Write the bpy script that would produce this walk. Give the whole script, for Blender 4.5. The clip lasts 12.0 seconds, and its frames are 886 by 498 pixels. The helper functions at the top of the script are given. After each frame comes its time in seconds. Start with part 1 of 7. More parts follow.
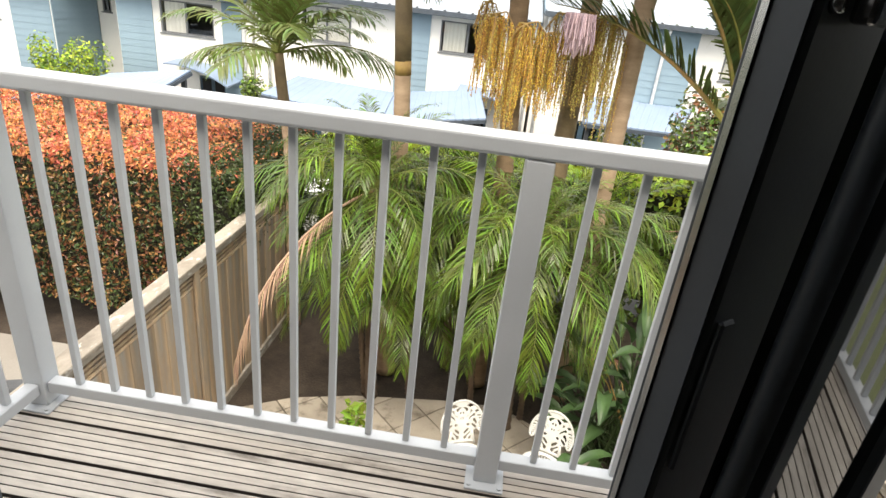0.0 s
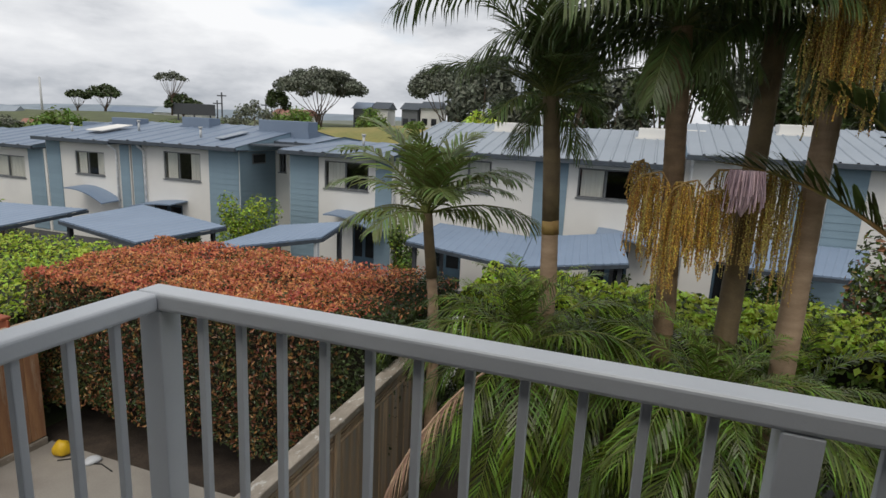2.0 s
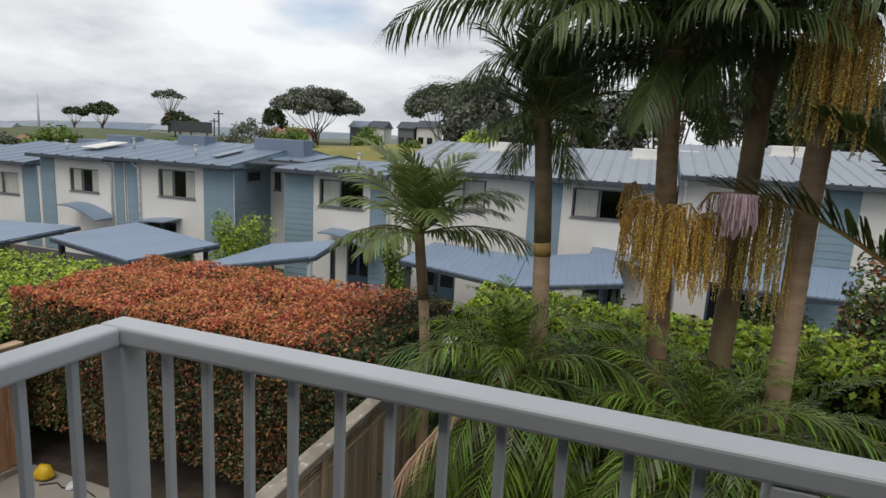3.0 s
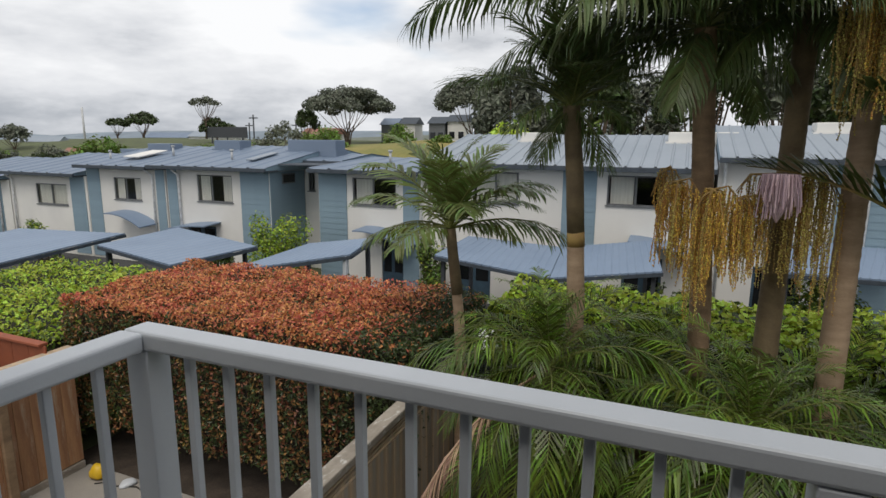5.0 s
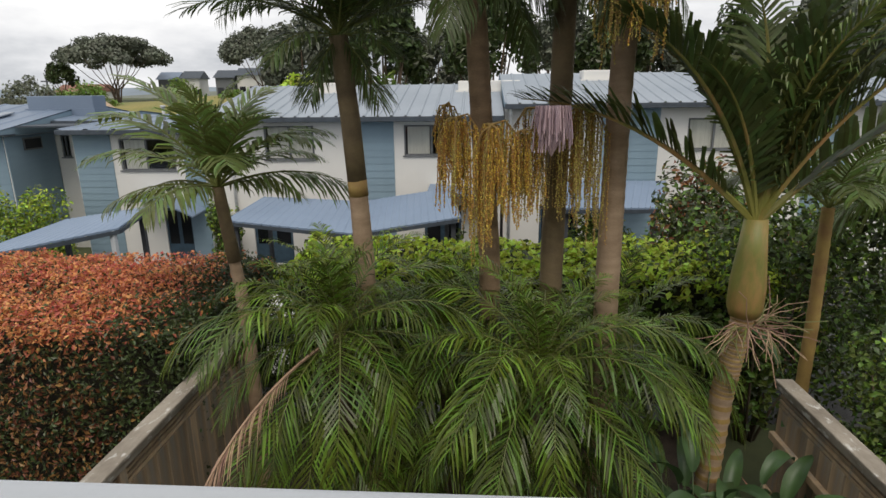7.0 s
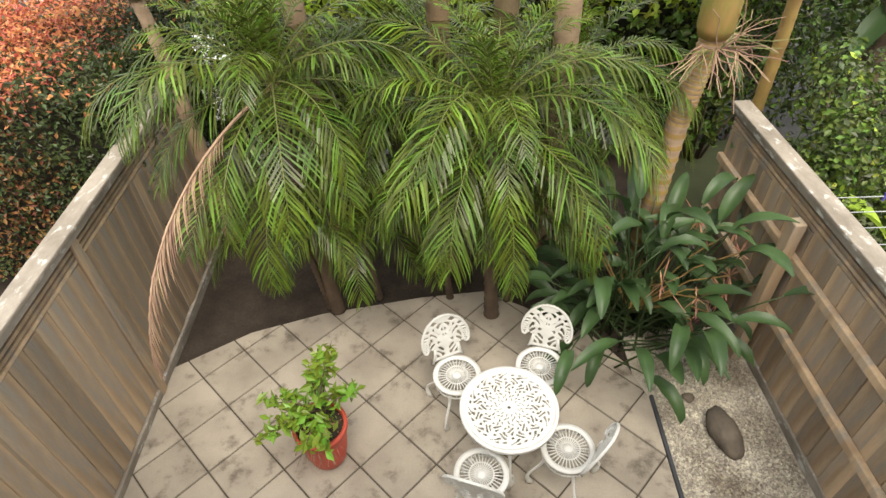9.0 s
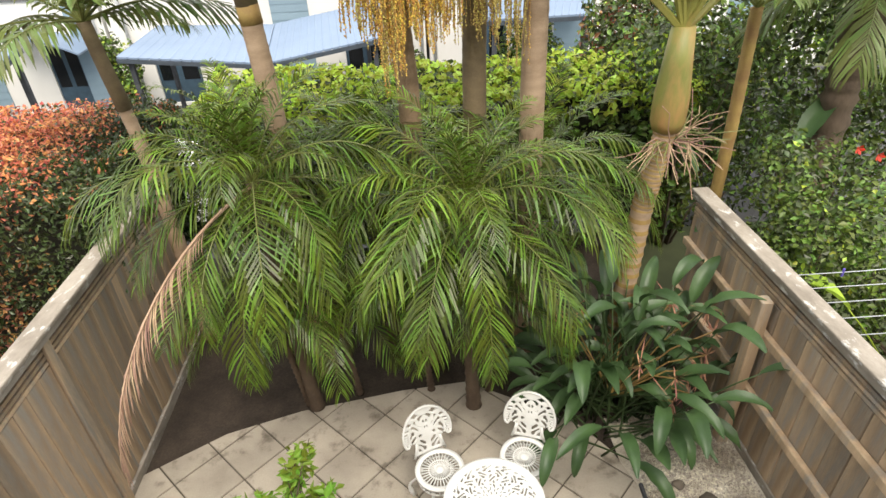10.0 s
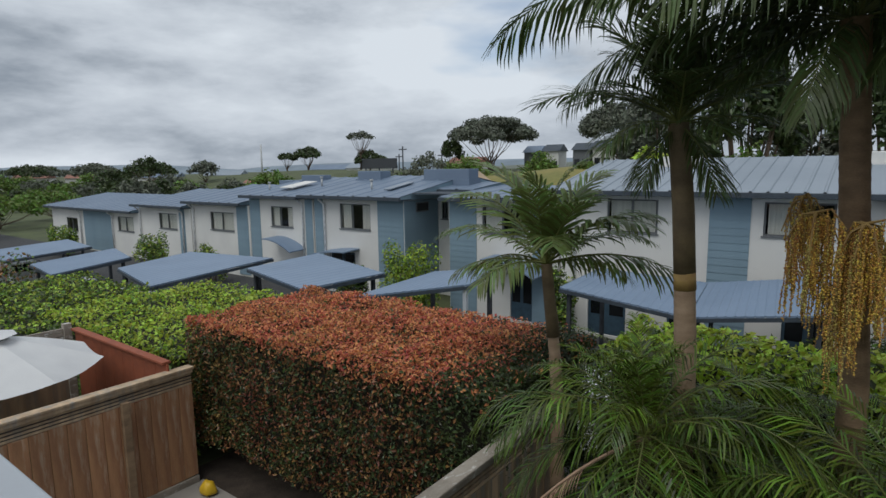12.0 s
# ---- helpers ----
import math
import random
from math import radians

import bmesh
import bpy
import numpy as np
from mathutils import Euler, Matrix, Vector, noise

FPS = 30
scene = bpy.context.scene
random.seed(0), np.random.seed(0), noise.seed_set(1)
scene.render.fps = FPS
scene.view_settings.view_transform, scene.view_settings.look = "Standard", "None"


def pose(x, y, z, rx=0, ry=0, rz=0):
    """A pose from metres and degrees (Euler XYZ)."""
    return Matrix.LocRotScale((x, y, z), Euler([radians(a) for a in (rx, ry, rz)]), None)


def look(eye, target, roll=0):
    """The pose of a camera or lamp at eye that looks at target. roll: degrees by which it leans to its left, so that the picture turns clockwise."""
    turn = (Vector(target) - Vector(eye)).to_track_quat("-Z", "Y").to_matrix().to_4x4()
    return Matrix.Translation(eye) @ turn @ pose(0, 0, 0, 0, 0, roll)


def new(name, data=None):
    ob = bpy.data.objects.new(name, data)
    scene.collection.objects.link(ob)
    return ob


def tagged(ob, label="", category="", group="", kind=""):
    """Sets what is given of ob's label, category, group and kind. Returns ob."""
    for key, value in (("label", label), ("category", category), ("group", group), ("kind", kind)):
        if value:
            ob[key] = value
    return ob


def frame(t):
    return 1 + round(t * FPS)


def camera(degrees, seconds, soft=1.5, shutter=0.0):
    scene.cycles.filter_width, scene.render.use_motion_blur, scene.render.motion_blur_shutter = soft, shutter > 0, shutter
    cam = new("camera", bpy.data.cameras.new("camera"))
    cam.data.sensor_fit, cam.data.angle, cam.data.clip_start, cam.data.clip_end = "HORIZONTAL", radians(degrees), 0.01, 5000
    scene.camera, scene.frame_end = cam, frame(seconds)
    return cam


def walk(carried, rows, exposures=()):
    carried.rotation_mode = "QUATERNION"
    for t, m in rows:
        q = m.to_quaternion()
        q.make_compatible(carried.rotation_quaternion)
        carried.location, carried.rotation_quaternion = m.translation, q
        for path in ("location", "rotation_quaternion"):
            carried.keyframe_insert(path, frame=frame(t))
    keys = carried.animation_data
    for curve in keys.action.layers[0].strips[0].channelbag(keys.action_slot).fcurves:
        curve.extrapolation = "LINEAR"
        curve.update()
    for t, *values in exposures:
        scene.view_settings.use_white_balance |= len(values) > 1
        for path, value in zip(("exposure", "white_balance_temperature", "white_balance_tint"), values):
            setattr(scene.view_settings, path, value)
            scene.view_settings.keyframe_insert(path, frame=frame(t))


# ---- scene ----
cam = camera(75.3, 12.0)
PATH = [
    (0, (1.264, -1.267, 1.275), (1.121, 0.549, 0.45), 6.5),
    (0.5, (1.187, -1.226, 1.29), (0.926, 0.561, 0.431), 5.6),
    (1, (1.179, -1.176, 1.33), (0.772, 0.585, 0.474), 4.2),
    (1.5, (1.169, -1.152, 1.365), (0.606, 0.688, 0.817), 2.9),
    (2, (1.079, -1.024, 1.41), (0.43, 0.821, 0.995), 2.8),
    (3, (1.097, -0.955, 1.434), (0.455, 0.906, 1.081), 3.1),
    (4.8, (1.176, -0.809, 1.443), (0.417, 1.002, 1.061), 0.3),
    (5, (1.119, -0.906, 1.429), (0.364, 0.907, 1.053), 0.4),
    (5.5, (1.199, -0.792, 1.418), (0.645, 1.092, 1.036), 0.5),
    (6, (1.233, -0.708, 1.407), (0.745, 1.195, 1.033), -0.5),
    (6.5, (1.284, -0.627, 1.394), (0.878, 1.291, 1.001), -0.2),
    (7, (1.239, -0.338, 1.290), (1.118, 1.589, 0.767), -0.6),
    (7.2, (1.272, -0.326, 1.309), (1.167, 1.568, 0.675), -1.9),
    (7.5, (1.332, -0.268, 1.316), (1.242, 1.562, 0.515), -2.0),
    (7.7, (1.39, -0.211, 1.28), (1.328, 1.553, 0.34), -1.6),
    (9.3, (1.246, -0.048, 1.3), (1.267, 1.424, -0.054), -2.5),
    (9.5, (1.206, -0.046, 1.34), (1.254, 1.423, -0.016), -2.1),
    (10, (1.352, -0.137, 1.299), (1.427, 1.543, 0.217), -2.8),
    (10.3, (1.492, -0.192, 1.294), (1.578, 1.608, 0.426), -2.0),
    (10.5, (1.498, -0.146, 1.319), (1.53, 1.71, 0.573), -1.0),
    (11, (1.475, -0.112, 1.363), (1.047, 1.788, 0.911), -1.6),
    (11.1, (1.465, -0.174, 1.37), (0.934, 1.713, 0.972), -1.3),
    (11.5, (1.419, -0.109, 1.389), (0.439, 1.607, 1.082), -0.7),
    (12, (1.367, -0.218, 1.424), (0.174, 1.362, 1.143), -0.8),
]
walk(cam, [(t, look(eye, target, roll)) for t, eye, target, roll in PATH],
     exposures=[(0.0, 1.95, 6950, 10), (0.6, 1.85, 6850, 10), (1.1, 1.6, 6800, 10), (1.5, 1.08, 6550, 10), (2.0, 0.1, 6400, 10), (6.5, 0.17, 6450, 10), (7.0, 0.28, 6550, 10), (7.4, 0.5, 6750, 10), (7.8, 0.95, 6800, 10), (9.3, 1.58, 6800, 10), (10.0, 1.6, 6650, 10), (10.6, 1.4, 6400, 8), (11.0, 0.95, 6200, 8), (11.3, 0.4, 6000, 6), (11.6, -0.27, 5900, 6), (12.0, -0.3, 5900, 7)])

# ---- world, sun ----
SUN_ELEV, SUN_AZ = 60.0, 172.0   # degrees; azimuth clockwise from +y
world = bpy.data.worlds.new("world")
scene.world = world
world.use_nodes = True
wn, wl = world.node_tree.nodes, world.node_tree.links
wn.clear()
w_out = wn.new("ShaderNodeOutputWorld")
w_bg = wn.new("ShaderNodeBackground")
w_sky = wn.new("ShaderNodeTexSky")
w_sky.sky_type, w_sky.sun_disc = "NISHITA", False
w_sky.sun_elevation, w_sky.sun_rotation = radians(SUN_ELEV), radians(SUN_AZ)
w_tc = wn.new("ShaderNodeTexCoord")
w_map = wn.new("ShaderNodeMapping")
w_map.inputs["Scale"].default_value = (1.0, 1.0, 3.0)
w_map.inputs["Location"].default_value = (0.35, 0.1, 0.0)
w_n1 = wn.new("ShaderNodeTexNoise")
w_n1.inputs["Scale"].default_value, w_n1.inputs["Detail"].default_value, w_n1.inputs["Roughness"].default_value = 1.9, 8.0, 0.55
w_ramp = wn.new("ShaderNodeValToRGB")
el = w_ramp.color_ramp.elements
el[0].position, el[0].color = 0.40, (0.36, 0.385, 0.42, 1)
el[1].position, el[1].color = 0.61, (0.90, 0.90, 0.90, 1)
e2 = el.new(0.5); e2.color = (0.68, 0.69, 0.71, 1)
w_n2 = wn.new("ShaderNodeTexNoise")
w_n2.inputs["Scale"].default_value, w_n2.inputs["Detail"].default_value = 1.7, 5.0
w_gap = wn.new("ShaderNodeValToRGB")
w_gap.color_ramp.elements[0].position, w_gap.color_ramp.elements[1].position = 0.64, 0.80
w_mul = wn.new("ShaderNodeMix"); w_mul.data_type = "RGBA"; w_mul.blend_type = "MULTIPLY"
w_mul.inputs["Factor"].default_value = 1.0
w_mul.inputs["B"].default_value = (0.12, 0.12, 0.12, 1)
w_mix = wn.new("ShaderNodeMix"); w_mix.data_type = "RGBA"
wl.new(w_tc.outputs["Generated"], w_map.inputs["Vector"])
wl.new(w_map.outputs["Vector"], w_n1.inputs["Vector"])
wl.new(w_map.outputs["Vector"], w_n2.inputs["Vector"])
wl.new(w_n1.outputs["Fac"], w_ramp.inputs["Fac"])
wl.new(w_n2.outputs["Fac"], w_gap.inputs["Fac"])
wl.new(w_sky.outputs["Color"], w_mul.inputs["A"])
wl.new(w_gap.outputs["Color"], w_mix.inputs["Factor"])
wl.new(w_ramp.outputs["Color"], w_mix.inputs["A"])
wl.new(w_mul.outputs["Result"], w_mix.inputs["B"])
wl.new(w_mix.outputs["Result"], w_bg.inputs["Color"])
w_bg.inputs["Strength"].default_value = 1.0
wl.new(w_bg.outputs["Background"], w_out.inputs["Surface"])

sun_data = bpy.data.lights.new("sun", "SUN")
sun_data.energy, sun_data.angle, sun_data.color = 1.6, radians(40), (1.0, 0.92, 0.80)
sun = new("sun", sun_data)
sa, se = radians(SUN_AZ), radians(SUN_ELEV)
sun.matrix_world = look((20 * math.sin(sa) * math.cos(se), 20 * math.cos(sa) * math.cos(se), 20 * math.sin(se)), (0, 0, 0))


# ---- materials ----
def mat(name, col, rough=0.6, metal=0.0, col2=None, scale=6.0, bump=0.15, fine=80.0, var=0.12, stretch=(1, 1, 1), island=0.0, piece=0.0, translucent=0.0, stain=None, stain_at=(0.55, 0.7), stain_scale=1.5, spec=0.5):
    m = bpy.data.materials.new(name)
    m.use_nodes = True
    nt = m.node_tree
    n, l = nt.nodes, nt.links
    bs = n["Principled BSDF"]
    out = n["Material Output"]
    tc = n.new("ShaderNodeTexCoord")
    mp = n.new("ShaderNodeMapping")
    mp.inputs["Scale"].default_value = stretch
    l.new(tc.outputs["Object"], mp.inputs["Vector"])
    big = n.new("ShaderNodeTexNoise")
    big.inputs["Scale"].default_value, big.inputs["Detail"].default_value = scale, 6.0
    small = n.new("ShaderNodeTexNoise")
    small.inputs["Scale"].default_value, small.inputs["Detail"].default_value = fine, 3.0
    l.new(mp.outputs["Vector"], big.inputs["Vector"])
    l.new(mp.outputs["Vector"], small.inputs["Vector"])
    c2 = col2 or tuple(c * 0.7 for c in col)
    mix = n.new("ShaderNodeMix"); mix.data_type = "RGBA"
    mix.inputs["A"].default_value, mix.inputs["B"].default_value = (*col, 1), (*c2, 1)
    rng = n.new("ShaderNodeMapRange")
    rng.inputs["From Min"].default_value, rng.inputs["From Max"].default_value = 0.35, 0.68
    l.new(big.outputs["Fac"], rng.inputs["Value"])
    l.new(rng.outputs["Result"], mix.inputs["Factor"])
    colour = mix.outputs["Result"]
    if stain:
        sn = n.new("ShaderNodeTexNoise")
        sn.inputs["Scale"].default_value, sn.inputs["Detail"].default_value, sn.inputs["Roughness"].default_value = stain_scale, 8.0, 0.65
        l.new(mp.outputs["Vector"], sn.inputs["Vector"])
        sr = n.new("ShaderNodeMapRange")
        sr.inputs["From Min"].default_value, sr.inputs["From Max"].default_value = stain_at
        l.new(sn.outputs["Fac"], sr.inputs["Value"])
        sm = n.new("ShaderNodeMix"); sm.data_type = "RGBA"
        sm.inputs["B"].default_value = (*stain, 1)
        l.new(sr.outputs["Result"], sm.inputs["Factor"])
        l.new(colour, sm.inputs["A"])
        colour = sm.outputs["Result"]
    hsv = n.new("ShaderNodeHueSaturation")
    l.new(colour, hsv.inputs["Color"])
    val = n.new("ShaderNodeMath"); val.operation = "MULTIPLY_ADD"
    l.new(small.outputs["Fac"], val.inputs[0])
    val.inputs[1].default_value, val.inputs[2].default_value = 2 * var, 1 - var
    value = val.outputs[0]
    for amount, kind, socket in ((island, "ShaderNodeNewGeometry", "Random Per Island"), (piece, "ShaderNodeObjectInfo", "Random")):
        if amount:
            g = n.new(kind)
            a = n.new("ShaderNodeMath"); a.operation = "MULTIPLY_ADD"
            a.inputs[1].default_value, a.inputs[2].default_value = 2 * amount, -amount
            l.new(g.outputs[socket], a.inputs[0])
            s = n.new("ShaderNodeMath"); s.operation = "ADD"
            l.new(value, s.inputs[0]); l.new(a.outputs[0], s.inputs[1])
            value = s.outputs[0]
            if island and amount == island:
                h = n.new("ShaderNodeMath"); h.operation = "MULTIPLY_ADD"
                h.inputs[1].default_value, h.inputs[2].default_value = 0.06, 0.47
                l.new(g.outputs[socket], h.inputs[0]); l.new(h.outputs[0], hsv.inputs["Hue"])
    l.new(value, hsv.inputs["Value"])
    l.new(hsv.outputs["Color"], bs.inputs["Base Color"])
    bs.inputs["Roughness"].default_value, bs.inputs["Metallic"].default_value = rough, metal
    bs.inputs["Specular IOR Level"].default_value = spec
    if bump:
        b = n.new("ShaderNodeBump")
        b.inputs["Strength"].default_value, b.inputs["Distance"].default_value = bump, 0.01
        l.new(small.outputs["Fac"], b.inputs["Height"])
        l.new(b.outputs["Normal"], bs.inputs["Normal"])
    if translucent:
        tr = n.new("ShaderNodeBsdfTranslucent")
        l.new(hsv.outputs["Color"], tr.inputs["Color"])
        ms = n.new("ShaderNodeMixShader")
        ms.inputs["Fac"].default_value = translucent
        l.new(bs.outputs["BSDF"], ms.inputs[1]); l.new(tr.outputs["BSDF"], ms.inputs[2])
        l.new(ms.outputs["Shader"], out.inputs["Surface"])
    return m


M = {
    "white_metal": mat("white_metal", (0.56, 0.59, 0.63), 0.4, bump=0.03, fine=200, var=0.03, scale=3, col2=(0.51, 0.54, 0.58)),
    "cast_white": mat("cast_white", (0.80, 0.80, 0.78), 0.45, bump=0.1, fine=150, var=0.06, col2=(0.70, 0.70, 0.67)),
    "black_metal": mat("black_metal", (0.060, 0.070, 0.084), 0.42, bump=0.02, var=0.05, fine=200),
    # paler than black_metal: on the door edge it stands in for daylight
    "grey_frame": mat("grey_frame", (0.13, 0.16, 0.20), 0.4, bump=0.02, var=0.05, fine=200),
    "chrome": mat("chrome", (0.6, 0.6, 0.6), 0.2, 1.0, bump=0.0),
    "deck": mat("deck", (0.60, 0.56, 0.51), 0.75, col2=(0.34, 0.30, 0.265), scale=4, bump=0.4, fine=60, var=0.25, stretch=(0.25, 1, 1), piece=0.12, stain=(0.06, 0.045, 0.035), stain_at=(0.53, 0.68), stain_scale=6),
    "deck_groove": mat("deck_groove", (0.06, 0.05, 0.042), 0.95, bump=0.3, fine=60, var=0.3),
    "fence": mat("fence", (0.54, 0.40, 0.26), 0.8, col2=(0.33, 0.235, 0.15), scale=2.5, bump=0.35, fine=50, var=0.16, stretch=(3, 3, 0.35), piece=0.27, stain=(0.30, 0.27, 0.23), stain_at=(0.47, 0.66), stain_scale=3),
    "fence_cap": mat("fence_cap", (0.36, 0.32, 0.27), 0.85, col2=(0.22, 0.19, 0.155), scale=6, bump=0.5, fine=40, var=0.2, stretch=(1, 0.5, 1), stain=(0.60, 0.59, 0.56), stain_at=(0.56, 0.66), stain_scale=14),
    "fence_new": mat("fence_new", (0.44, 0.24, 0.12), 0.8, col2=(0.30, 0.15, 0.08), scale=3, bump=0.35, fine=50, var=0.2, stretch=(3, 3, 0.4), piece=0.28, stain=(0.46, 0.34, 0.24), stain_at=(0.54, 0.70), stain_scale=4),
    "fence_red": mat("fence_red", (0.30, 0.085, 0.04), 0.75, col2=(0.24, 0.07, 0.035), bump=0.15, var=0.08),
    "tile": mat("tile", (0.45, 0.40, 0.33), 0.8, col2=(0.32, 0.28, 0.23), scale=3, bump=0.25, fine=70, var=0.12, piece=0.10, stain=(0.13, 0.11, 0.085), stain_at=(0.54, 0.74), stain_scale=6),
    "grout": mat("grout", (0.10, 0.085, 0.065), 0.95, bump=0.3, var=0.2),
    "soil": mat("soil", (0.058, 0.043, 0.032), 0.95, col2=(0.03, 0.022, 0.016), scale=5, bump=0.9, fine=45, var=0.5),
    "ground": mat("ground", (0.10, 0.12, 0.05), 0.95, col2=(0.07, 0.08, 0.04), scale=0.4, bump=0.3, fine=6, var=0.25),
    "asphalt": mat("asphalt", (0.06, 0.06, 0.062), 0.9, bump=0.3, fine=60, var=0.2),
    "concrete": mat("concrete", (0.32, 0.30, 0.27), 0.85, col2=(0.24, 0.22, 0.20), scale=1.5, bump=0.2, fine=60, var=0.12),
    "gravel": mat("gravel", (0.66, 0.61, 0.52), 0.9, col2=(0.34, 0.29, 0.23), scale=3, bump=0.9, fine=90, var=0.5, island=0.45),
    "rock": mat("rock", (0.17, 0.14, 0.11), 0.85, col2=(0.10, 0.085, 0.07), scale=7, bump=0.6, fine=35, var=0.2),
    "terracotta": mat("terracotta", (0.66, 0.10, 0.06), 0.55, col2=(0.56, 0.09, 0.055), scale=5, bump=0.1, var=0.08, stain=(0.5, 0.3, 0.24), stain_at=(0.62, 0.75), stain_scale=4),
    "bark": mat("bark", (0.16, 0.115, 0.08), 0.9, col2=(0.10, 0.07, 0.05), scale=8, bump=0.6, fine=40, var=0.2, stretch=(1, 1, 0.5)),
    "trunk_brown": mat("trunk_brown", (0.33, 0.225, 0.135), 0.85, col2=(0.20, 0.132, 0.078), scale=5, bump=0.5, fine=50, var=0.18, stretch=(1, 1, 2.0)),
    "trunk_grey": mat("trunk_grey", (0.46, 0.33, 0.225), 0.85, col2=(0.33, 0.23, 0.15), scale=5, bump=0.4, fine=50, var=0.15, stretch=(1, 1, 3.0)),
    "trunk_dark": mat("trunk_dark", (0.23, 0.17, 0.095), 0.8, col2=(0.15, 0.11, 0.065), scale=5, bump=0.4, fine=50, var=0.18, stretch=(1, 1, 1.5)),
    "shaft_green": mat("shaft_green", (0.24, 0.225, 0.05), 0.5, col2=(0.15, 0.165, 0.04), scale=4, bump=0.1, fine=60, var=0.1, stretch=(1, 1, 0.3), stain=(0.36, 0.21, 0.08), stain_at=(0.48, 0.62), stain_scale=3),
    "ring_yellow": mat("ring_yellow", (0.38, 0.26, 0.08), 0.7, col2=(0.26, 0.15, 0.06), bump=0.2, var=0.15),
    "frond_dark": mat("frond_dark", (0.10, 0.135, 0.038), 0.42, col2=(0.066, 0.098, 0.031), scale=2, bump=0.0, var=0.2, island=0.35, translucent=0.3),
    "frond_mid": mat("frond_mid", (0.17, 0.22, 0.055), 0.4, col2=(0.12, 0.17, 0.045), scale=2, bump=0.0, var=0.2, island=0.35, translucent=0.3),
    "frond_date": mat("frond_date", (0.135, 0.192, 0.020), 0.36, col2=(0.056, 0.094, 0.013), scale=2, bump=0.0, var=0.2, island=0.7, translucent=0.18, spec=0.4),
    "frond_dry": mat("frond_dry", (0.50, 0.34, 0.24), 0.8, col2=(0.38, 0.24, 0.17), bump=0.0, var=0.2, island=0.3, translucent=0.2),
    "rachis": mat("rachis", (0.17, 0.19, 0.05), 0.5, bump=0.0, var=0.15),
    "hedge_red": mat("hedge_red", (0.70, 0.23, 0.13), 0.5, col2=(0.60, 0.27, 0.11), scale=1.2, bump=0.0, var=0.2, island=0.32, translucent=0.3),
    "hedge_brown": mat("hedge_brown", (0.23, 0.125, 0.045), 0.4, col2=(0.28, 0.10, 0.05), scale=1.5, bump=0.0, var=0.3, island=0.5, translucent=0.2),
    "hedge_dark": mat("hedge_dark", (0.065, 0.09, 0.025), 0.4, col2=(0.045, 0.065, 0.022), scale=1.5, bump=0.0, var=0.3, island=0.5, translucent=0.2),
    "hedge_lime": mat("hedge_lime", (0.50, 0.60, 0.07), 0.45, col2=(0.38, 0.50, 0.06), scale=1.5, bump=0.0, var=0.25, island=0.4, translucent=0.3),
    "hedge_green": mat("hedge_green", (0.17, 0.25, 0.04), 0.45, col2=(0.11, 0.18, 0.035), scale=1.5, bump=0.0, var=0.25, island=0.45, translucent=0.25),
    "leaf_citrus": mat("leaf_citrus", (0.16, 0.29, 0.03), 0.35, col2=(0.26, 0.37, 0.045), scale=5, bump=0.0, var=0.2, island=0.35, translucent=0.3),
    "leaf_strel": mat("leaf_strel", (0.066, 0.108, 0.036), 0.45, col2=(0.040, 0.068, 0.026), scale=4, bump=0.0, var=0.15, island=0.3, translucent=0.15),
    "leaf_banana": mat("leaf_banana", (0.12, 0.22, 0.09), 0.4, col2=(0.09, 0.17, 0.06), scale=3, bump=0.0, var=0.15, translucent=0.3),
    # greyed and lightened so the skyline trees carry some haze in their colour
    "tree_grey": mat("tree_grey", (0.15, 0.165, 0.12), 0.6, col2=(0.10, 0.112, 0.083), scale=0.3, bump=0.0, var=0.25, island=0.4, translucent=0.15),
    # near-black: the shade deep inside the hedges, put into the colour
    "hedge_shade": mat("hedge_shade", (0.020, 0.018, 0.010), 0.95, bump=0.0, var=0.3),
    "fruit_orange": mat("fruit_orange", (0.66, 0.40, 0.08), 0.5, col2=(0.56, 0.31, 0.07), scale=5, bump=0.0, var=0.2, island=0.35),
    "fruit_olive": mat("fruit_olive", (0.47, 0.38, 0.11), 0.55, col2=(0.42, 0.31, 0.09), scale=5, bump=0.0, var=0.2, island=0.35),
    "flower_pink": mat("flower_pink", (0.60, 0.45, 0.50), 0.7, col2=(0.48, 0.34, 0.38), scale=8, bump=0.0, var=0.2, island=0.25),
    "flower_red": mat("flower_red", (0.65, 0.04, 0.02), 0.5, bump=0.0, var=0.1),
    "flower_dry": mat("flower_dry", (0.36, 0.17, 0.11), 0.8, bump=0.0, var=0.3, island=0.3),
    "wall_white": mat("wall_white", (0.74, 0.73, 0.70), 0.85, col2=(0.68, 0.67, 0.65), scale=0.8, bump=0.1, fine=30, var=0.03),
    "wall_own": mat("wall_own", (0.6, 0.6, 0.58), 0.85, bump=0.1, fine=30, var=0.03),
    "weatherboard": mat("weatherboard", (0.22, 0.31, 0.38), 0.7, col2=(0.19, 0.275, 0.34), scale=1, bump=0.05, fine=30, var=0.05, piece=0.04),
    "roof_blue": mat("roof_blue", (0.17, 0.22, 0.30), 0.5, col2=(0.145, 0.19, 0.265), scale=0.5, bump=0.05, fine=10, var=0.06),
    "roof_light": mat("roof_light", (0.27, 0.31, 0.36), 0.45, col2=(0.235, 0.275, 0.325), scale=0.5, bump=0.05, fine=10, var=0.05),
    "canopy": mat("canopy", (0.20, 0.265, 0.37), 0.5, col2=(0.17, 0.23, 0.325), scale=0.6, bump=0.05, fine=12, var=0.05),
    "fascia": mat("fascia", (0.055, 0.07, 0.09), 0.6, bump=0.0, var=0.05),
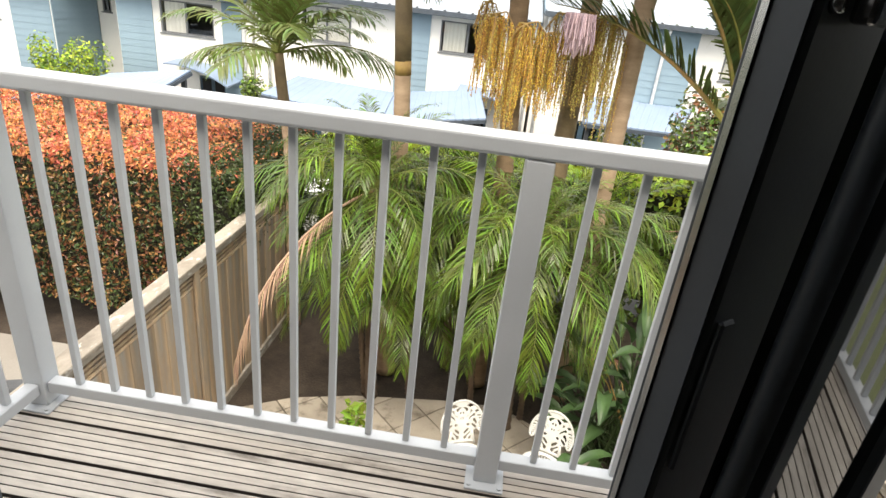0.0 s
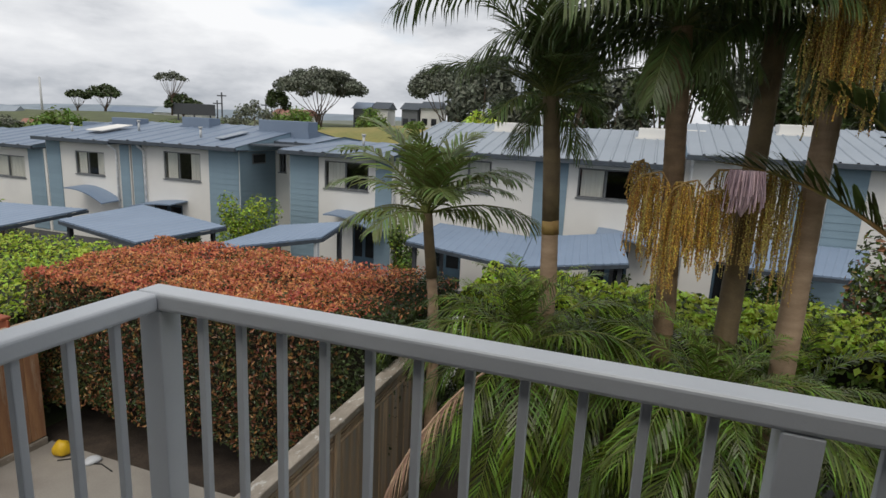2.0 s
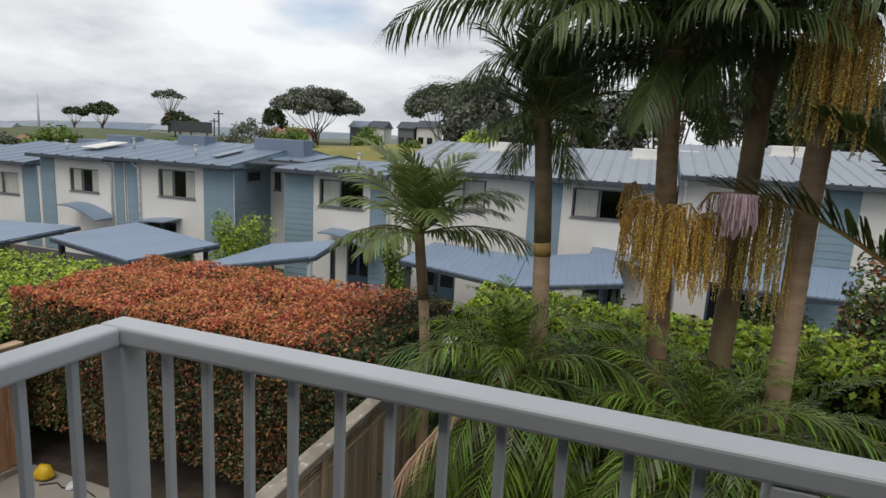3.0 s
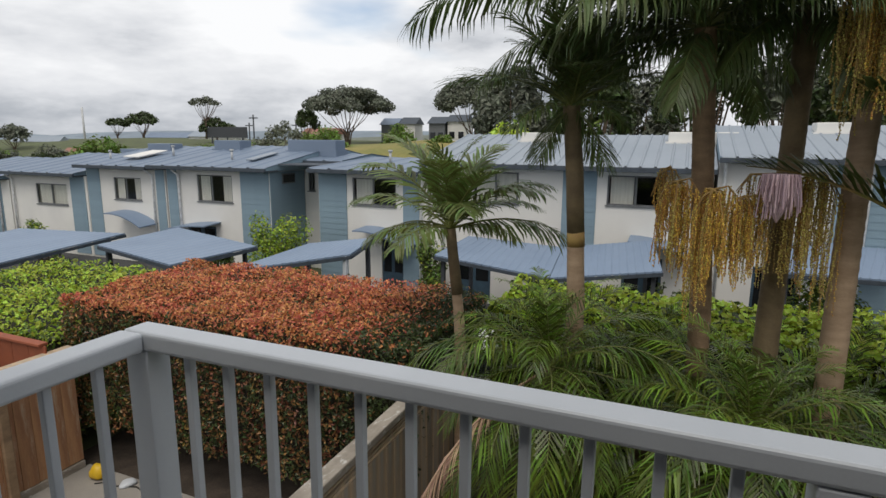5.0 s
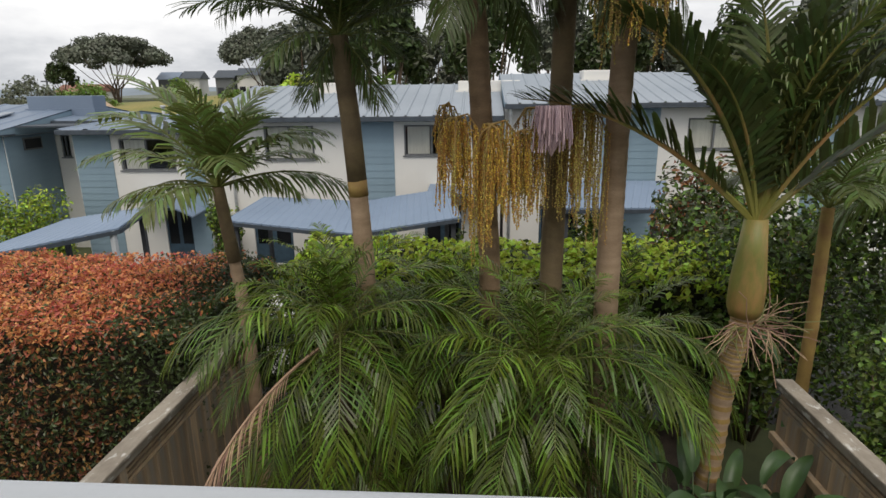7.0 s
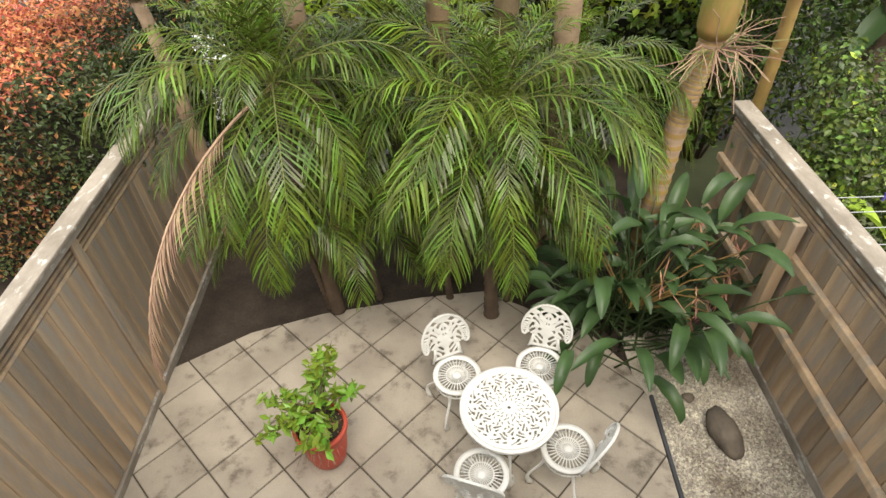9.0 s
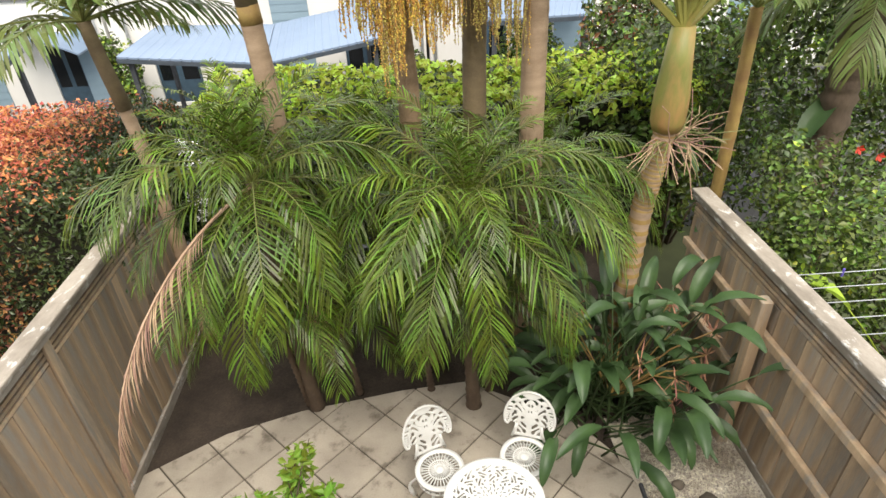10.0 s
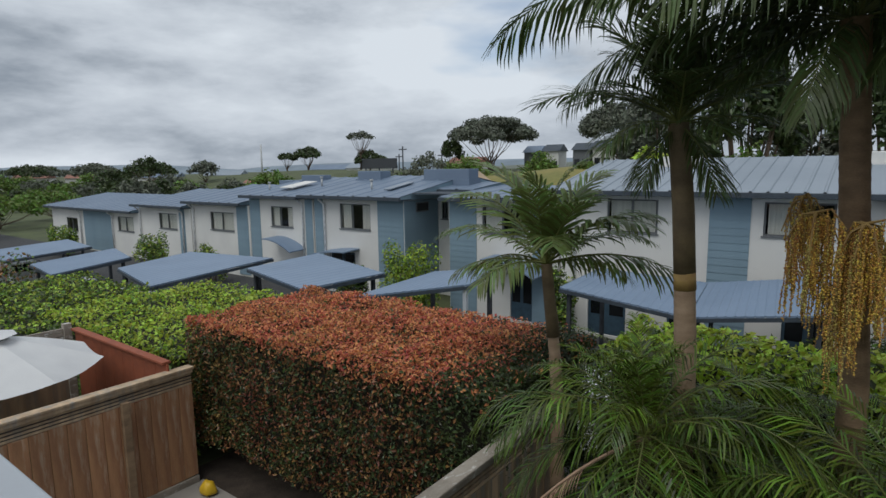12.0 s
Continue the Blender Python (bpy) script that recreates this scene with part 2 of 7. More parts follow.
    "terracotta_roof": mat("terracotta_roof", (0.30, 0.15, 0.11), 0.8, col2=(0.24, 0.12, 0.09), scale=0.5, bump=0.1, fine=5, var=0.1),
    "pipe_white": mat("pipe_white", (0.82, 0.83, 0.84), 0.4, bump=0.0, var=0.03),
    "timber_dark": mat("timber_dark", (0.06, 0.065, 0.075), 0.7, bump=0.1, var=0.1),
    "joinery": mat("joinery", (0.17, 0.18, 0.19), 0.5, bump=0.0, var=0.05),
    "curtain": mat("curtain", (0.80, 0.78, 0.73), 0.9, col2=(0.68, 0.66, 0.62), scale=12, stretch=(1, 1, 0.05), bump=0.0, var=0.1),
    # dark grey that stands in for unlit rooms behind the house windows
    "room_shade": mat("room_shade", (0.10, 0.10, 0.105), 0.9, bump=0.0, var=0.2),
    "room_paint": mat("room_paint", (0.55, 0.53, 0.50), 0.9, bump=0.05, var=0.03),
    "carpet": mat("carpet", (0.20, 0.18, 0.16), 0.98, bump=0.4, fine=200, var=0.2),
    "door_teal": mat("door_teal", (0.05, 0.09, 0.13), 0.5, bump=0.0, var=0.05),
    "umbrella": mat("umbrella", (0.66, 0.66, 0.66), 0.8, col2=(0.58, 0.58, 0.59), scale=2, bump=0.05, var=0.04),
    "cushion": mat("cushion", (0.11, 0.115, 0.125), 0.9, bump=0.3, fine=150, var=0.12),
    "yellow_plastic": mat("yellow_plastic", (0.75, 0.48, 0.02), 0.5, bump=0.05, var=0.08),
    "car_silver": mat("car_silver", (0.45, 0.46, 0.47), 0.25, 0.6, bump=0.0, var=0.03),
    "car_white": mat("car_white", (0.7, 0.7, 0.7), 0.25, bump=0.0, var=0.02),
    "car_glass": mat("car_glass", (0.01, 0.012, 0.014), 0.08, bump=0.0, var=0.02),
    "rubber": mat("rubber", (0.02, 0.02, 0.02), 0.8, bump=0.0, var=0.1),
    "sand": mat("sand", (0.50, 0.38, 0.27), 0.95, bump=0.2, fine=3, var=0.1, scale=0.4),
    "dry_grass": mat("dry_grass", (0.27, 0.22, 0.07), 0.95, col2=(0.16, 0.17, 0.05), scale=0.15, bump=0.2, fine=3, var=0.3),
    # distance haze is painted into this blue-grey
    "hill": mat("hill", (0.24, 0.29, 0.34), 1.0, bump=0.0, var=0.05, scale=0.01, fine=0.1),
    "black_plastic": mat("black_plastic", (0.015, 0.015, 0.016), 0.5, bump=0.0, var=0.1),
    "wire": mat("wire", (0.55, 0.56, 0.56), 0.5, bump=0.0, var=0.05),
    "peg": mat("peg", (0.16, 0.12, 0.55), 0.5, bump=0.0, var=0.05),
}


def glass(name, tint=(0.92, 0.95, 0.95), rough=0.02):
    m = bpy.data.materials.new(name)
    m.use_nodes = True
    n, l = m.node_tree.nodes, m.node_tree.links
    n.remove(n["Principled BSDF"])
    clear = n.new("ShaderNodeBsdfTransparent")
    clear.inputs["Color"].default_value = (*tint, 1)
    gloss = n.new("ShaderNodeBsdfGlossy")
    gloss.inputs["Roughness"].default_value = rough
    fr = n.new("ShaderNodeFresnel")
    fr.inputs["IOR"].default_value = 1.5
    mx = n.new("ShaderNodeMixShader")
    l.new(fr.outputs["Fac"], mx.inputs["Fac"])
    l.new(clear.outputs["BSDF"], mx.inputs[1]); l.new(gloss.outputs["BSDF"], mx.inputs[2])
    l.new(mx.outputs["Shader"], n["Material Output"].inputs["Surface"])
    return m


M["glass"] = glass("glass")
M["tinted_glass"] = glass("tinted_glass", (0.10, 0.11, 0.12))


# ---- building helpers ----
def mesh_from(name, verts, faces, mats, idx=None, smooth=False):
    me = bpy.data.meshes.new(name)
    me.from_pydata([tuple(v) for v in verts], [], faces)
    for m in (mats if isinstance(mats, (list, tuple)) else [mats]):
        me.materials.append(m)
    if idx is not None:
        me.polygons.foreach_set("material_index", np.asarray(idx, dtype=np.int32))
    if smooth:
        me.polygons.foreach_set("use_smooth", np.ones(len(me.polygons), dtype=bool))
    me.update()
    return me


def finish(bm, name, material, smooth=False):
    me = bpy.data.meshes.new(name)
    bm.normal_update()
    bm.to_mesh(me)
    bm.free()
    for m in (material if isinstance(material, (list, tuple)) else [material]):
        me.materials.append(m)
    if smooth:
        me.polygons.foreach_set("use_smooth", np.ones(len(me.polygons), dtype=bool))
    return me


def thing(name, loc=(0, 0, 0), rz=0.0, label="", category="", group="", kind=""):
    ob = new(name)
    ob.matrix_world = pose(*loc, 0, 0, rz)
    return tagged(ob, label, category, group, kind)


def put(name, me, parent=None, m=None, label=""):
    ob = new(name, me)
    if parent is not None:
        ob.parent = parent
    if m is not None:
        ob.matrix_basis = m
    return tagged(ob, label)


def part(name, bm, material, parent, label="", smooth=False, m=None):
    return put(name, finish(bm, name, material, smooth), parent, m, label)


def box(bm, x0, x1, y0, y1, z0, z1, bevel=0.0, seg=1):
    r = bmesh.ops.create_cube(bm, size=1)
    bmesh.ops.scale(bm, vec=(x1 - x0, y1 - y0, z1 - z0), verts=r["verts"])
    bmesh.ops.translate(bm, vec=((x0 + x1) / 2, (y0 + y1) / 2, (z0 + z1) / 2), verts=r["verts"])
    if bevel:
        es = list({e for v in r["verts"] for e in v.link_edges})
        bmesh.ops.bevel(bm, geom=es, offset=bevel, segments=seg, affect="EDGES", profile=0.5)
    return bm


def boxed(x0, x1, y0, y1, z0, z1, bevel=0.0, seg=1):
    return box(bmesh.new(), x0, x1, y0, y1, z0, z1, bevel, seg)


def structure(name, bm, material, label="", category=""):
    ob = new(name, finish(bm, name, material))
    return tagged(ob, label, category, kind="structure")


def tube_data(points, radii, sides=8, close=True):
    """Vertices and faces of a tube along points."""
    pts = [Vector(p) for p in points]
    vs, fs = [], []
    ref = Vector((0.13, 0.97, 0.2))
    for i, p in enumerate(pts):
        t = (pts[min(i + 1, len(pts) - 1)] - pts[max(i - 1, 0)]).normalized()
        a = t.cross(ref)
        if a.length < 1e-3:
            a = t.cross(Vector((1, 0, 0)))
        a.normalize()
        b = t.cross(a).normalized()
        r = radii[i] if isinstance(radii, (list, tuple)) else radii
        for k in range(sides):
            w = 2 * math.pi * k / sides
            vs.append(p + a * (math.cos(w) * r) + b * (math.sin(w) * r))
    for i in range(len(pts) - 1):
        for k in range(sides):
            k2 = (k + 1) % sides
            fs.append((i * sides + k, i * sides + k2, (i + 1) * sides + k2, (i + 1) * sides + k))
    if close:
        fs.append(tuple(range(sides))[::-1])
        fs.append(tuple((len(pts) - 1) * sides + k for k in range(sides)))
    return vs, fs


def tube(name, points, radii, material, parent, sides=8, label=""):
    vs, fs = tube_data(points, radii, sides)
    return put(name, mesh_from(name, vs, fs, material, smooth=True), parent, None, label)


class Build:
    """Gathers triangles and quads of several materials into one mesh."""
    def __init__(self):
        self.v, self.f, self.i = [], [], []

    def add(self, vs, fs, slot=0):
        o = len(self.v)
        self.v.extend(vs)
        self.f.extend(tuple(a + o for a in f) for f in fs)
        self.i.extend([slot] * len(fs))

    def mesh(self, name, mats, smooth=False):
        return mesh_from(name, self.v, self.f, mats, self.i, smooth)


def leaves_mesh(name, pts, nrm, size, mats, slots=None, aspect=0.5, seed=1, jitter=0.7, droop=0.0):
    """Many small folded leaves at pts, facing about nrm."""
    rs = np.random.RandomState(seed)
    n = len(pts)
    pts, nrm = np.asarray(pts, float), np.asarray(nrm, float)
    d = nrm + rs.normal(0, jitter, (n, 3))
    d /= np.linalg.norm(d, axis=1)[:, None] + 1e-9
    a = np.cross(d, rs.normal(0, 1, (n, 3)))
    a /= np.linalg.norm(a, axis=1)[:, None] + 1e-9
    a[:, 2] -= droop
    b = np.cross(d, a)
    b /= np.linalg.norm(b, axis=1)[:, None] + 1e-9
    s = size * rs.uniform(0.6, 1.3, n)[:, None]
    base, tip = pts - a * s * 0.5, pts + a * s * 0.5
    lft = pts + b * s * aspect * 0.5 + d * s * 0.12
    rgt = pts - b * s * aspect * 0.5 + d * s * 0.12
    v = np.stack([base, lft, tip, rgt], 1).reshape(-1, 3)
    k = np.arange(n) * 4
    f = np.stack([np.stack([k, k + 1, k + 2], 1), np.stack([k, k + 2, k + 3], 1)], 1).reshape(-1, 3)
    me = bpy.data.meshes.new(name)
    me.from_pydata(v.tolist(), [], f.tolist())
    for m in mats:
        me.materials.append(m)
    if slots is not None:
        me.polygons.foreach_set("material_index", np.repeat(np.asarray(slots, dtype=np.int32), 2))
    me.update()
    return me

PATIO = -2.9
LOW = -4.3        # level of the lane and the houses beyond the hedges

# ---- ground ----
bm = bmesh.new()
xs = [-900, -60, -6.2, -1.3, 3.9, 9, 60, 900]
ys = [-200, -6, 0.3, 6.6, 8.2, 30, 60, 900]


def ground_z(x, y):
    if y <= 6.7:
        return PATIO - 0.06
    if y < 35:
        return LOW
    return LOW if y < 55 else LOW + 0.5


grid = [[bm.verts.new((x, y, ground_z(x, y))) for x in xs] for y in ys]
for j in range(len(ys) - 1):
    for i in range(len(xs) - 1):
        bm.faces.new((grid[j][i], grid[j][i + 1], grid[j + 1][i + 1], grid[j + 1][i]))
structure("ground", bm, M["ground"], "grassy green ground reaching to the horizon", "ground")
structure("lane", boxed(-70, 40, 8.6, 17.85, LOW - 0.1, LOW + 0.01), M["asphalt"], "dark grey asphalt lane before the townhouses", "road")

# ---- own house: deck, walls, room ----
DECK_Y0, DECK_Y1, DECK_X0, DECK_X1 = -0.96, 0.07, -0.08, 4.2
deck = tagged(thing("deck"), "weathered grey-brown grooved timber balcony deck", "deck", kind="structure")
BOARD = 0.134


def deck_board(width, length):
    bm = bmesh.new()
    prof, n = [], 5
    pitch = width / n
    for k in range(n):
        x = k * pitch
        prof += [(x + 0.0018, -0.001), (x + 0.003, 0.0), (x + pitch - 0.003, 0.0), (x + pitch - 0.0018, -0.001)]
        if k < n - 1:
            prof += [(x + pitch - 0.0012, -0.007), (x + pitch + 0.0012, -0.007)]
    prof = [(0, -0.03)] + prof + [(width, -0.03)]
    rows = [[bm.verts.new((x, p, z)) for p, z in prof] for x in (0, length)]
    for k in range(len(prof) - 1):
        bm.faces.new((rows[0][k], rows[1][k], rows[1][k + 1], rows[0][k + 1]))
    bm.faces.new(rows[0]); bm.faces.new(rows[1][::-1])
    me = finish(bm, "board", M["deck"])
    me.materials.append(M["deck_groove"])
    # groove faces and board sides below the top get the darker colour
    for p in me.polygons:
        if -0.02 < p.center.z < -0.002:
            p.material_index = 1
    return me


board_mesh = deck_board(BOARD - 0.007, DECK_X1 - DECK_X0)
y = DECK_Y1 - BOARD
while y > DECK_Y0 - 0.05:
    put("board", board_mesh, deck, pose(DECK_X0, y, 0))
    y -= BOARD
part("joist", boxed(DECK_X0, DECK_X1, DECK_Y0 - 0.05, DECK_Y1 - 0.02, -0.26, -0.034), M["timber_dark"], deck)
part("fascia_board", boxed(DECK_X0 - 0.03, DECK_X1, DECK_Y1 + 0.002, DECK_Y1 + 0.03, -0.27, -0.01, 0.004), M["white_metal"], deck, "white fascia board")

WALL_Y = -0.985
OPEN_X0, OPEN_X1, OPEN_Z = -0.15, 2.72, 2.05
structure("wall_north", boxed(-4.0, OPEN_X0, WALL_Y - 0.16, WALL_Y, PATIO, 2.6), M["wall_own"], "pale plastered house wall beside the balcony door", "wall")
structure("wall_north_right", boxed(OPEN_X1, 7.0, WALL_Y - 0.16, WALL_Y, PATIO, 2.6), M["wall_own"], "pale plastered house wall beside the balcony door", "wall")
structure("wall_lintel", boxed(OPEN_X0, OPEN_X1, WALL_Y - 0.16, WALL_Y, OPEN_Z, 2.6), M["wall_own"], "pale plastered wall above the balcony door", "wall")
structure("wall_below", boxed(OPEN_X0, OPEN_X1, WALL_Y - 0.16, WALL_Y, PATIO, -0.27), M["wall_own"], "pale plastered wall below the balcony", "wall")
structure("floor", boxed(OPEN_X0 - 0.6, OPEN_X1 + 0.8, -5.0, WALL_Y - 0.002, -0.2, -0.004), M["carpet"], "grey-brown carpet of the room behind the balcony", "floor")
structure("ceiling", boxed(OPEN_X0 - 0.6, OPEN_X1 + 0.8, -5.0, WALL_Y - 0.162, 2.4, 2.5), M["room_paint"], "plain off-white ceiling", "ceiling")
structure("wall_west", boxed(OPEN_X0 - 0.7, OPEN_X0 - 0.6, -5.0, WALL_Y - 0.162, -0.2, 2.5), M["room_paint"], "plain off-white room wall", "wall")
structure("wall_east", boxed(OPEN_X1 + 0.8, OPEN_X1 + 0.9, -5.0, WALL_Y - 0.162, -0.2, 2.5), M["room_paint"], "plain off-white room wall", "wall")
structure("wall_south", boxed(OPEN_X0 - 0.7, OPEN_X1 + 0.9, -5.1, -5.0, -0.2, 2.5), M["room_paint"], "plain off-white room wall", "wall")


# ---- doors ----
def door_panel(name, x, y, rz, width, label, pull=False):
    """A glazed aluminium leaf that runs from its free edge (origin) along +x when rz is 0."""
    t = thing(name, (x, y, 0.01), rz, label, "door")
    H, D, S = 2.02, 0.04, 0.085
    part("stile", boxed(0, S, 0, D, 0, H, 0.003), M["black_metal"], t)
    # left leaf only: daylight on the edge face is put into its colour
    part("edge_strip", boxed(-0.0025, -0.0002, 0.004, D - 0.004, 0.002, H - 0.002), M["black_metal" if pull else "grey_frame"], t, "" if pull else "door edge coloured blue-grey as if lit")
    part("stile", boxed(width - S, width, 0, D, 0, H, 0.003), M["black_metal"], t)
    part("rail", boxed(S + 0.0005, width - S - 0.0005, 0, D, 0, 0.12, 0.003), M["black_metal"], t)
    part("rail", boxed(S + 0.0005, width - S - 0.0005, 0, D, H - 0.09, H, 0.003), M["black_metal"], t)
    pane = part("pane", boxed(S - 0.004, width - S + 0.004, D / 2 - 0.004, D / 2 + 0.004, 0.118, H - 0.088), M["tinted_glass"], t, "dark tinted glass pane")
    for z in (0.62, 0.70, 1.28, 1.36):
        bm = bmesh.new()
        bmesh.ops.create_cone(bm, cap_ends=True, segments=12, radius1=0.006, radius2=0.005, depth=0.006)
        part("screw", bm, M["chrome"], t, "", True, pose(0.012, -0.003, z, 90))
    part("latch", boxed(0.006, 0.022, -0.006, -0.0005, 0.93, 1.07, 0.002), M["black_metal"], t)
    if pull:
        part("edge_seal", boxed(-0.0045, -0.0026, D - 0.012, D - 0.007, 0.01, H - 0.01), M["chrome"], t, "thin silver seal line")
        hd = tube("pull_handle", [(0.045, 0, 0.66), (0.045, -0.032, 0.67), (0.045, -0.036, 0.70), (0.045, -0.036, 1.26), (0.045, -0.032, 1.29), (0.045, 0, 1.30)], 0.011, M["black_metal"], t, 10, "long black pull handle")
        part("cap", boxed(0.03, 0.06, -0.016, -0.0004, 1.27, 1.33, 0.004, 2), M["chrome"], t, "chrome end cap")
        part("cap", boxed(0.03, 0.06, -0.016, -0.0004, 0.63, 0.69, 0.004, 2), M["black_metal"], t)
        return t
    for side in (-1, 1):
        y0 = 0 if side < 0 else D
        h = part("handle", boxed(0.028, 0.058, min(y0, y0 + side * 0.012), max(y0, y0 + side * 0.012), 0.90, 1.12, 0.004, 2), M["black_metal"], t)
        vs, fs = tube_data([(0.043, y0 + side * 0.01, 1.02), (0.043, y0 + side * 0.045, 1.02), (0.05, y0 + side * 0.055, 1.02), (0.10, y0 + side * 0.055, 1.015), (0.155, y0 + side * 0.05, 1.01)], [0.011, 0.011, 0.012, 0.0115, 0.009], 10)
        put("lever", mesh_from("lever", vs, fs, M["black_metal"], smooth=True), h)
    return t


door_panel("glazed_door", 0.905, WALL_Y + 0.02, 180, 1.08, "black aluminium glazed balcony door leaf with lever handle")
door_panel("folding_door", 1.43, -0.895, 38, 0.68, "black aluminium folding door leaf pushed half open with a long pull handle", True)
door_panel("folding_door", OPEN_X1 - 0.06, WALL_Y + 0.03, 139.5, 0.68, "black aluminium folding door leaf hinged at the jamb", True)
surround = thing("door_frame", (0, 0, 0), 0, "black aluminium frame round the balcony opening", "door frame", kind="structure")
part("jamb", boxed(OPEN_X0 + 0.001, OPEN_X0 + 0.03, WALL_Y - 0.158, WALL_Y + 0.01, 0, OPEN_Z - 0.001), M["black_metal"], surround)
part("jamb", boxed(OPEN_X1 - 0.03, OPEN_X1 - 0.001, WALL_Y - 0.158, WALL_Y + 0.01, 0, OPEN_Z - 0.001), M["black_metal"], surround)
part("head", boxed(OPEN_X0 + 0.031, OPEN_X1 - 0.031, WALL_Y - 0.158, WALL_Y + 0.01, OPEN_Z - 0.035, OPEN_Z - 0.001), M["black_metal"], surround)
part("sill", boxed(OPEN_X0 + 0.031, OPEN_X1 - 0.031, WALL_Y - 0.158, WALL_Y + 0.025, -0.003, 0.012), M["grey_frame"], surround)

# ---- railing ----
POST, GAP, STEP = 1.358, 0.128, 0.1102
RAIL_T, RAIL_B = 1.0, 0.088
rail = thing("balcony_railing", (0, 0, 0), 0, "white powder-coated metal balcony railing with square bars", "railing")


def baluster_mesh():
    return finish(boxed(-0.0095, 0.0095, -0.0095, 0.0095, 0, 0.955 - RAIL_B - 0.001, 0.003, 2), "baluster", M["white_metal"])


BAR = baluster_mesh()
post_mesh = finish(boxed(-0.0325, 0.0325, -0.0325, 0.0325, 0.009, 0.954, 0.004, 2), "post", M["white_metal"])
plate_mesh = finish(boxed(-0.055, 0.055, -0.06, 0.05, 0.0005, 0.0085, 0.002), "base_plate", M["white_metal"])
bm = bmesh.new()
bmesh.ops.create_cone(bm, cap_ends=True, segments=6, radius1=0.007, radius2=0.007, depth=0.006)
bolt_mesh = finish(bm, "bolt", M["white_metal"])


def rail_post(x, y):
    p = put("post", post_mesh, rail, pose(x, y, 0))
    put("base_plate", plate_mesh, p)
    for dx, dy in ((-0.043, -0.048), (0.043, -0.048)):
        put("bolt", bolt_mesh, p, pose(dx, dy, 0.012))


def flat_rail(name, x0, x1, y0, y1, z0, z1):
    part(name, boxed(x0, x1, y0, y1, z0, z1, 0.009 if name == "top_rail" else 0.004, 3), M["white_metal"], rail, "", False)


posts = [0.0, POST, 2 * POST, 3 * POST]
for x in posts:
    rail_post(x, 0)
for a, b in zip(posts, posts[1:]):
    for k in range(11):
        put("baluster", BAR, rail, pose(a + GAP + k * STEP, 0, RAIL_B))
    flat_rail("bottom_rail", a + 0.033, b - 0.033, -0.02, 0.02, RAIL_B - 0.038, RAIL_B - 0.0005)
flat_rail("top_rail", -0.035, 3 * POST + 0.035, -0.035, 0.035, 0.955, RAIL_T)
for x in (0.0, 3 * POST):
    for k in range(7):
        put("baluster", BAR, rail, pose(x, -GAP - k * STEP, RAIL_B))
    flat_rail("bottom_rail", x - 0.02, x + 0.02, -0.95, -0.033, RAIL_B - 0.038, RAIL_B - 0.0005)
    flat_rail("top_rail", x - 0.035, x + 0.035, -0.955, -0.0355, 0.955, RAIL_T)

# ---- fences ----
def fence_run(name, x, y0, y1, top, face, label, board=M["fence"], cap=True, brace=False, wide=0.15, rails=False, cap_mat=None):
    """A close-boarded fence along y; face: +1 or -1, the side on which the boards show."""
    f = thing(name, (x, 0, 0), 0, label, "fence")
    base = PATIO - 0.04
    bt = top - (0.27 if cap else 0.02)
    n = max(1, round((y1 - y0) / wide))
    w = (y1 - y0) / n
    variants = [finish(boxed(-0.010, 0.010, 0.003, w - 0.003, base + 0.12, bt + 0.02, 0.003), "paling", board) for _ in range(1)]
    for k in range(n):
        put("paling", variants[0], f, pose(0.008 * face + 0.003 * ((k * 7) % 3 - 1), y0 + k * w, 0.004 * ((k * 5) % 4)))
    part("plinth", boxed(0.012 * face - 0.014, 0.012 * face + 0.014 + 0.012 * max(face, 0), y0, y1, base, base + 0.115, 0.005), M["fence_cap"], f)
    if cap:
        for i in range(5):
            z0 = bt + 0.034 + i * 0.044
            part("slat", boxed(-0.009 + 0.010 * face, 0.009 + 0.010 * face, y0, y1, z0, z0 + 0.027, 0.002), cap_mat or board, f)
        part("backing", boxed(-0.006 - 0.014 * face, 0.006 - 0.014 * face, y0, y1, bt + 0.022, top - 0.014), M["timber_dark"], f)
        part("cap_fascia", boxed(0.052 * face - 0.011, 0.052 * face + 0.011, y0, y1, top - 0.062, top - 0.0145, 0.003), cap_mat or M["fence_cap"], f)
        part("cap", boxed(-0.075, 0.075, y0 - 0.02, y1 + 0.02, top - 0.012, top + 0.022, 0.008, 2), cap_mat or M["fence_cap"], f, "grey lichen-spotted capping board")
    if rails:
        for z in (base + 0.62, base + 1.18):
            part("rail", boxed(0.02 * face - 0.025 + 0.025 * face, 0.02 * face + 0.025 + 0.025 * face, y0 + 0.1, y1, z, z + 0.075, 0.006), board, f)
    yy = y0 + 0.35
    while yy < y1:
        part("post", boxed(-0.05 - 0.03 * face, 0.05 - 0.03 * face, yy, yy + 0.1, base - 0.1, bt + 0.02, 0.006), board, f)
        yy += 2.2
    return f


FL, FR = -1.21, 3.95
fl = fence_run("fence", FL, -0.9, 5.0, -1.09, 1, "weathered timber boundary fence with lichen-spotted capping")
for yy in (2.9, 0.8):
    part("batten", boxed(0.022, 0.050, yy - 0.04, yy + 0.04, PATIO, -1.155, 0.004), M["fence"], fl)
fr = fence_run("fence", FR, -0.9, 4.42, -1.20, -1, "weathered timber boundary fence with two rails", rails=True, wide=0.16)
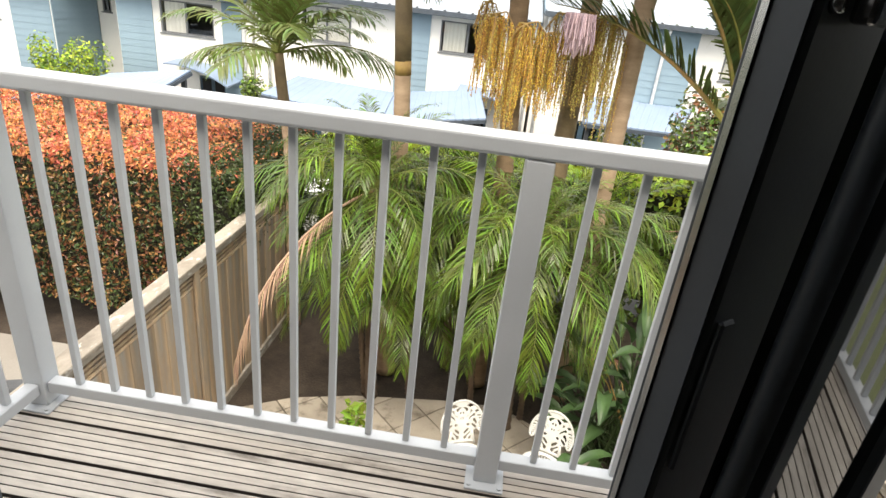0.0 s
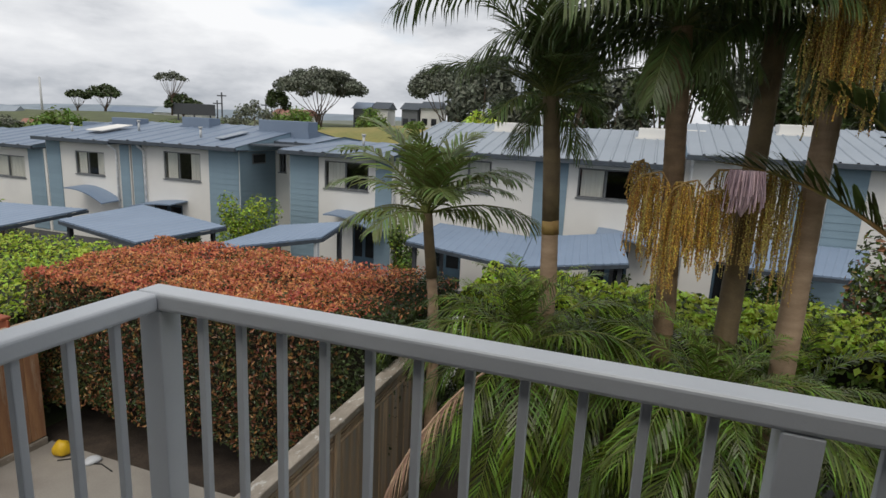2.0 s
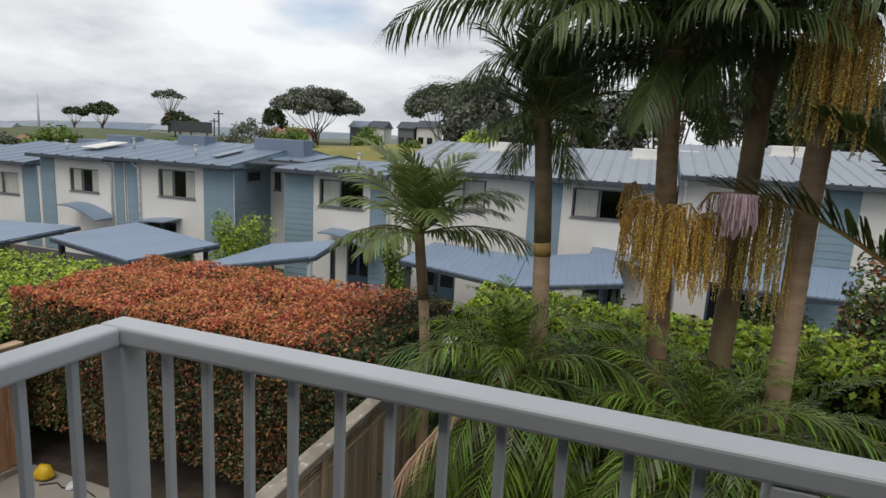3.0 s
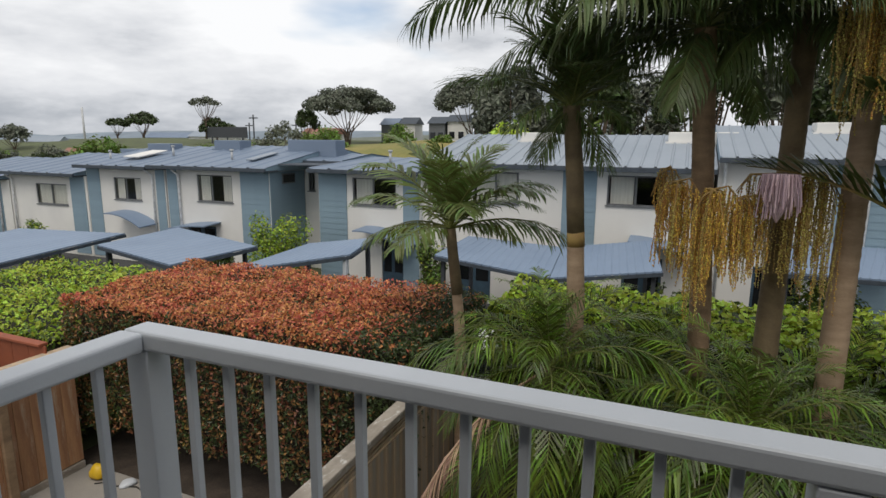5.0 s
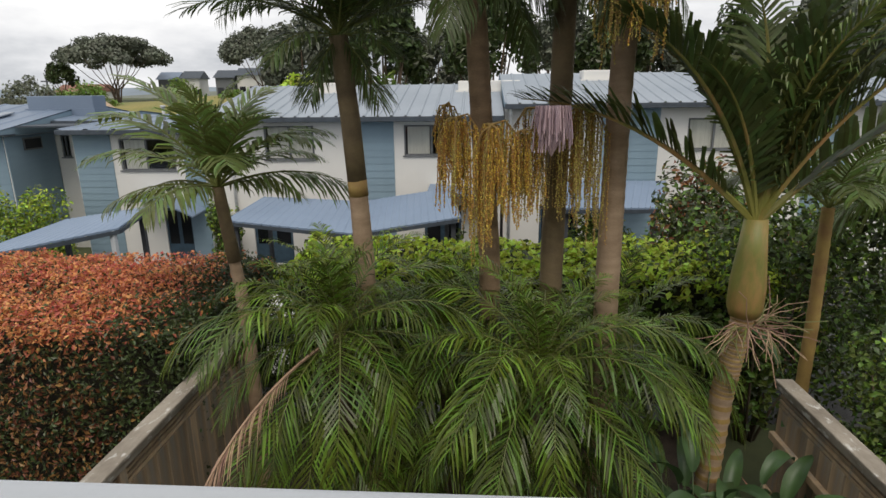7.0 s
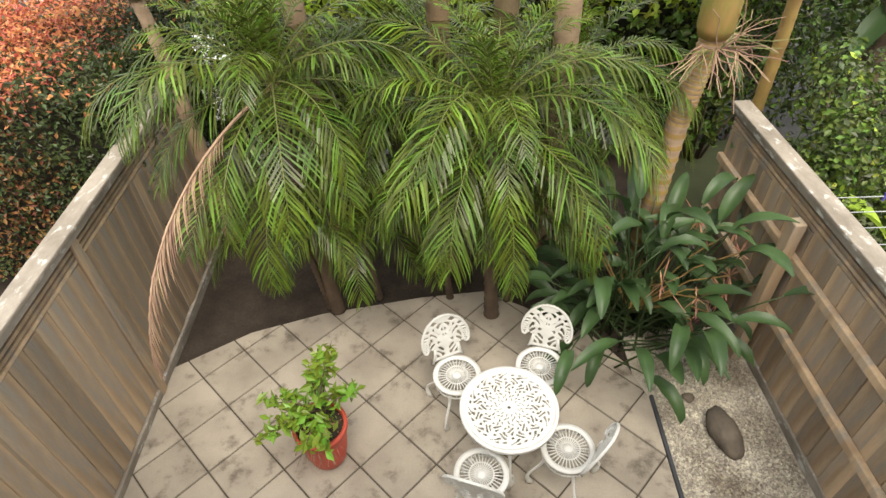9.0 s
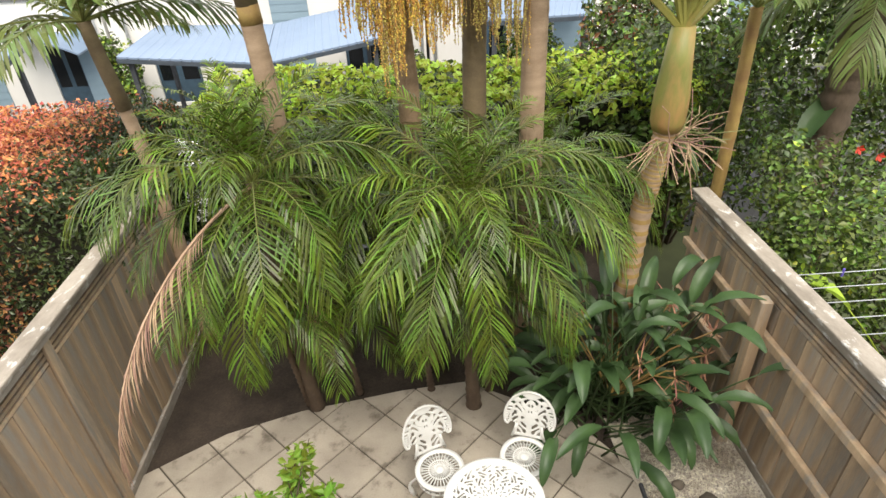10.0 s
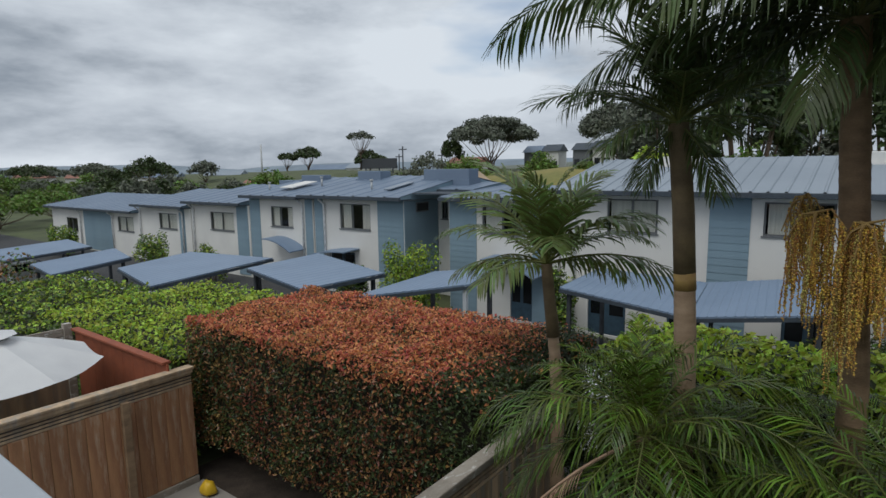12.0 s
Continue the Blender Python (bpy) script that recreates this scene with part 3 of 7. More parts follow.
for yy in (2.98, 0.9):
    part("fence_post", boxed(-0.16, -0.07, yy, yy + 0.1, PATIO - 0.1, -1.38, 0.006), M["fence"], fr)
fence_run("fence", -6.02, -0.9, 3.74, -1.25, 1, "orange-brown timber fence of the next yard", board=M["fence_new"], cap_mat=M["fence"], wide=0.19)
nf_post = thing("fence_post", (-5.97, 2.83, PATIO), 0, "square timber post on the orange-brown fence", "post")
part("shaft", boxed(-0.01, 0.05, -0.05, 0.05, -0.05, 1.47, 0.006), M["trunk_brown"], nf_post)

# ---- patio ----
patio = tagged(thing("patio"), "sandy stone paving laid on the diagonal", "paving", kind="structure")
PATIO_LINE = [(-1.19, -0.9), (2.84, -0.9), (2.97, 2.63), (2.86, 2.99), (2.63, 3.33), (2.06, 3.70), (1.69, 3.93), (1.06, 3.88), (0.1, 3.72), (-0.55, 3.52), (-1.17, 3.15)]


def clip_poly(poly, clip):
    out = poly
    for (ax, ay), (bx, by) in zip(clip, clip[1:] + clip[:1]):
        src, out = out, []
        for (px, py), (qx, qy) in zip(src, src[1:] + src[:1]):
            sp = (bx - ax) * (py - ay) - (by - ay) * (px - ax)
            sq = (bx - ax) * (qy - ay) - (by - ay) * (qx - ax)
            if sp >= 0:
                out.append((px, py))
            if (sp >= 0) != (sq >= 0):
                u = sp / (sp - sq)
                out.append((px + u * (qx - px), py + u * (qy - py)))
        if len(out) < 3:
            return []
    return out


bm = bmesh.new()
bm.faces.new([bm.verts.new((px, py, PATIO - 0.012)) for px, py in PATIO_LINE])
part("bedding", bm, M["grout"], patio)
TILE = 0.416


def tile_mesh(poly):
    b = bmesh.new()
    c = (sum(p[0] for p in poly) / len(poly), sum(p[1] for p in poly) / len(poly))
    top = [b.verts.new((px + (c[0] - px) * 0.018, py + (c[1] - py) * 0.018, PATIO)) for px, py in poly]
    low = [b.verts.new((px, py, PATIO - 0.011)) for px, py in poly]
    b.faces.new(top)
    for k in range(len(poly)):
        k2 = (k + 1) % len(poly)
        b.faces.new((low[k], low[k2], top[k2], top[k]))
    return finish(b, "tile", M["tile"])


ca, sa45 = math.cos(radians(44.5)), math.sin(radians(44.5))
g = 0.005
for i in range(-16, 17):
    for j in range(-16, 17):
        sq = []
        for u, v in ((i * TILE + g, j * TILE + g), ((i + 1) * TILE - g, j * TILE + g), ((i + 1) * TILE - g, (j + 1) * TILE - g), (i * TILE + g, (j + 1) * TILE - g)):
            sq.append((0.01 + u * ca - v * sa45, 2.72 + u * sa45 + v * ca))
        cx, cy = sum(p[0] for p in sq) / 4, sum(p[1] for p in sq) / 4
        if not (-1.7 < cx < 3.4 and -1.2 < cy < 4.7):
            continue
        poly = clip_poly(sq, PATIO_LINE)
        if len(poly) >= 3 and abs(sum(a[0] * b[1] - b[0] * a[1] for a, b in zip(poly, poly[1:] + poly[:1]))) > 0.004:
            put("tile", tile_mesh(poly), patio)

# soil bed behind and gravel bed beside the paving


def lumpy_sheet(name, x0, x1, y0, y1, z, amp, material, label, category, res=0.12, seed=0.0):
    b = bmesh.new()
    nx, ny = int((x1 - x0) / res), int((y1 - y0) / res)
    rows = [[b.verts.new((x0 + (x1 - x0) * i / nx, y0 + (y1 - y0) * j / ny, z + amp * noise.noise((x0 + i * res * 1.7, y0 + j * res * 1.7, seed)))) for i in range(nx + 1)] for j in range(ny + 1)]
    for j in range(ny):
        for i in range(nx):
            b.faces.new((rows[j][i], rows[j][i + 1], rows[j + 1][i + 1], rows[j + 1][i]))
    return structure(name, b, material, label, category)


lumpy_sheet("soil_bed", -1.2, 3.93, 2.85, 6.6, PATIO - 0.035, 0.03, M["soil"], "dark bare soil bed under the palms", "soil")
lumpy_sheet("hedge_soil", -6.4, -1.25, 3.78, 6.6, PATIO - 0.03, 0.02, M["soil"], "dark bare soil under the red hedge", "soil")
lumpy_sheet("gravel_bed", 2.90, 3.93, -0.9, 3.35, PATIO - 0.02, 0.012, M["gravel"], "pale gravel strip beside the paving", "gravel")
rs = np.random.RandomState(5)
n = 26000
gx, gy = rs.uniform(2.98, 3.90, n), rs.uniform(0.6, 3.35, n)
gp = np.stack([gx, gy, np.full(n, PATIO - 0.012)], 1)
ob = new("gravel", leaves_mesh("gravel", gp, np.tile([0, 0, 1.0], (n, 1)), 0.027, [M["gravel"]], None, 0.8, 6, 0.5))
tagged(ob, "pale loose gravel stones beside the paving", "gravel", kind="stuff")
edge = thing("timber_edging", (2.86, -0.9, 0), -2.1, "dark timber edging between paving and gravel", "edging")
part("edging", boxed(-0.015, 0.015, 0, 3.55, PATIO - 0.06, PATIO + 0.012, 0.004), M["timber_dark"], edge)
neigh = structure("neighbour_paving", boxed(-6.0, -1.32, -0.9, 3.8, PATIO - 0.1, PATIO - 0.02), M["concrete"], "plain grey concrete yard next door", "paving")


def stone(name, x, y, z, sx, sy, sz, seed, material, label, category="stone"):
    b = bmesh.new()
    bmesh.ops.create_icosphere(b, subdivisions=3, radius=1)
    for v in b.verts:
        d = 1 + 0.25 * noise.noise(v.co * 1.1 + Vector((seed, 0, 0))) + 0.08 * noise.noise(v.co * 3 + Vector((0, seed, 0)))
        v.co = Vector((v.co.x * sx * d, v.co.y * sy * d, max(v.co.z * sz * d, -0.3 * sz)))
    t = new(name, finish(b, name, material, True))
    t.matrix_world = pose(x, y, z, 0, 0, seed * 40)
    return tagged(t, label, category)


stone("rock", 3.45, 2.26, PATIO + 0.03, 0.12, 0.21, 0.13, 0.15, M["rock"], "large brown weathered rock lying on the gravel")
stone("rock", 3.29, 2.61, PATIO, 0.045, 0.05, 0.03, 2.0, M["rock"], "small round brown stone on the gravel")
stone("rock", 3.26, 2.87, PATIO, 0.04, 0.04, 0.025, 3.0, M["rock"], "small round brown stone on the gravel")


# ---- hedges ----
def hedge(name, x0, x1, y0, y1, z0, z1, label, mats, pick, per_m2, size, seed, sides="f", wob=0.12, aspect=0.5, core=True, top_per_m2=None):
    """A clipped hedge. pick(p, n, rs) gives each leaf's material slot."""
    t = thing(name, ((x0 + x1) / 2, (y0 + y1) / 2, z0), 0, label, "hedge")
    cx, cy = (x0 + x1) / 2, (y0 + y1) / 2
    rs = np.random.RandomState(seed)
    P, N = [], []

    def face(u0, u1, v0, v1, make, normal, dens):
        k = int(abs(u1 - u0) * abs(v1 - v0) * dens)
        u, v = rs.uniform(u0, u1, k), rs.uniform(v0, v1, k)
        for a, b in zip(u, v):
            p = Vector(make(a, b))
            d = wob * noise.noise(p * 1.3) + 0.5 * wob * noise.noise(p * 4.1) + rs.uniform(-0.10, 0.03)
            P.append(tuple(p + Vector(normal) * d)); N.append(normal)
    face(x0, x1, y0, y1, lambda a, b: (a, b, z1), (0, 0, 1), top_per_m2 or per_m2)
    face(x0, x1, z0, z1, lambda a, b: (a, y0, b), (0, -1, 0), per_m2)
    if "l" in sides:
        face(y0, y1, z0, z1, lambda a, b: (x0, a, b), (-1, 0, 0), per_m2)
    if "r" in sides:
        face(y0, y1, z0, z1, lambda a, b: (x1, a, b), (1, 0, 0), per_m2)
    P, N = np.array(P), np.array(N)
    slots = pick(P, N, rs)
    P = P - np.array([cx, cy, z0])
    put("foliage", leaves_mesh("foliage", P, N, size, mats, slots, aspect, seed, 0.8), t)
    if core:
        # added dark block that stands in for the shade between the leaves
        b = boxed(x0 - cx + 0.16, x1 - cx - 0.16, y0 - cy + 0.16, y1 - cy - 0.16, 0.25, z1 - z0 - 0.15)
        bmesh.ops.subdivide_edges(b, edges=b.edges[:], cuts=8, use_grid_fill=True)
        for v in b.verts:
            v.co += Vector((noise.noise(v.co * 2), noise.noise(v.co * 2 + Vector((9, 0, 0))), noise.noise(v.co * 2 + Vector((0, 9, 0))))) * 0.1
        part("shade_core", b, M["hedge_shade"], t)
        xx = x0 - cx + 0.4
        while xx < x1 - cx:
            yy = y0 - cy + 0.45
            tube("stem", [(xx, yy, -0.1), (xx + 0.04, yy + 0.03, 0.3), (xx - 0.03, yy + 0.05, 0.7)], [0.03, 0.025, 0.02], M["bark"], t, 6)
            xx += 0.55
    return t


def red_pick(P, N, rs):
    top = P[:, 2] > -0.78 + rs.uniform(-0.10, 0.12, len(P))
    r = rs.rand(len(P))
    right = P[:, 0] > -1.9 + rs.uniform(-0.3, 0.3, len(P))
    s = np.where(r < 0.45, 1, 2)
    s = np.where(top & (r < 0.86), 0, s)
    s = np.where(right & (r < 0.75), 2, s)
    return s


hedge("hedge", -6.45, -1.25, 3.95, 6.4, PATIO + 0.46, -0.64, "clipped photinia hedge, red on top and brown-green below", [M["hedge_red"], M["hedge_brown"], M["hedge_dark"]], red_pick, 1900, 0.054, 3, "flr", top_per_m2=2600)


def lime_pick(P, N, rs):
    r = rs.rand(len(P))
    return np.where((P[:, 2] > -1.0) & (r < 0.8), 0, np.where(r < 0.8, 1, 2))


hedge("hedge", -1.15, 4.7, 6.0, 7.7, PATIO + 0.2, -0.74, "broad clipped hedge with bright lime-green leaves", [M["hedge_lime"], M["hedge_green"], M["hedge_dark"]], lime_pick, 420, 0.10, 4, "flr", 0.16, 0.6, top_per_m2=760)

# ---- palms ----
def frond_mesh(name, length, e0, bend, pairs, leaf, width, fold, hang, mats, seed, sweep=58, bare=0.12, thick=0.012, twist=0.0, tipleaf=0.35):
    """A feather leaf that leaves the origin along +x at e0 degrees and bends down by bend degrees to its tip."""
    rs = np.random.RandomState(seed)
    B = Build()
    n = 14
    pts, tan = [Vector((0, 0, 0))], []
    for i in range(n):
        u = (i + 0.5) / n
        a = radians(e0 - bend * (0.35 * u + 0.65 * u * u))
        d = Vector((math.cos(a), twist * u * 0.4, math.sin(a))).normalized()
        tan.append(d)
        pts.append(pts[-1] + d * (length / n))
    tan.append(tan[-1])
    vs, fs = tube_data(pts, [thick * (1 - 0.88 * i / n) for i in range(n + 1)], 5)
    B.add(vs, fs, 1)
    for k in range(pairs):
        u = bare + (1 - bare) * (k + 0.5) / pairs
        f = u * n
        i = min(int(f), n - 1)
        p = pts[i].lerp(pts[i + 1], f - i)
        T = tan[i]
        S0 = Vector((0, 1, 0))
        U = S0.cross(T) * -1
        if U.z < 0:
            U = -U
        shape = (0.55 + 0.45 * math.sin(math.pi * min(1, (u - bare) / (0.55 - bare) * 0.5))) if u < 0.55 else 1 - (1 - tipleaf) * ((u - 0.55) / 0.45) ** 1.5
        for sgn in (-1, 1):
            L = leaf * shape * rs.uniform(0.85, 1.1)
            al = radians(sweep * (1 - 0.35 * u) + rs.uniform(-7, 7))
            be = radians(fold + rs.uniform(-10, 10))
            d = (T * math.cos(al) + S0 * (sgn * math.sin(al) * math.cos(be)) + U * (math.sin(al) * math.sin(be))).normalized()
            w = width * rs.uniform(0.8, 1.15) * (0.6 + 0.4 * shape)
            across = d.cross(U).normalized() * (w / 2) if abs(d.dot(U)) < 0.97 else T * (w / 2)
            q0 = p
            q1 = p + d * (L * 0.5) + Vector((0, 0, -hang * L * 0.18))
            q2 = p + d * (L * 0.86) + Vector((0, 0, -hang * L * 0.62))
            q3 = p + d * (L * (1.0 - 0.12 * hang)) + Vector((0, 0, -hang * L * 0.95))
            vs = [q0 - across * 0.45, q0 + across * 0.45, q1 - across, q1 + across, q2 - across * 0.6, q2 + across * 0.6, q3]
            B.add(vs, [(0, 1, 3, 2), (2, 3, 5, 4), (4, 5, 6)], 0)
    return B.mesh(name, mats)


def ringed(points, r0, r1, rings, amp, flare=0.0):
    """Centre points and radii for a trunk with ring scars."""
    pts = [Vector(p) for p in points]
    n = rings * 3
    out, rad = [], []
    for i in range(n + 1):
        u = i / n * (len(pts) - 1)
        k = min(int(u), len(pts) - 2)
        out.append(pts[k].lerp(pts[k + 1], u - k))
        r = r0 + (r1 - r0) * i / n + flare * math.exp(-i / n * 9)
        rad.append(r + (amp if i % 3 == 0 else 0.0))
    return out, rad


def palm(x, y, label, trunk, r0, r1, tmat, fronds, meshes, rings=26, amp=0.004, shaft=None, band=None, stripe=None, sleeve=None):
    """trunk: height points relative to (x, y, PATIO); fronds: rows of azimuth, tilt, scale, mesh number."""
    t = thing("palm_tree", (x, y, PATIO), 0, label, "palm tree")
    pts, rad = ringed(trunk, r0, r1, rings, amp, r0 * 0.3)
    if stripe:
        vs, fs = tube_data(pts, rad, 14)
        idx = [1 if (k // 14) % 3 == 0 else 0 for k in range(len(fs))]
        put("trunk", mesh_from("trunk", vs, fs, [tmat, stripe], idx, True), t)
    else:
        tube("trunk", pts, rad, tmat, t, 12)
    top = Vector(trunk[-1])
    if band:
        tube("leaf_scar_band", [Vector(band[0]), Vector(band[1])], [band[2], band[2] * 0.98], M["ring_yellow"], t, 12, "yellowish bare ring on the trunk")
    if sleeve:
        tube("upper_trunk", [Vector(p) for p in sleeve[0]], sleeve[1], M["trunk_dark"], t, 12, "dark olive upper trunk under the crown")
    if shaft:
        h, rb, rt, smat = shaft
        prof = [(0, rb * 0.82), (0.1, rb), (0.35, rb * 1.0), (0.65, (rb + rt) / 2), (1.0, rt)]
        tube("crownshaft", [top + Vector((0, 0, h * u)) for u, _ in prof], [r for _, r in prof], smat, t, 14)
        top = top + Vector((0, 0, h * 0.95))
    for az, tilt, s, k in fronds:
        put("frond", meshes[k % len(meshes)], t, Matrix.Translation(top) @ pose(0, 0, 0, 0, 0, az) @ pose(0, 0, 0, 0, -tilt, 0) @ Matrix.Scale(s, 4))
    return t


FM = [M["frond_dark"], M["rachis"]]
king = [
    frond_mesh("frond", 2.0, 66, 85, 56, 0.50, 0.026, 10, 0.55, FM, 11),
    frond_mesh("frond", 2.0, 42, 75, 56, 0.50, 0.026, 4, 0.7, FM, 12, twist=0.2),
    frond_mesh("frond", 1.9, 18, 65, 54, 0.48, 0.026, 0, 0.85, FM, 13, twist=-0.2),
    frond_mesh("frond", 1.7, -15, 50, 50, 0.42, 0.026, -6, 0.9, FM, 14),
]
SM = [M["frond_mid"], M["rachis"]]
slim = [
    frond_mesh("frond", 1.0, 66, 62, 30, 0.36, 0.029, 16, 0.3, SM, 21),
    frond_mesh("frond", 1.0, 38, 66, 30, 0.36, 0.029, 12, 0.45, SM, 22),
    frond_mesh("frond", 0.95, 14, 50, 28, 0.34, 0.028, 4, 0.6, SM, 23),
]
palm_light = [frond_mesh("frond", 1.5, e, 95, 40, 0.45, 0.028, 5, 0.8, [M["frond_mid"], M["rachis"]], 50 + e) for e in (60, 35, 5)]
DM = [M["frond_date"], M["rachis"]]
date = [
    frond_mesh("frond", 1.1, 78, 70, 34, 0.27, 0.0145, 26, 0.45, DM, 31, sweep=56, bare=0.1, thick=0.007),
    frond_mesh("frond", 1.25, 56, 105, 36, 0.30, 0.0145, 16, 0.7, DM, 32, sweep=60, bare=0.1, thick=0.007, twist=0.35),
    frond_mesh("frond", 1.3, 32, 105, 36, 0.31, 0.0145, 12, 0.8, DM, 33, sweep=58, bare=0.1, thick=0.007, twist=-0.35),
    frond_mesh("frond", 1.25, 6, 80, 36, 0.30, 0.0145, 10, 0.7, DM, 34, sweep=56, bare=0.1, thick=0.007, twist=0.25),
    frond_mesh("frond", 1.25, -26, 50, 34, 0.27, 0.0145, 10, 0.5, DM, 35, sweep=52, bare=0.1, thick=0.007, twist=-0.25),
]
dry_frond = frond_mesh("frond", 2.2, 0, 86, 60, 0.20, 0.009, 0, 1.1, [M["frond_dry"], M["frond_dry"]], 36, sweep=20, bare=0.25, thick=0.014)
NM = [M["frond_mid"], M["shaft_green"]]
nikau = [
    frond_mesh("frond", 2.0, 62, 50, 54, 0.60, 0.048, 38, 0.3, [M["frond_dark"], M["shaft_green"]], 41, sweep=55, bare=0.16, thick=0.03),
    frond_mesh("frond", 2.0, 46, 42, 54, 0.48, 0.046, 42, 0.2, [M["frond_dark"], M["shaft_green"]], 42, sweep=52, bare=0.16, thick=0.03),
    frond_mesh("frond", 1.9, 75, 50, 50, 0.55, 0.030, 20, 0.5, NM, 43, sweep=55, bare=0.16, thick=0.03),
]
star = [frond_mesh("frond", 0.98, e, bend, 24, 0.40, 0.022, 12, hang, FM, 60 + k, sweep=50, bare=0.14, thick=0.012, twist=tw)
        for k, (e, bend, tw, hang) in enumerate(((80, 40, 0.1, 0.2), (62, 55, 0.3, 0.25), (38, 55, -0.3, 0.3), (10, 50, 0.2, 0.4), (-35, 40, -0.2, 0.5)))]
rnd = random.Random(4)


def ring_of(n, kinds, tilt=(-6, 6), s=(0.85, 1.1), az0=0):
    return [(az0 + 360 * k / n + rnd.uniform(-14, 14), rnd.uniform(*tilt), rnd.uniform(*s), kinds[k % len(kinds)]) for k in range(n)]


def h(z):
    return z - PATIO


palm(-1.13, 4.9, "slender young palm with a few arching light green fronds",
     [(0.08, 0, 0), (0.06, 0, h(-1.0)), (0.03, 0, h(-0.5)), (-0.04, 0, h(0.1)), (-0.08, 0, h(0.46))], 0.07, 0.045, M["trunk_grey"],
     [(2, 6, 1.35, 2), (38, 0, 1.1, 1), (80, 0, 1.1, 0), (128, 0, 1.15, 1), (158, -4, 1.2, 2), (182, 12, 1.3, 0), (212, 0, 1.0, 2), (255, 0, 1, 2), (300, 5, 1.1, 1), (342, 10, 1.3, 1), (20, 30, 1.1, 0), (236, 34, 1.0, 0), (166, 14, 1.55, 1), (60, 10, 1.2, 0), (100, -6, 1.1, 1), (200, 4, 1.15, 1), (280, 8, 1.05, 0), (325, -4, 1.15, 0), (10, 14, 1.2, 1), (145, 10, 1.2, 0), (55, -6, 1.05, 2)], slim, 18, 0.003, sleeve=(((0.008, 0, h(-0.27)), (-0.04, 0, h(0.1)), (-0.08, 0, h(0.46))), (0.066, 0.06, 0.056)))
palm(0.25, 4.25, "tall king palm with dark drooping fronds and a yellow leaf-scar band",
     [(0.06, 0, 0), (0.04, 0, h(0.0)), (0.0, 0, h(0.8)), (-0.08, 0, h(1.72))], 0.088, 0.066, M["trunk_grey"],
     ring_of(6, [4], az0=10, s=(0.5, 0.75)) + ring_of(7, [3], az0=40, s=(0.6, 0.85)) + ring_of(9, [2], az0=15, s=(0.75, 1.0)) + ring_of(8, [1], s=(0.8, 1.1)) + ring_of(6, [0], s=(0.8, 1.1)) + [(184, -6, 1.25, 2), (158, -4, 1.2, 2), (8, -6, 1.15, 2)], star, 30, 0.002,
     band=((0.018, 0, h(0.49)), (0.010, 0, h(0.62)), 0.081), sleeve=(((0.010, 0, h(0.615)), (-0.02, 0, h(1.1)), (-0.08, 0, h(1.72))), (0.0795, 0.079, 0.074)))
palm(1.365, 4.3, "tall king palm with hanging orange fruit strands",
     [(0.02, 0, 0), (-0.03, 0, h(0)), (-0.11, 0, h(1.2)), (-0.18, 0, h(2.3))], 0.088, 0.085, M["trunk_brown"],
     ring_of(7, [3], az0=5, s=(0.5, 0.68), tilt=(-6, 18)) + ring_of(11, [2], az0=20, s=(0.7, 0.95), tilt=(-12, 14)) + ring_of(8, [1], az0=50) + ring_of(7, [0]) + [(181, -8, 1.34, 1), (196, -4, 1.0, 2), (215, 0, 1.0, 1)], king, 40, 0.002)
palm(1.88, 4.5, "tall king palm with a purple flower spray and fruit",
     [(0.0, 0, 0), (0.0, 0, h(0)), (0.02, 0, h(1.2)), (0.03, 0, h(2.45))], 0.10, 0.085, M["trunk_dark"],
     ring_of(7, [3], az0=25, s=(0.5, 0.7), tilt=(-6, 18)) + ring_of(10, [2], az0=0, s=(0.7, 0.95), tilt=(-10, 14)) + ring_of(8, [1], az0=30) + ring_of(6, [0]), king, 40, 0.002)
palm(2.32, 4.3, "tall king palm with a ringed grey-brown trunk",
     [(0.02, 0, 0), (0.0, 0, h(0)), (0.0, 0, h(1.2)), (0.04, 0, h(2.9)), (0.06, 0, h(3.6))], 0.098, 0.082, M["trunk_grey"],
     ring_of(6, [2], az0=20) + ring_of(7, [1], az0=60) + ring_of(5, [0]) + [(2, -25, 1.1, 2), (-24, -30, 1.1, 2), (24, -28, 1.05, 2), (-48, -20, 1.0, 2)], king, 46, 0.003)
palm(3.24, 3.9, "nikau palm with a swollen green crownshaft and ringed trunk",
     [(-0.12, 0.02, 0), (-0.05, 0.01, h(-1.05)), (0.03, 0, h(-0.37))], 0.09, 0.08, M["trunk_grey"],
     [(180, -2, 1.0, 1), (196, 8, 0.95, 0), (168, 12, 0.95, 0), (218, 12, 0.7, 0), (120, 0, 1, 2), (30, 0, 1.0, 0), (-8, 12, 0.95, 0), (60, 5, 1, 0), (15, -5, 1, 1), (-20, 5, 1, 2), (-60, 10, 0.9, 2), (-120, 24, .6, 2), (90, 18, 1, 2), (-80, 30, 0.7, 0), (45, 14, 0.95, 1), (2, 22, 0.9, 0), (75, 26, 0.9, 1), (140, 10, 0.95, 0), (-35, 20, 0.9, 1), (22, 30, 0.85, 0)], nikau, 34, 0.008,
     shaft=(0.75, 0.130, 0.082, M["shaft_green"]), stripe=M["ring_yellow"])
palm(4.3, 4.75, "slim palm with a yellow-green shaft beyond the fence",
     [(0, 0, 0), (0.0, 0, h(-0.8)), (-0.03, 0, h(0.3))], 0.06, 0.05, M["ring_yellow"],
     ring_of(6, [1]) + ring_of(4, [0]), slim, 20, 0.003)
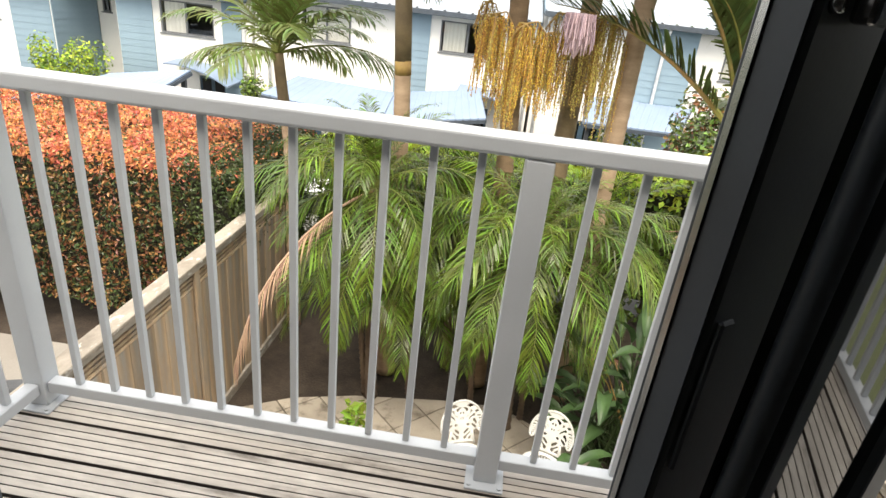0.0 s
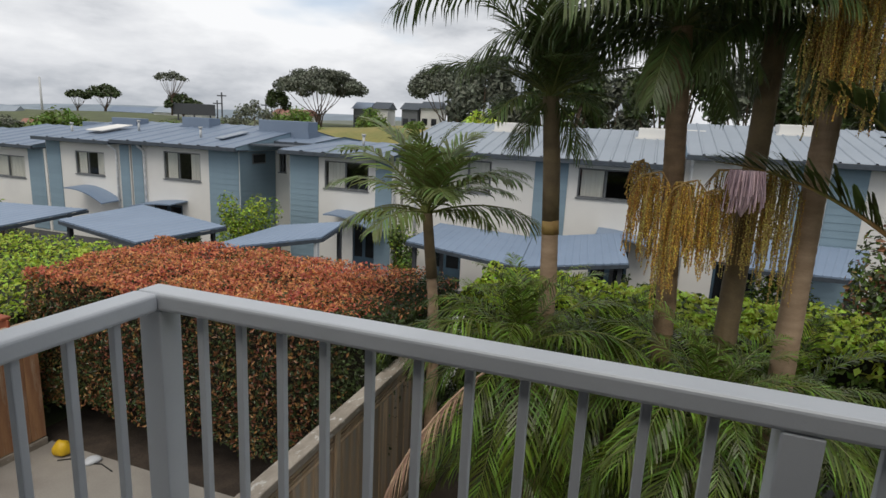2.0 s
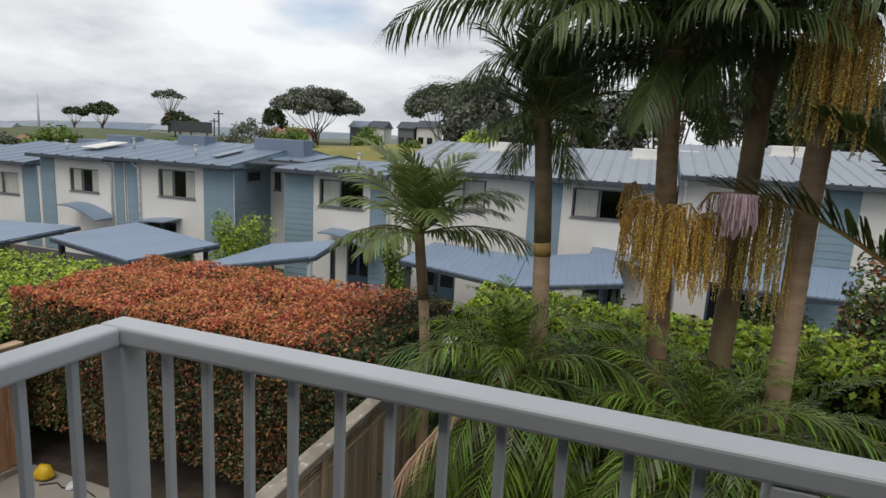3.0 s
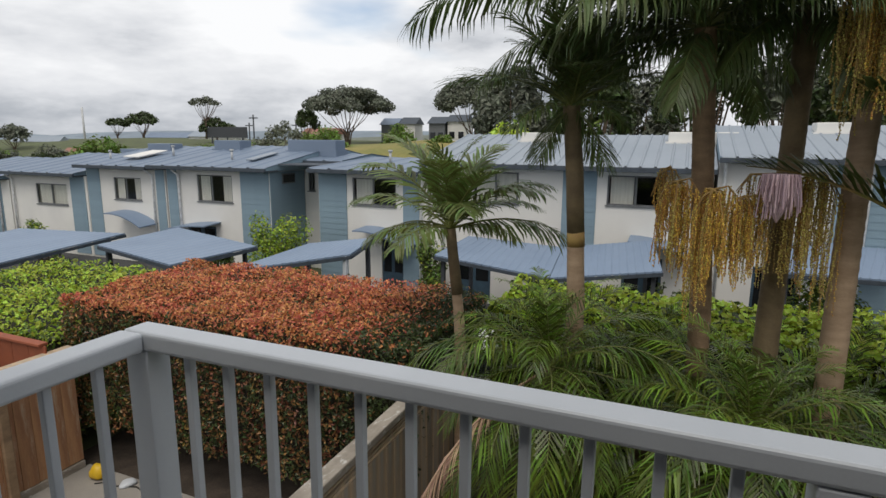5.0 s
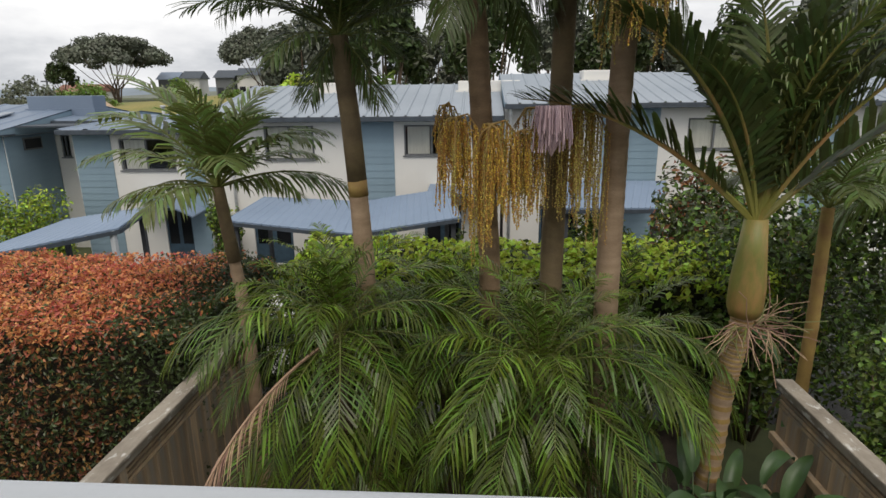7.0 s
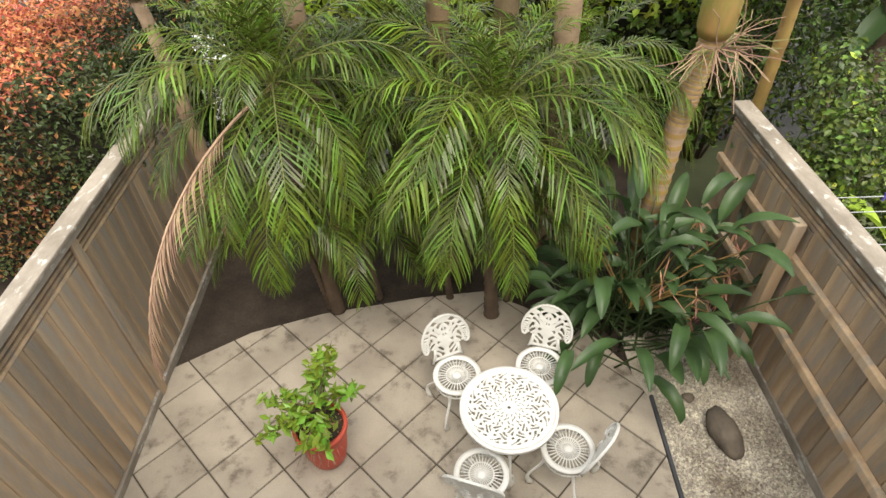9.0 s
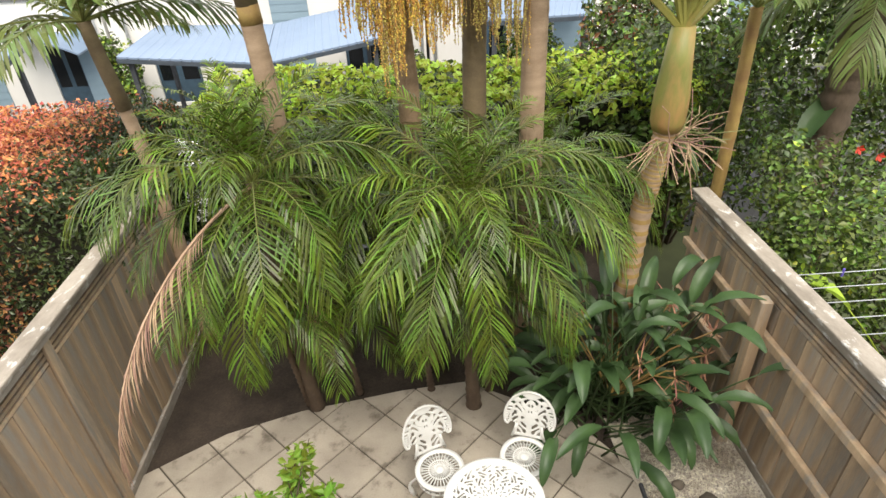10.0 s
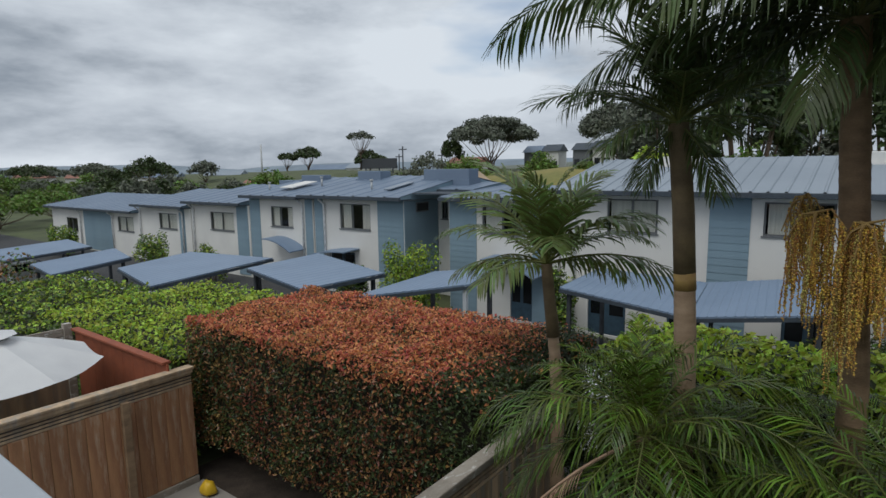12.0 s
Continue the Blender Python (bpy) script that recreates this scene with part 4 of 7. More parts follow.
palm(5.85, 5.5, "palm with a shaggy skirt of dead leaf bases",
     [(0, 0, 0), (0.0, 0, h(-0.8)), (0.0, 0, h(0.35))], 0.14, 0.17, M["bark"],
     ring_of(8, [1], s=(0.8, 1.0)) + ring_of(6, [2], s=(0.8, 1.0)) + ring_of(5, [0], s=(0.8, 1.0)), palm_light, 16, 0.03)
for x, y, top, lab, extra in ((0.20, 3.62, -0.44, "dwarf date palm with arching glossy green fronds", 0), (1.69, 3.48, -0.66, "dwarf date palm with arching glossy green fronds", 1), (2.45, 4.5, -0.95, "dwarf date palm with arching fronds standing further back", 2), (0.95, 4.4, -0.80, "dwarf date palm with arching fronds standing further back", 3), (0.12, 3.66, -1.5, "low young date palm under the larger crowns", 4), (0.60, 3.75, -1.5, "low young date palm under the larger crowns", 5), (1.30, 3.72, -1.5, "low young date palm under the larger crowns", 6), (1.86, 3.66, -1.6, "low young date palm under the larger crowns", 7)):
    fr = ring_of(10 if extra == 0 else 7, [0], (-14, 14), (0.7, 0.98)) + ring_of(9, [1], (-14, 10), (0.8, 1.1)) + ring_of(9, [2], (-14, 12), (0.85, 1.12)) + ring_of(9, [3], (-12, 10), (0.85, 1.15), 20) + (ring_of(9, [4], (-18, 16), (0.85, 1.25)) if extra < 2 else [])
    if extra > 3:
        fr = ring_of(6, [1], (-10, 10), (0.6, 0.75)) + ring_of(7, [2], (-10, 10), (0.6, 0.8)) + ring_of(6, [3], (-10, 10), (0.6, 0.85), 20)
    p = palm(x, y, lab, [(0.05, 0.15, 0), (0.0, 0.05, h(top) * 0.6), (0, 0, h(top))], 0.055 if extra < 4 else 0.026, 0.05 if extra < 4 else 0.03, M["bark"], fr, date, 24, 0.008)
    if extra == 0:
        put("dry_frond", dry_frond, p, Matrix.Translation((0, 0, h(top) - 0.02)) @ pose(0, 0, 0, 0, 0, 247), "dead brown hanging frond")


# ---- fruit and flower sprays ----
def beads(B, p0, p1, n, r, rs, sag=0.03, slot=0):
    for k in range(n):
        u = (k + rs.rand() * 0.6) / n
        c = Vector(p0).lerp(Vector(p1), u) + Vector((rs.normal(0, 0.004), rs.normal(0, 0.004), 0))
        q = r * rs.uniform(0.7, 1.2)
        B.add([c + Vector((q, 0, 0)), c + Vector((-q, 0, 0)), c + Vector((0, q, 0)), c + Vector((0, -q, 0)), c + Vector((0, 0, q * 1.2)), c + Vector((0, 0, -q * 1.2))],
              [(0, 2, 4), (2, 1, 4), (1, 3, 4), (3, 0, 4), (2, 0, 5), (1, 2, 5), (3, 1, 5), (0, 3, 5)], slot)


def fruit_spray(x, y, z, spread, drop, strands, mats, seed, label, n=26, lean=(0, 0), r=0.0068):
    """A stalk that forks into arms, each hung with beaded strands of its own length."""
    t = thing("fruit_spray", (x, y, z), 0, label, "fruit")
    rs = np.random.RandomState(seed)
    B, S = Build(), Build()
    arms = 7
    for k in range(arms):
        a = 2 * math.pi * (k + rs.uniform(-0.3, 0.3)) / arms
        L = spread * rs.uniform(0.75, 1.3)
        tip = Vector((math.cos(a) * L + lean[0], math.sin(a) * L * 0.6 + lean[1], -rs.uniform(0.04, 0.22)))
        mid = tip * 0.5 + Vector((0, 0, 0.09))
        vs, fs = tube_data([Vector((0, 0, 0.04)), mid, tip], [0.011, 0.007, 0.004], 5, False)
        S.add(vs, fs)
        reach = drop * rs.uniform(0.6, 1.0)
        for j in range(strands // arms):
            u = rs.uniform(0.12, 1.0)
            s = (mid * (2 * u) if u < 0.5 else mid.lerp(tip, 2 * u - 1)) + Vector((rs.normal(0, 0.012), rs.normal(0, 0.012), 0))
            e = s + Vector((rs.normal(0, 0.022), rs.normal(0, 0.022), -reach * rs.uniform(0.6, 1.0)))
            m = s.lerp(e, 0.5) + Vector((rs.normal(0, 0.012), rs.normal(0, 0.012), 0))
            slot = 0 if rs.rand() < 0.75 else 1
            beads(B, s, m, n // 2, r, rs, slot=slot)
            beads(B, m, e, n // 2, r, rs, slot=slot)
            vs, fs = tube_data([s, m, e], 0.0025, 3, False)
            S.add(vs, fs)
    tagged(put("fruit", B.mesh("fruit", mats), t), kind="stuff")
    tagged(put("strand", S.mesh("strand", [M["ring_yellow"]]), t), kind="stuff")
    return t


FO = [M["fruit_orange"], M["fruit_olive"]]
FG = [M["fruit_olive"], M["fruit_orange"]]
fruit_spray(1.33, 3.86, 1.03, 0.17, 0.98, 112, FO, 1, "heavy hanging spray of orange palm fruit", 54)
fruit_spray(1.08, 3.94, 1.08, 0.17, 0.78, 84, FO, 2, "hanging spray of orange palm fruit", 44)
fruit_spray(1.55, 3.96, 0.98, 0.15, 0.68, 70, FO, 3, "hanging spray of orange palm fruit", 40)
fruit_spray(2.02, 4.12, 1.16, 0.22, 1.0, 84, FG, 4, "hanging spray of olive-yellow palm fruit", 54)
fruit_spray(1.68, 4.15, 1.14, 0.18, 0.9, 49, FG, 5, "hanging spray of olive-yellow palm fruit", 34)
fruit_spray(0.98, 4.25, 1.16, 0.12, 0.6, 35, FG, 7, "small spray of greenish palm fruit", 26)
fruit_spray(2.24, 3.72, 2.42, 0.28, 1.0, 182, FG, 6, "large hanging spray of olive-yellow palm fruit", 54)
t = thing("flower_spray", (1.76, 3.84, 0.85), 0, "dusty pink palm flower spray", "flower")
rs = np.random.RandomState(8)
B = Build()
for k in range(130):
    a = rs.uniform(0, 2 * math.pi)
    q = rs.uniform(0.03, 0.115)
    p = [Vector((0, 0, 0)), Vector((math.cos(a) * q, math.sin(a) * q, 0.20)), Vector((math.cos(a) * q * 1.1, math.sin(a) * q * 1.1, 0.35)), Vector((math.cos(a) * q * 1.35, math.sin(a) * q * 1.35, rs.uniform(0.02, 0.30)))]
    vs, fs = tube_data(p, 0.0045, 4, False)
    B.add(vs, fs)
tagged(put("flower", B.mesh("flower", [M["flower_pink"]]), t), kind="stuff")

# ---- townhouses across the lane ----
FAC = 17.9          # main facade plane


def wall_with_holes(name, x0, x1, z0, z1, y, holes, material, parent, depth=0.2, label=""):
    """A wall slab facing -y with rectangular holes (x0, x1, z0, z1)."""
    xs = sorted({x0, x1, *[v for q in holes for v in q[:2]]})
    zs = sorted({z0, z1, *[v for q in holes for v in q[2:]]})
    b = bmesh.new()
    for xa, xb in zip(xs, xs[1:]):
        for za, zb in zip(zs, zs[1:]):
            cx, cz = (xa + xb) / 2, (za + zb) / 2
            if any(q[0] < cx < q[1] and q[2] < cz < q[3] for q in holes):
                continue
            box(b, xa, xb, y, y + depth, za, zb)
    bmesh.ops.remove_doubles(b, verts=b.verts, dist=1e-4)
    seen, dead = {}, []
    for f in b.faces:
        key = tuple(sorted(v.index for v in f.verts))
        c = f.calc_center_median()
        key = (round(c.x, 3), round(c.y, 3), round(c.z, 3))
        if key in seen:
            dead += [f, seen[key]]
        seen[key] = f
    bmesh.ops.delete(b, geom=list(set(dead)), context="FACES_ONLY")
    return part(name, b, material, parent, label)


def house_window(parent, x0, x1, z0, z1, y, curtain="", split=0.5, ajar=False):
    """A recessed aluminium window with two panes, and its curtains behind."""
    w = part("window", boxed(x0 + 0.005, x0 + 0.05, y + 0.03, y + 0.09, z0 + 0.005, z1 - 0.005), M["joinery"], parent)
    b = bmesh.new()
    box(b, x1 - 0.05, x1 - 0.005, y + 0.03, y + 0.09, z0 + 0.005, z1 - 0.005)
    box(b, x0 + 0.0505, x1 - 0.0505, y + 0.03, y + 0.09, z1 - 0.05, z1 - 0.005)
    box(b, x0 + 0.0505, x1 - 0.0505, y + 0.03, y + 0.09, z0 + 0.005, z0 + 0.05)
    xm = x0 + (x1 - x0) * split
    box(b, xm - 0.03, xm + 0.03, y + 0.028, y + 0.088, z0 + 0.0505, z1 - 0.0505)
    part("frame", b, M["joinery"], w)
    for a, c in ((x0 + 0.05, xm - 0.03), (xm + 0.03, x1 - 0.05)):
        gb = boxed(a, c, y + 0.055, y + 0.061, z0 + 0.05, z1 - 0.05)
        bmesh.ops.delete(gb, geom=[f for f in gb.faces if f.normal.y > 0.9], context="FACES_ONLY")
        g = part("pane", gb, M["glass"], w)
        g.visible_shadow = False
    part("sill", boxed(x0 - 0.04, x1 + 0.04, y - 0.05, y + 0.028, z0 - 0.035, z0 + 0.003), M["joinery"], w)
    for a, c in {"": (), "l": ((0.06, 0.36),), "r": ((0.62, 0.94),), "b": ((0.06, 0.34), (0.7, 0.94)), "f": ((0.06, 0.94),), "L": ((0.06, 0.48),)}[curtain]:
        cb = bmesh.new()
        k = 16
        r0, r1 = [], []
        for i in range(k + 1):
            xx = x0 + (x1 - x0) * (a + (c - a) * i / k)
            yy = y + 0.125 + 0.02 * math.sin(i * 2.3)
            r0.append(cb.verts.new((xx, yy, z0 + 0.03))); r1.append(cb.verts.new((xx, yy, z1 - 0.03)))
        for i in range(k):
            cb.faces.new((r0[i], r0[i + 1], r1[i + 1], r1[i]))
        part("curtain", cb, M["curtain"], w, "pale drawn curtain", True)
    # added room box behind, its dimness put into the dark wall colour
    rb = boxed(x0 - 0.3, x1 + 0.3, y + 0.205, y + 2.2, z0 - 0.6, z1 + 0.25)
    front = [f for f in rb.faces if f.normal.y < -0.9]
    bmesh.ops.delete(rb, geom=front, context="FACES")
    part("room", rb, M["room_shade"], w)
    return w


def boards(parent, x0, x1, z0, z1, y, depth=0.034, pitch=0.22, side=None):
    """Weatherboards, each a tilted board. side: runs along y instead, at x = y argument."""
    n = max(1, round((z1 - z0) / pitch))
    p = (z1 - z0) / n
    b = bmesh.new()
    vs = [(0, 0, 0), (x1 - x0, 0, 0), (x1 - x0, depth * 0.35, p * 1.04), (0, depth * 0.35, p * 1.04), (0, depth, 0), (x1 - x0, depth, 0), (x1 - x0, depth, p * 1.04), (0, depth, p * 1.04)]
    q = [b.verts.new(v) for v in vs]
    for f in ((0, 1, 2, 3), (1, 5, 6, 2), (4, 0, 3, 7), (0, 4, 5, 1), (3, 2, 6, 7)):
        b.faces.new([q[i] for i in f])
    me = finish(b, "weatherboard", M["weatherboard"])
    for k in range(n):
        m = pose(x0, y, z0 + k * p) if side is None else pose(y, x0 if side > 0 else x1, z0 + k * p, 0, 0, 90 if side > 0 else -90)
        put("weatherboard", me, parent, m)


def downpipe(parent, x, y, z0, z1):
    tube("downpipe", [(x, y - 0.42, z1 + 0.02), (x, y - 0.36, z1 - 0.1), (x + 0.02, y - 0.12, z1 - 0.28), (x + 0.02, y - 0.09, z1 - 0.4), (x + 0.02, y - 0.09, z0)], 0.05, M["pipe_white"], parent, 8, "white downpipe")


def mono_roof(parent, x0, x1, y0, y1, z0, z1, material, ribs=True, hips=False):
    """A long pitched roof with ribs, rising from y0 to y1, and its fascia and gutter."""
    b = bmesh.new()
    pitch = 0.42 if ribs else 0.9
    n = max(2, int((x1 - x0) / pitch))
    prev = None
    th = 0.05
    rows = []
    for i in range(n):
        xa = x0 + (x1 - x0) * i / n
        xb = x0 + (x1 - x0) * (i + 1) / n
        w = xb - xa
        for xx, dz in ((xa, 0.035), (xa + w * 0.1, 0.035), (xa + w * 0.16, 0.0), (xb - w * 0.06, 0.0)):
            rows.append((xx, dz))
    rows.append((x1, 0.035))
    lo = [b.verts.new((xx, y0, z0 + dz)) for xx, dz in rows]
    hi = [b.verts.new((xx, y1, z1 + dz)) for xx, dz in rows]
    for i in range(len(rows) - 1):
        b.faces.new((lo[i], lo[i + 1], hi[i + 1], hi[i]))
    yb = 2 * y1 - y0
    bk = [b.verts.new((xx, yb, z0 + dz)) for xx, dz in rows]
    for i in range(len(rows) - 1):
        b.faces.new((hi[i], hi[i + 1], bk[i + 1], bk[i]))
    part("roof", b, material, parent)
    part("gutter", boxed(x0, x1, y0 - 0.09, y0 + 0.02, z0 - 0.15, z0 - 0.005, 0.01), M["fascia"], parent, "dark gutter")
    part("soffit", boxed(x0 + 0.01, x1 - 0.01, y0 + 0.021, FAC + 0.3, z0 - 0.14, z0 - 0.09), M["fascia"], parent)
    for xx, s in ((x0, 1), (x1, -1)):
        g = bmesh.new()
        q = [g.verts.new(v) for v in ((xx + 0.02 * s, y0, z0 - 0.14), (xx + 0.02 * s, yb, z0 - 0.14), (xx + 0.02 * s, yb, z0), (xx + 0.02 * s, y1, z1 - 0.01), (xx + 0.02 * s, y0, z0))]
        g.faces.new(q)
        r = bmesh.ops.extrude_face_region(g, geom=g.faces[:])
        bmesh.ops.translate(g, vec=(0.06 * s, 0, 0), verts=[v for v in r["geom"] if isinstance(v, bmesh.types.BMVert)])
        part("gable", g, M["weatherboard"], parent)


def house_shell(parent, x0, x1, y, z1, y_back):
    """Side and back walls behind a facade."""
    part("side_wall", boxed(x0, x0 + 0.18, y + 0.2005, y_back, LOW, z1), M["wall_white"], parent)
    part("side_wall", boxed(x1 - 0.18, x1, y + 0.2005, y_back, LOW, z1), M["wall_white"], parent)
    part("back_wall", boxed(x0 + 0.1805, x1 - 0.1805, y_back - 0.2, y_back, LOW, z1), M["wall_white"], parent)


def awning(parent, x0, x1, z, y, drop=0.55):
    """A curved sheet that leaves the wall level at x0 and bends down towards x1."""
    b = bmesh.new()
    k = 10
    rows = []
    for i in range(k + 1):
        u = i / k
        xx = x0 + (x1 - x0) * u
        zz = z - 0.10 * (1 - u) ** 2 * (1 if drop > 0.3 else 0) - drop * u * u
        rows.append([b.verts.new((xx, y - 1.0, zz)), b.verts.new((xx, y - 0.01, zz + 0.05)), b.verts.new((xx, y - 0.01, zz)), b.verts.new((xx, y - 1.0, zz - 0.05))])
    for i in range(k):
        for j in range(4):
            b.faces.new((rows[i][j], rows[i][(j + 1) % 4], rows[i + 1][(j + 1) % 4], rows[i + 1][j]))
    b.faces.new(rows[0]); b.faces.new(rows[-1][::-1])
    bmesh.ops.recalc_face_normals(b, faces=b.faces[:])
    part("awning", b, M["canopy"], parent, "curved blue-grey metal awning")


def front_door(parent, x0, x1, z0, z1, y):
    d = part("door", boxed(x0, x1, y + 0.05, y + 0.1, z0, z1, 0.01), M["door_teal"], parent, "dark blue glazed front door")
    b = bmesh.new()
    for a in (0.0, 0.5):
        w = (x1 - x0)
        box(b, x0 + w * (a + 0.07), x0 + w * (a + 0.43), y + 0.045, y + 0.0495, z0 + (z1 - z0) * 0.35, z1 - 0.1)
    part("glazing", b, M["car_glass"], d)


def townhouse(name, x0, x1, eave, roof_mat, wins, blues, pipes, label, ridge=1.25, y=FAC, doors=(), awns=(), roof_x=None, ribs=True, back=9.0, dz=-0.45):
    """wins: (x0, x1, z0, z1, curtains, split); blues: (x0, x1) boarded panels; doors: (x0, x1, z0, z1)."""
    eave += dz
    wins = [(q[0], q[1], q[2] + dz, q[3] + dz, q[4], q[5]) for q in wins]
    awns = [(q[0], q[1], q[2] + dz, q[3]) for q in awns]
    t = thing(name, ((x0 + x1) / 2, y, LOW), 0, label, "house")
    inv = Matrix.Translation((-(x0 + x1) / 2, -y, -LOW))
    root = new("facade")
    root.parent = t
    root.matrix_basis = inv
    holes = [q[:4] for q in wins] + list(doors)
    wall_with_holes("wall", x0, x1, LOW, eave - 0.14, y, holes, M["wall_white"], root)
    house_shell(root, x0, x1, y, eave - 0.14, y + back)
    for q in wins:
        house_window(root, q[0], q[1], q[2], q[3], y, q[4], q[5])
    for q in doors:
        front_door(root, q[0], q[1], q[2], q[3], y)
    for a, c in blues:
        boards(root, a, c, LOW + 0.1, eave - 0.15, y - 0.034)
    for q in pipes:
        downpipe(root, q, y, LOW + 0.1, eave - 0.1)
    for a, c, z, drop in awns:
        awning(root, a, c, z, y, drop)
    rx0, rx1 = roof_x or (x0 - 0.15, x1 + 0.15)
    mono_roof(root, rx0, rx1, y - 0.45, y + back / 2, eave, eave + ridge, roof_mat, ribs)
    return root


# each house: windows, boarded panels and pipes along the facade
WALLS = "pale grey townhouse with blue-grey weatherboard panels and a blue metal roof"
A = townhouse("townhouse", -19.95, -14.33, 0.68, M["roof_blue"],
              [(-18.2, -16.28, -0.83, 0.32, "b", 0.42)], [(-15.82, -14.36), (-20.0 + 0.1, -19.35)], [-19.2], WALLS, 0.8,
              roof_x=(-20.6, -14.12), doors=[(-18.9, -17.3, LOW + 0.1, -2.35)], awns=[(-17.0, -19.2, -1.72, 0.25)], ribs=False)
boards(A, FAC, FAC + 2.3, LOW + 0.1, 0.05, -14.33 + 0.036, side=1)
part("small_window", boxed(-14.30, -14.27, FAC + 0.75, FAC + 1.6, -0.45, -0.03), M["joinery"], A)
part("small_pane", boxed(-14.268, -14.262, FAC + 0.8, FAC + 1.55, -0.40, -0.08), M["car_glass"], A)
Bh = townhouse("townhouse", -11.98, -7.3, 0.74, M["roof_blue"],
               [(-10.45, -8.6, -0.60, 0.43, "L", 0.48)], [(-11.95, -10.7), (-8.3, -7.65)], [-7.55],
               "pale grey townhouse with blue-grey weatherboards and a dark front door", 0.3, roof_x=(-12.15, -7.48),
               doors=[(-9.22, -8.3, LOW + 0.1, -2.3)], awns=[(-9.9, -7.75, -1.32, 0.6)], ribs=False)
wall_with_holes("nook_wall", -14.28, -11.99, LOW, 0.15, FAC + 2.3, [(-14.1, -13.75, -0.85, -0.03)], M["wall_white"], Bh)
mono_roof(Bh, -14.11, -12.16, FAC + 2.05, FAC + 4.5, 0.48, 0.72, M["roof_blue"], False)
house_window(Bh, -14.1, -13.75, -0.85, -0.03, FAC + 2.3)
townhouse("townhouse", -7.2, 1.95, 1.08, M["roof_light"],
          [(-5.6, -3.98, -0.27, 0.80, "f", 0.5), (-1.1, 0.57, -0.15, 0.80, "L", 0.52)], [(-2.5, -1.42)], [-6.7, 1.8],
          "pale grey townhouse with a light metal roof and wide windows", 1.0, roof_x=(-7.42, 2.0), doors=[(-6.2, -4.9, LOW + 0.1, -2.25), (-3.6, -2.7, LOW + 0.1, -2.25), (-0.5, 0.7, LOW + 0.1, -2.2)], awns=[(-0.3, 1.4, -1.1, 0.3)])
townhouse("townhouse", 2.05, 14.5, 1.42, M["roof_light"],
          [(7.6, 9.2, 0.0, 0.95, "f", 0.5)], [(5.0, 6.75), (11.2, 12.4)], [5.75, 2.2],
          "pale grey townhouse with a light metal roof behind the palms", 1.0, roof_x=(2.02, 14.8), doors=[(3.2, 4.4, LOW + 0.1, -2.2)], awns=[(4.3, 6.6, -0.85, 0.4)])
townhouse("townhouse", -25.1, -20.05, 0.60, M["roof_blue"],
          [(-23.3, -21.56, -0.98, 0.05, "b", 0.45)], [(-25.05, -24.2), (-20.6, -20.1)], [-20.75], WALLS, 0.8, roof_x=(-25.3, -20.65), awns=[(-22.9, -20.7, -1.4, 0.6)], ribs=False)
townhouse("townhouse", -30.9, -25.15, 0.15, M["roof_blue"],
          [(-28.9, -26.6, -1.45, -0.42, "f", 0.5)], [(-26.3, -25.3)], [-30.6], WALLS, 0.8, roof_x=(-31.1, -25.35), ribs=False)
townhouse("townhouse", -37.3, -31.0, -0.2, M["roof_blue"],
          [(-34.75, -32.6, -1.68, -0.7, "f", 0.5)], [(-32.3, -31.7)], [-31.85, -37.1], WALLS, 0.8, roof_x=(-37.5, -31.15), ribs=False)
townhouse("townhouse", -52.0, -37.4, -0.7, M["roof_blue"],
          [(-40.5, -38.2, -2.15, -1.15, "f", 0.5), (-49.2, -47.2, -2.6, -1.55, "", 0.5)], [(-46.0, -41.5)], [-41.2, -46.5], WALLS, 0.8, roof_x=(-52.3, -37.55), ribs=False)


# ---- roof furniture ----
def roof_box(x, y, z, w, d, hgt, material, label):
    t = thing("roof_box", (x, y, z), 0, label, "roof unit")
    part("housing", boxed(-w / 2, w / 2, -d / 2, d / 2, -0.3, hgt, 0.02), material, t)
    part("flashing", boxed(-w / 2 - 0.08, w / 2 + 0.08, -d / 2 - 0.08, d / 2 + 0.08, -0.32, -0.02), material, t)


for x, y, z, w, hh, m in ((-14.6, 21.6, 0.9, 2.6, 0.45, "roof_blue"), (-19.5, 21.6, 0.9, 1.6, 0.4, "roof_blue"), (-24.0, 21.6, 0.8, 1.6, 0.3, "roof_blue"), (-26.5, 21.8, 0.4, 1.2, 0.4, "roof_blue"), (-4.2, 21.4, 1.42, 1.2, 0.28, "wall_white"), (1.6, 21.4, 1.42, 2.2, 0.3, "wall_white"), (5.6, 21.4, 1.75, 1.4, 0.28, "wall_white")):
    roof_box(x, y, z, w, 0.8, hh, M[m], "low flue housing on the townhouse roof")
for x, y, z in ((-17.2, 19.0, 0.53), (-21.5, 19.8, 0.65), (-9.5, 19.2, 0.6), (-24.5, 18.8, 0.4)):
    t = thing("vent_pipe", (x, y, z), 0, "short grey vent pipe on the roof", "vent")
    tube("pipe", [(0, 0, -0.1), (0, 0, 0.32)], 0.05, M["wire"], t, 8)
    tube("cowl", [(0, 0, 0.32), (0, 0, 0.40)], 0.085, M["wire"], t, 8)
for x, w in ((-15.9, 0.4), (-22.9, 1.0)):
    t = thing("skylight", (x, 19.4, 0.57), 0, "long pale skylight in the blue roof", "skylight")
    part("panel", boxed(-w / 2, w / 2, -0.8, 0.9, 0, 0.05, 0.01), M["roof_light" if w < 0.6 else "wall_white"], t, "", False, pose(0, 0, 0.04, 9.2))


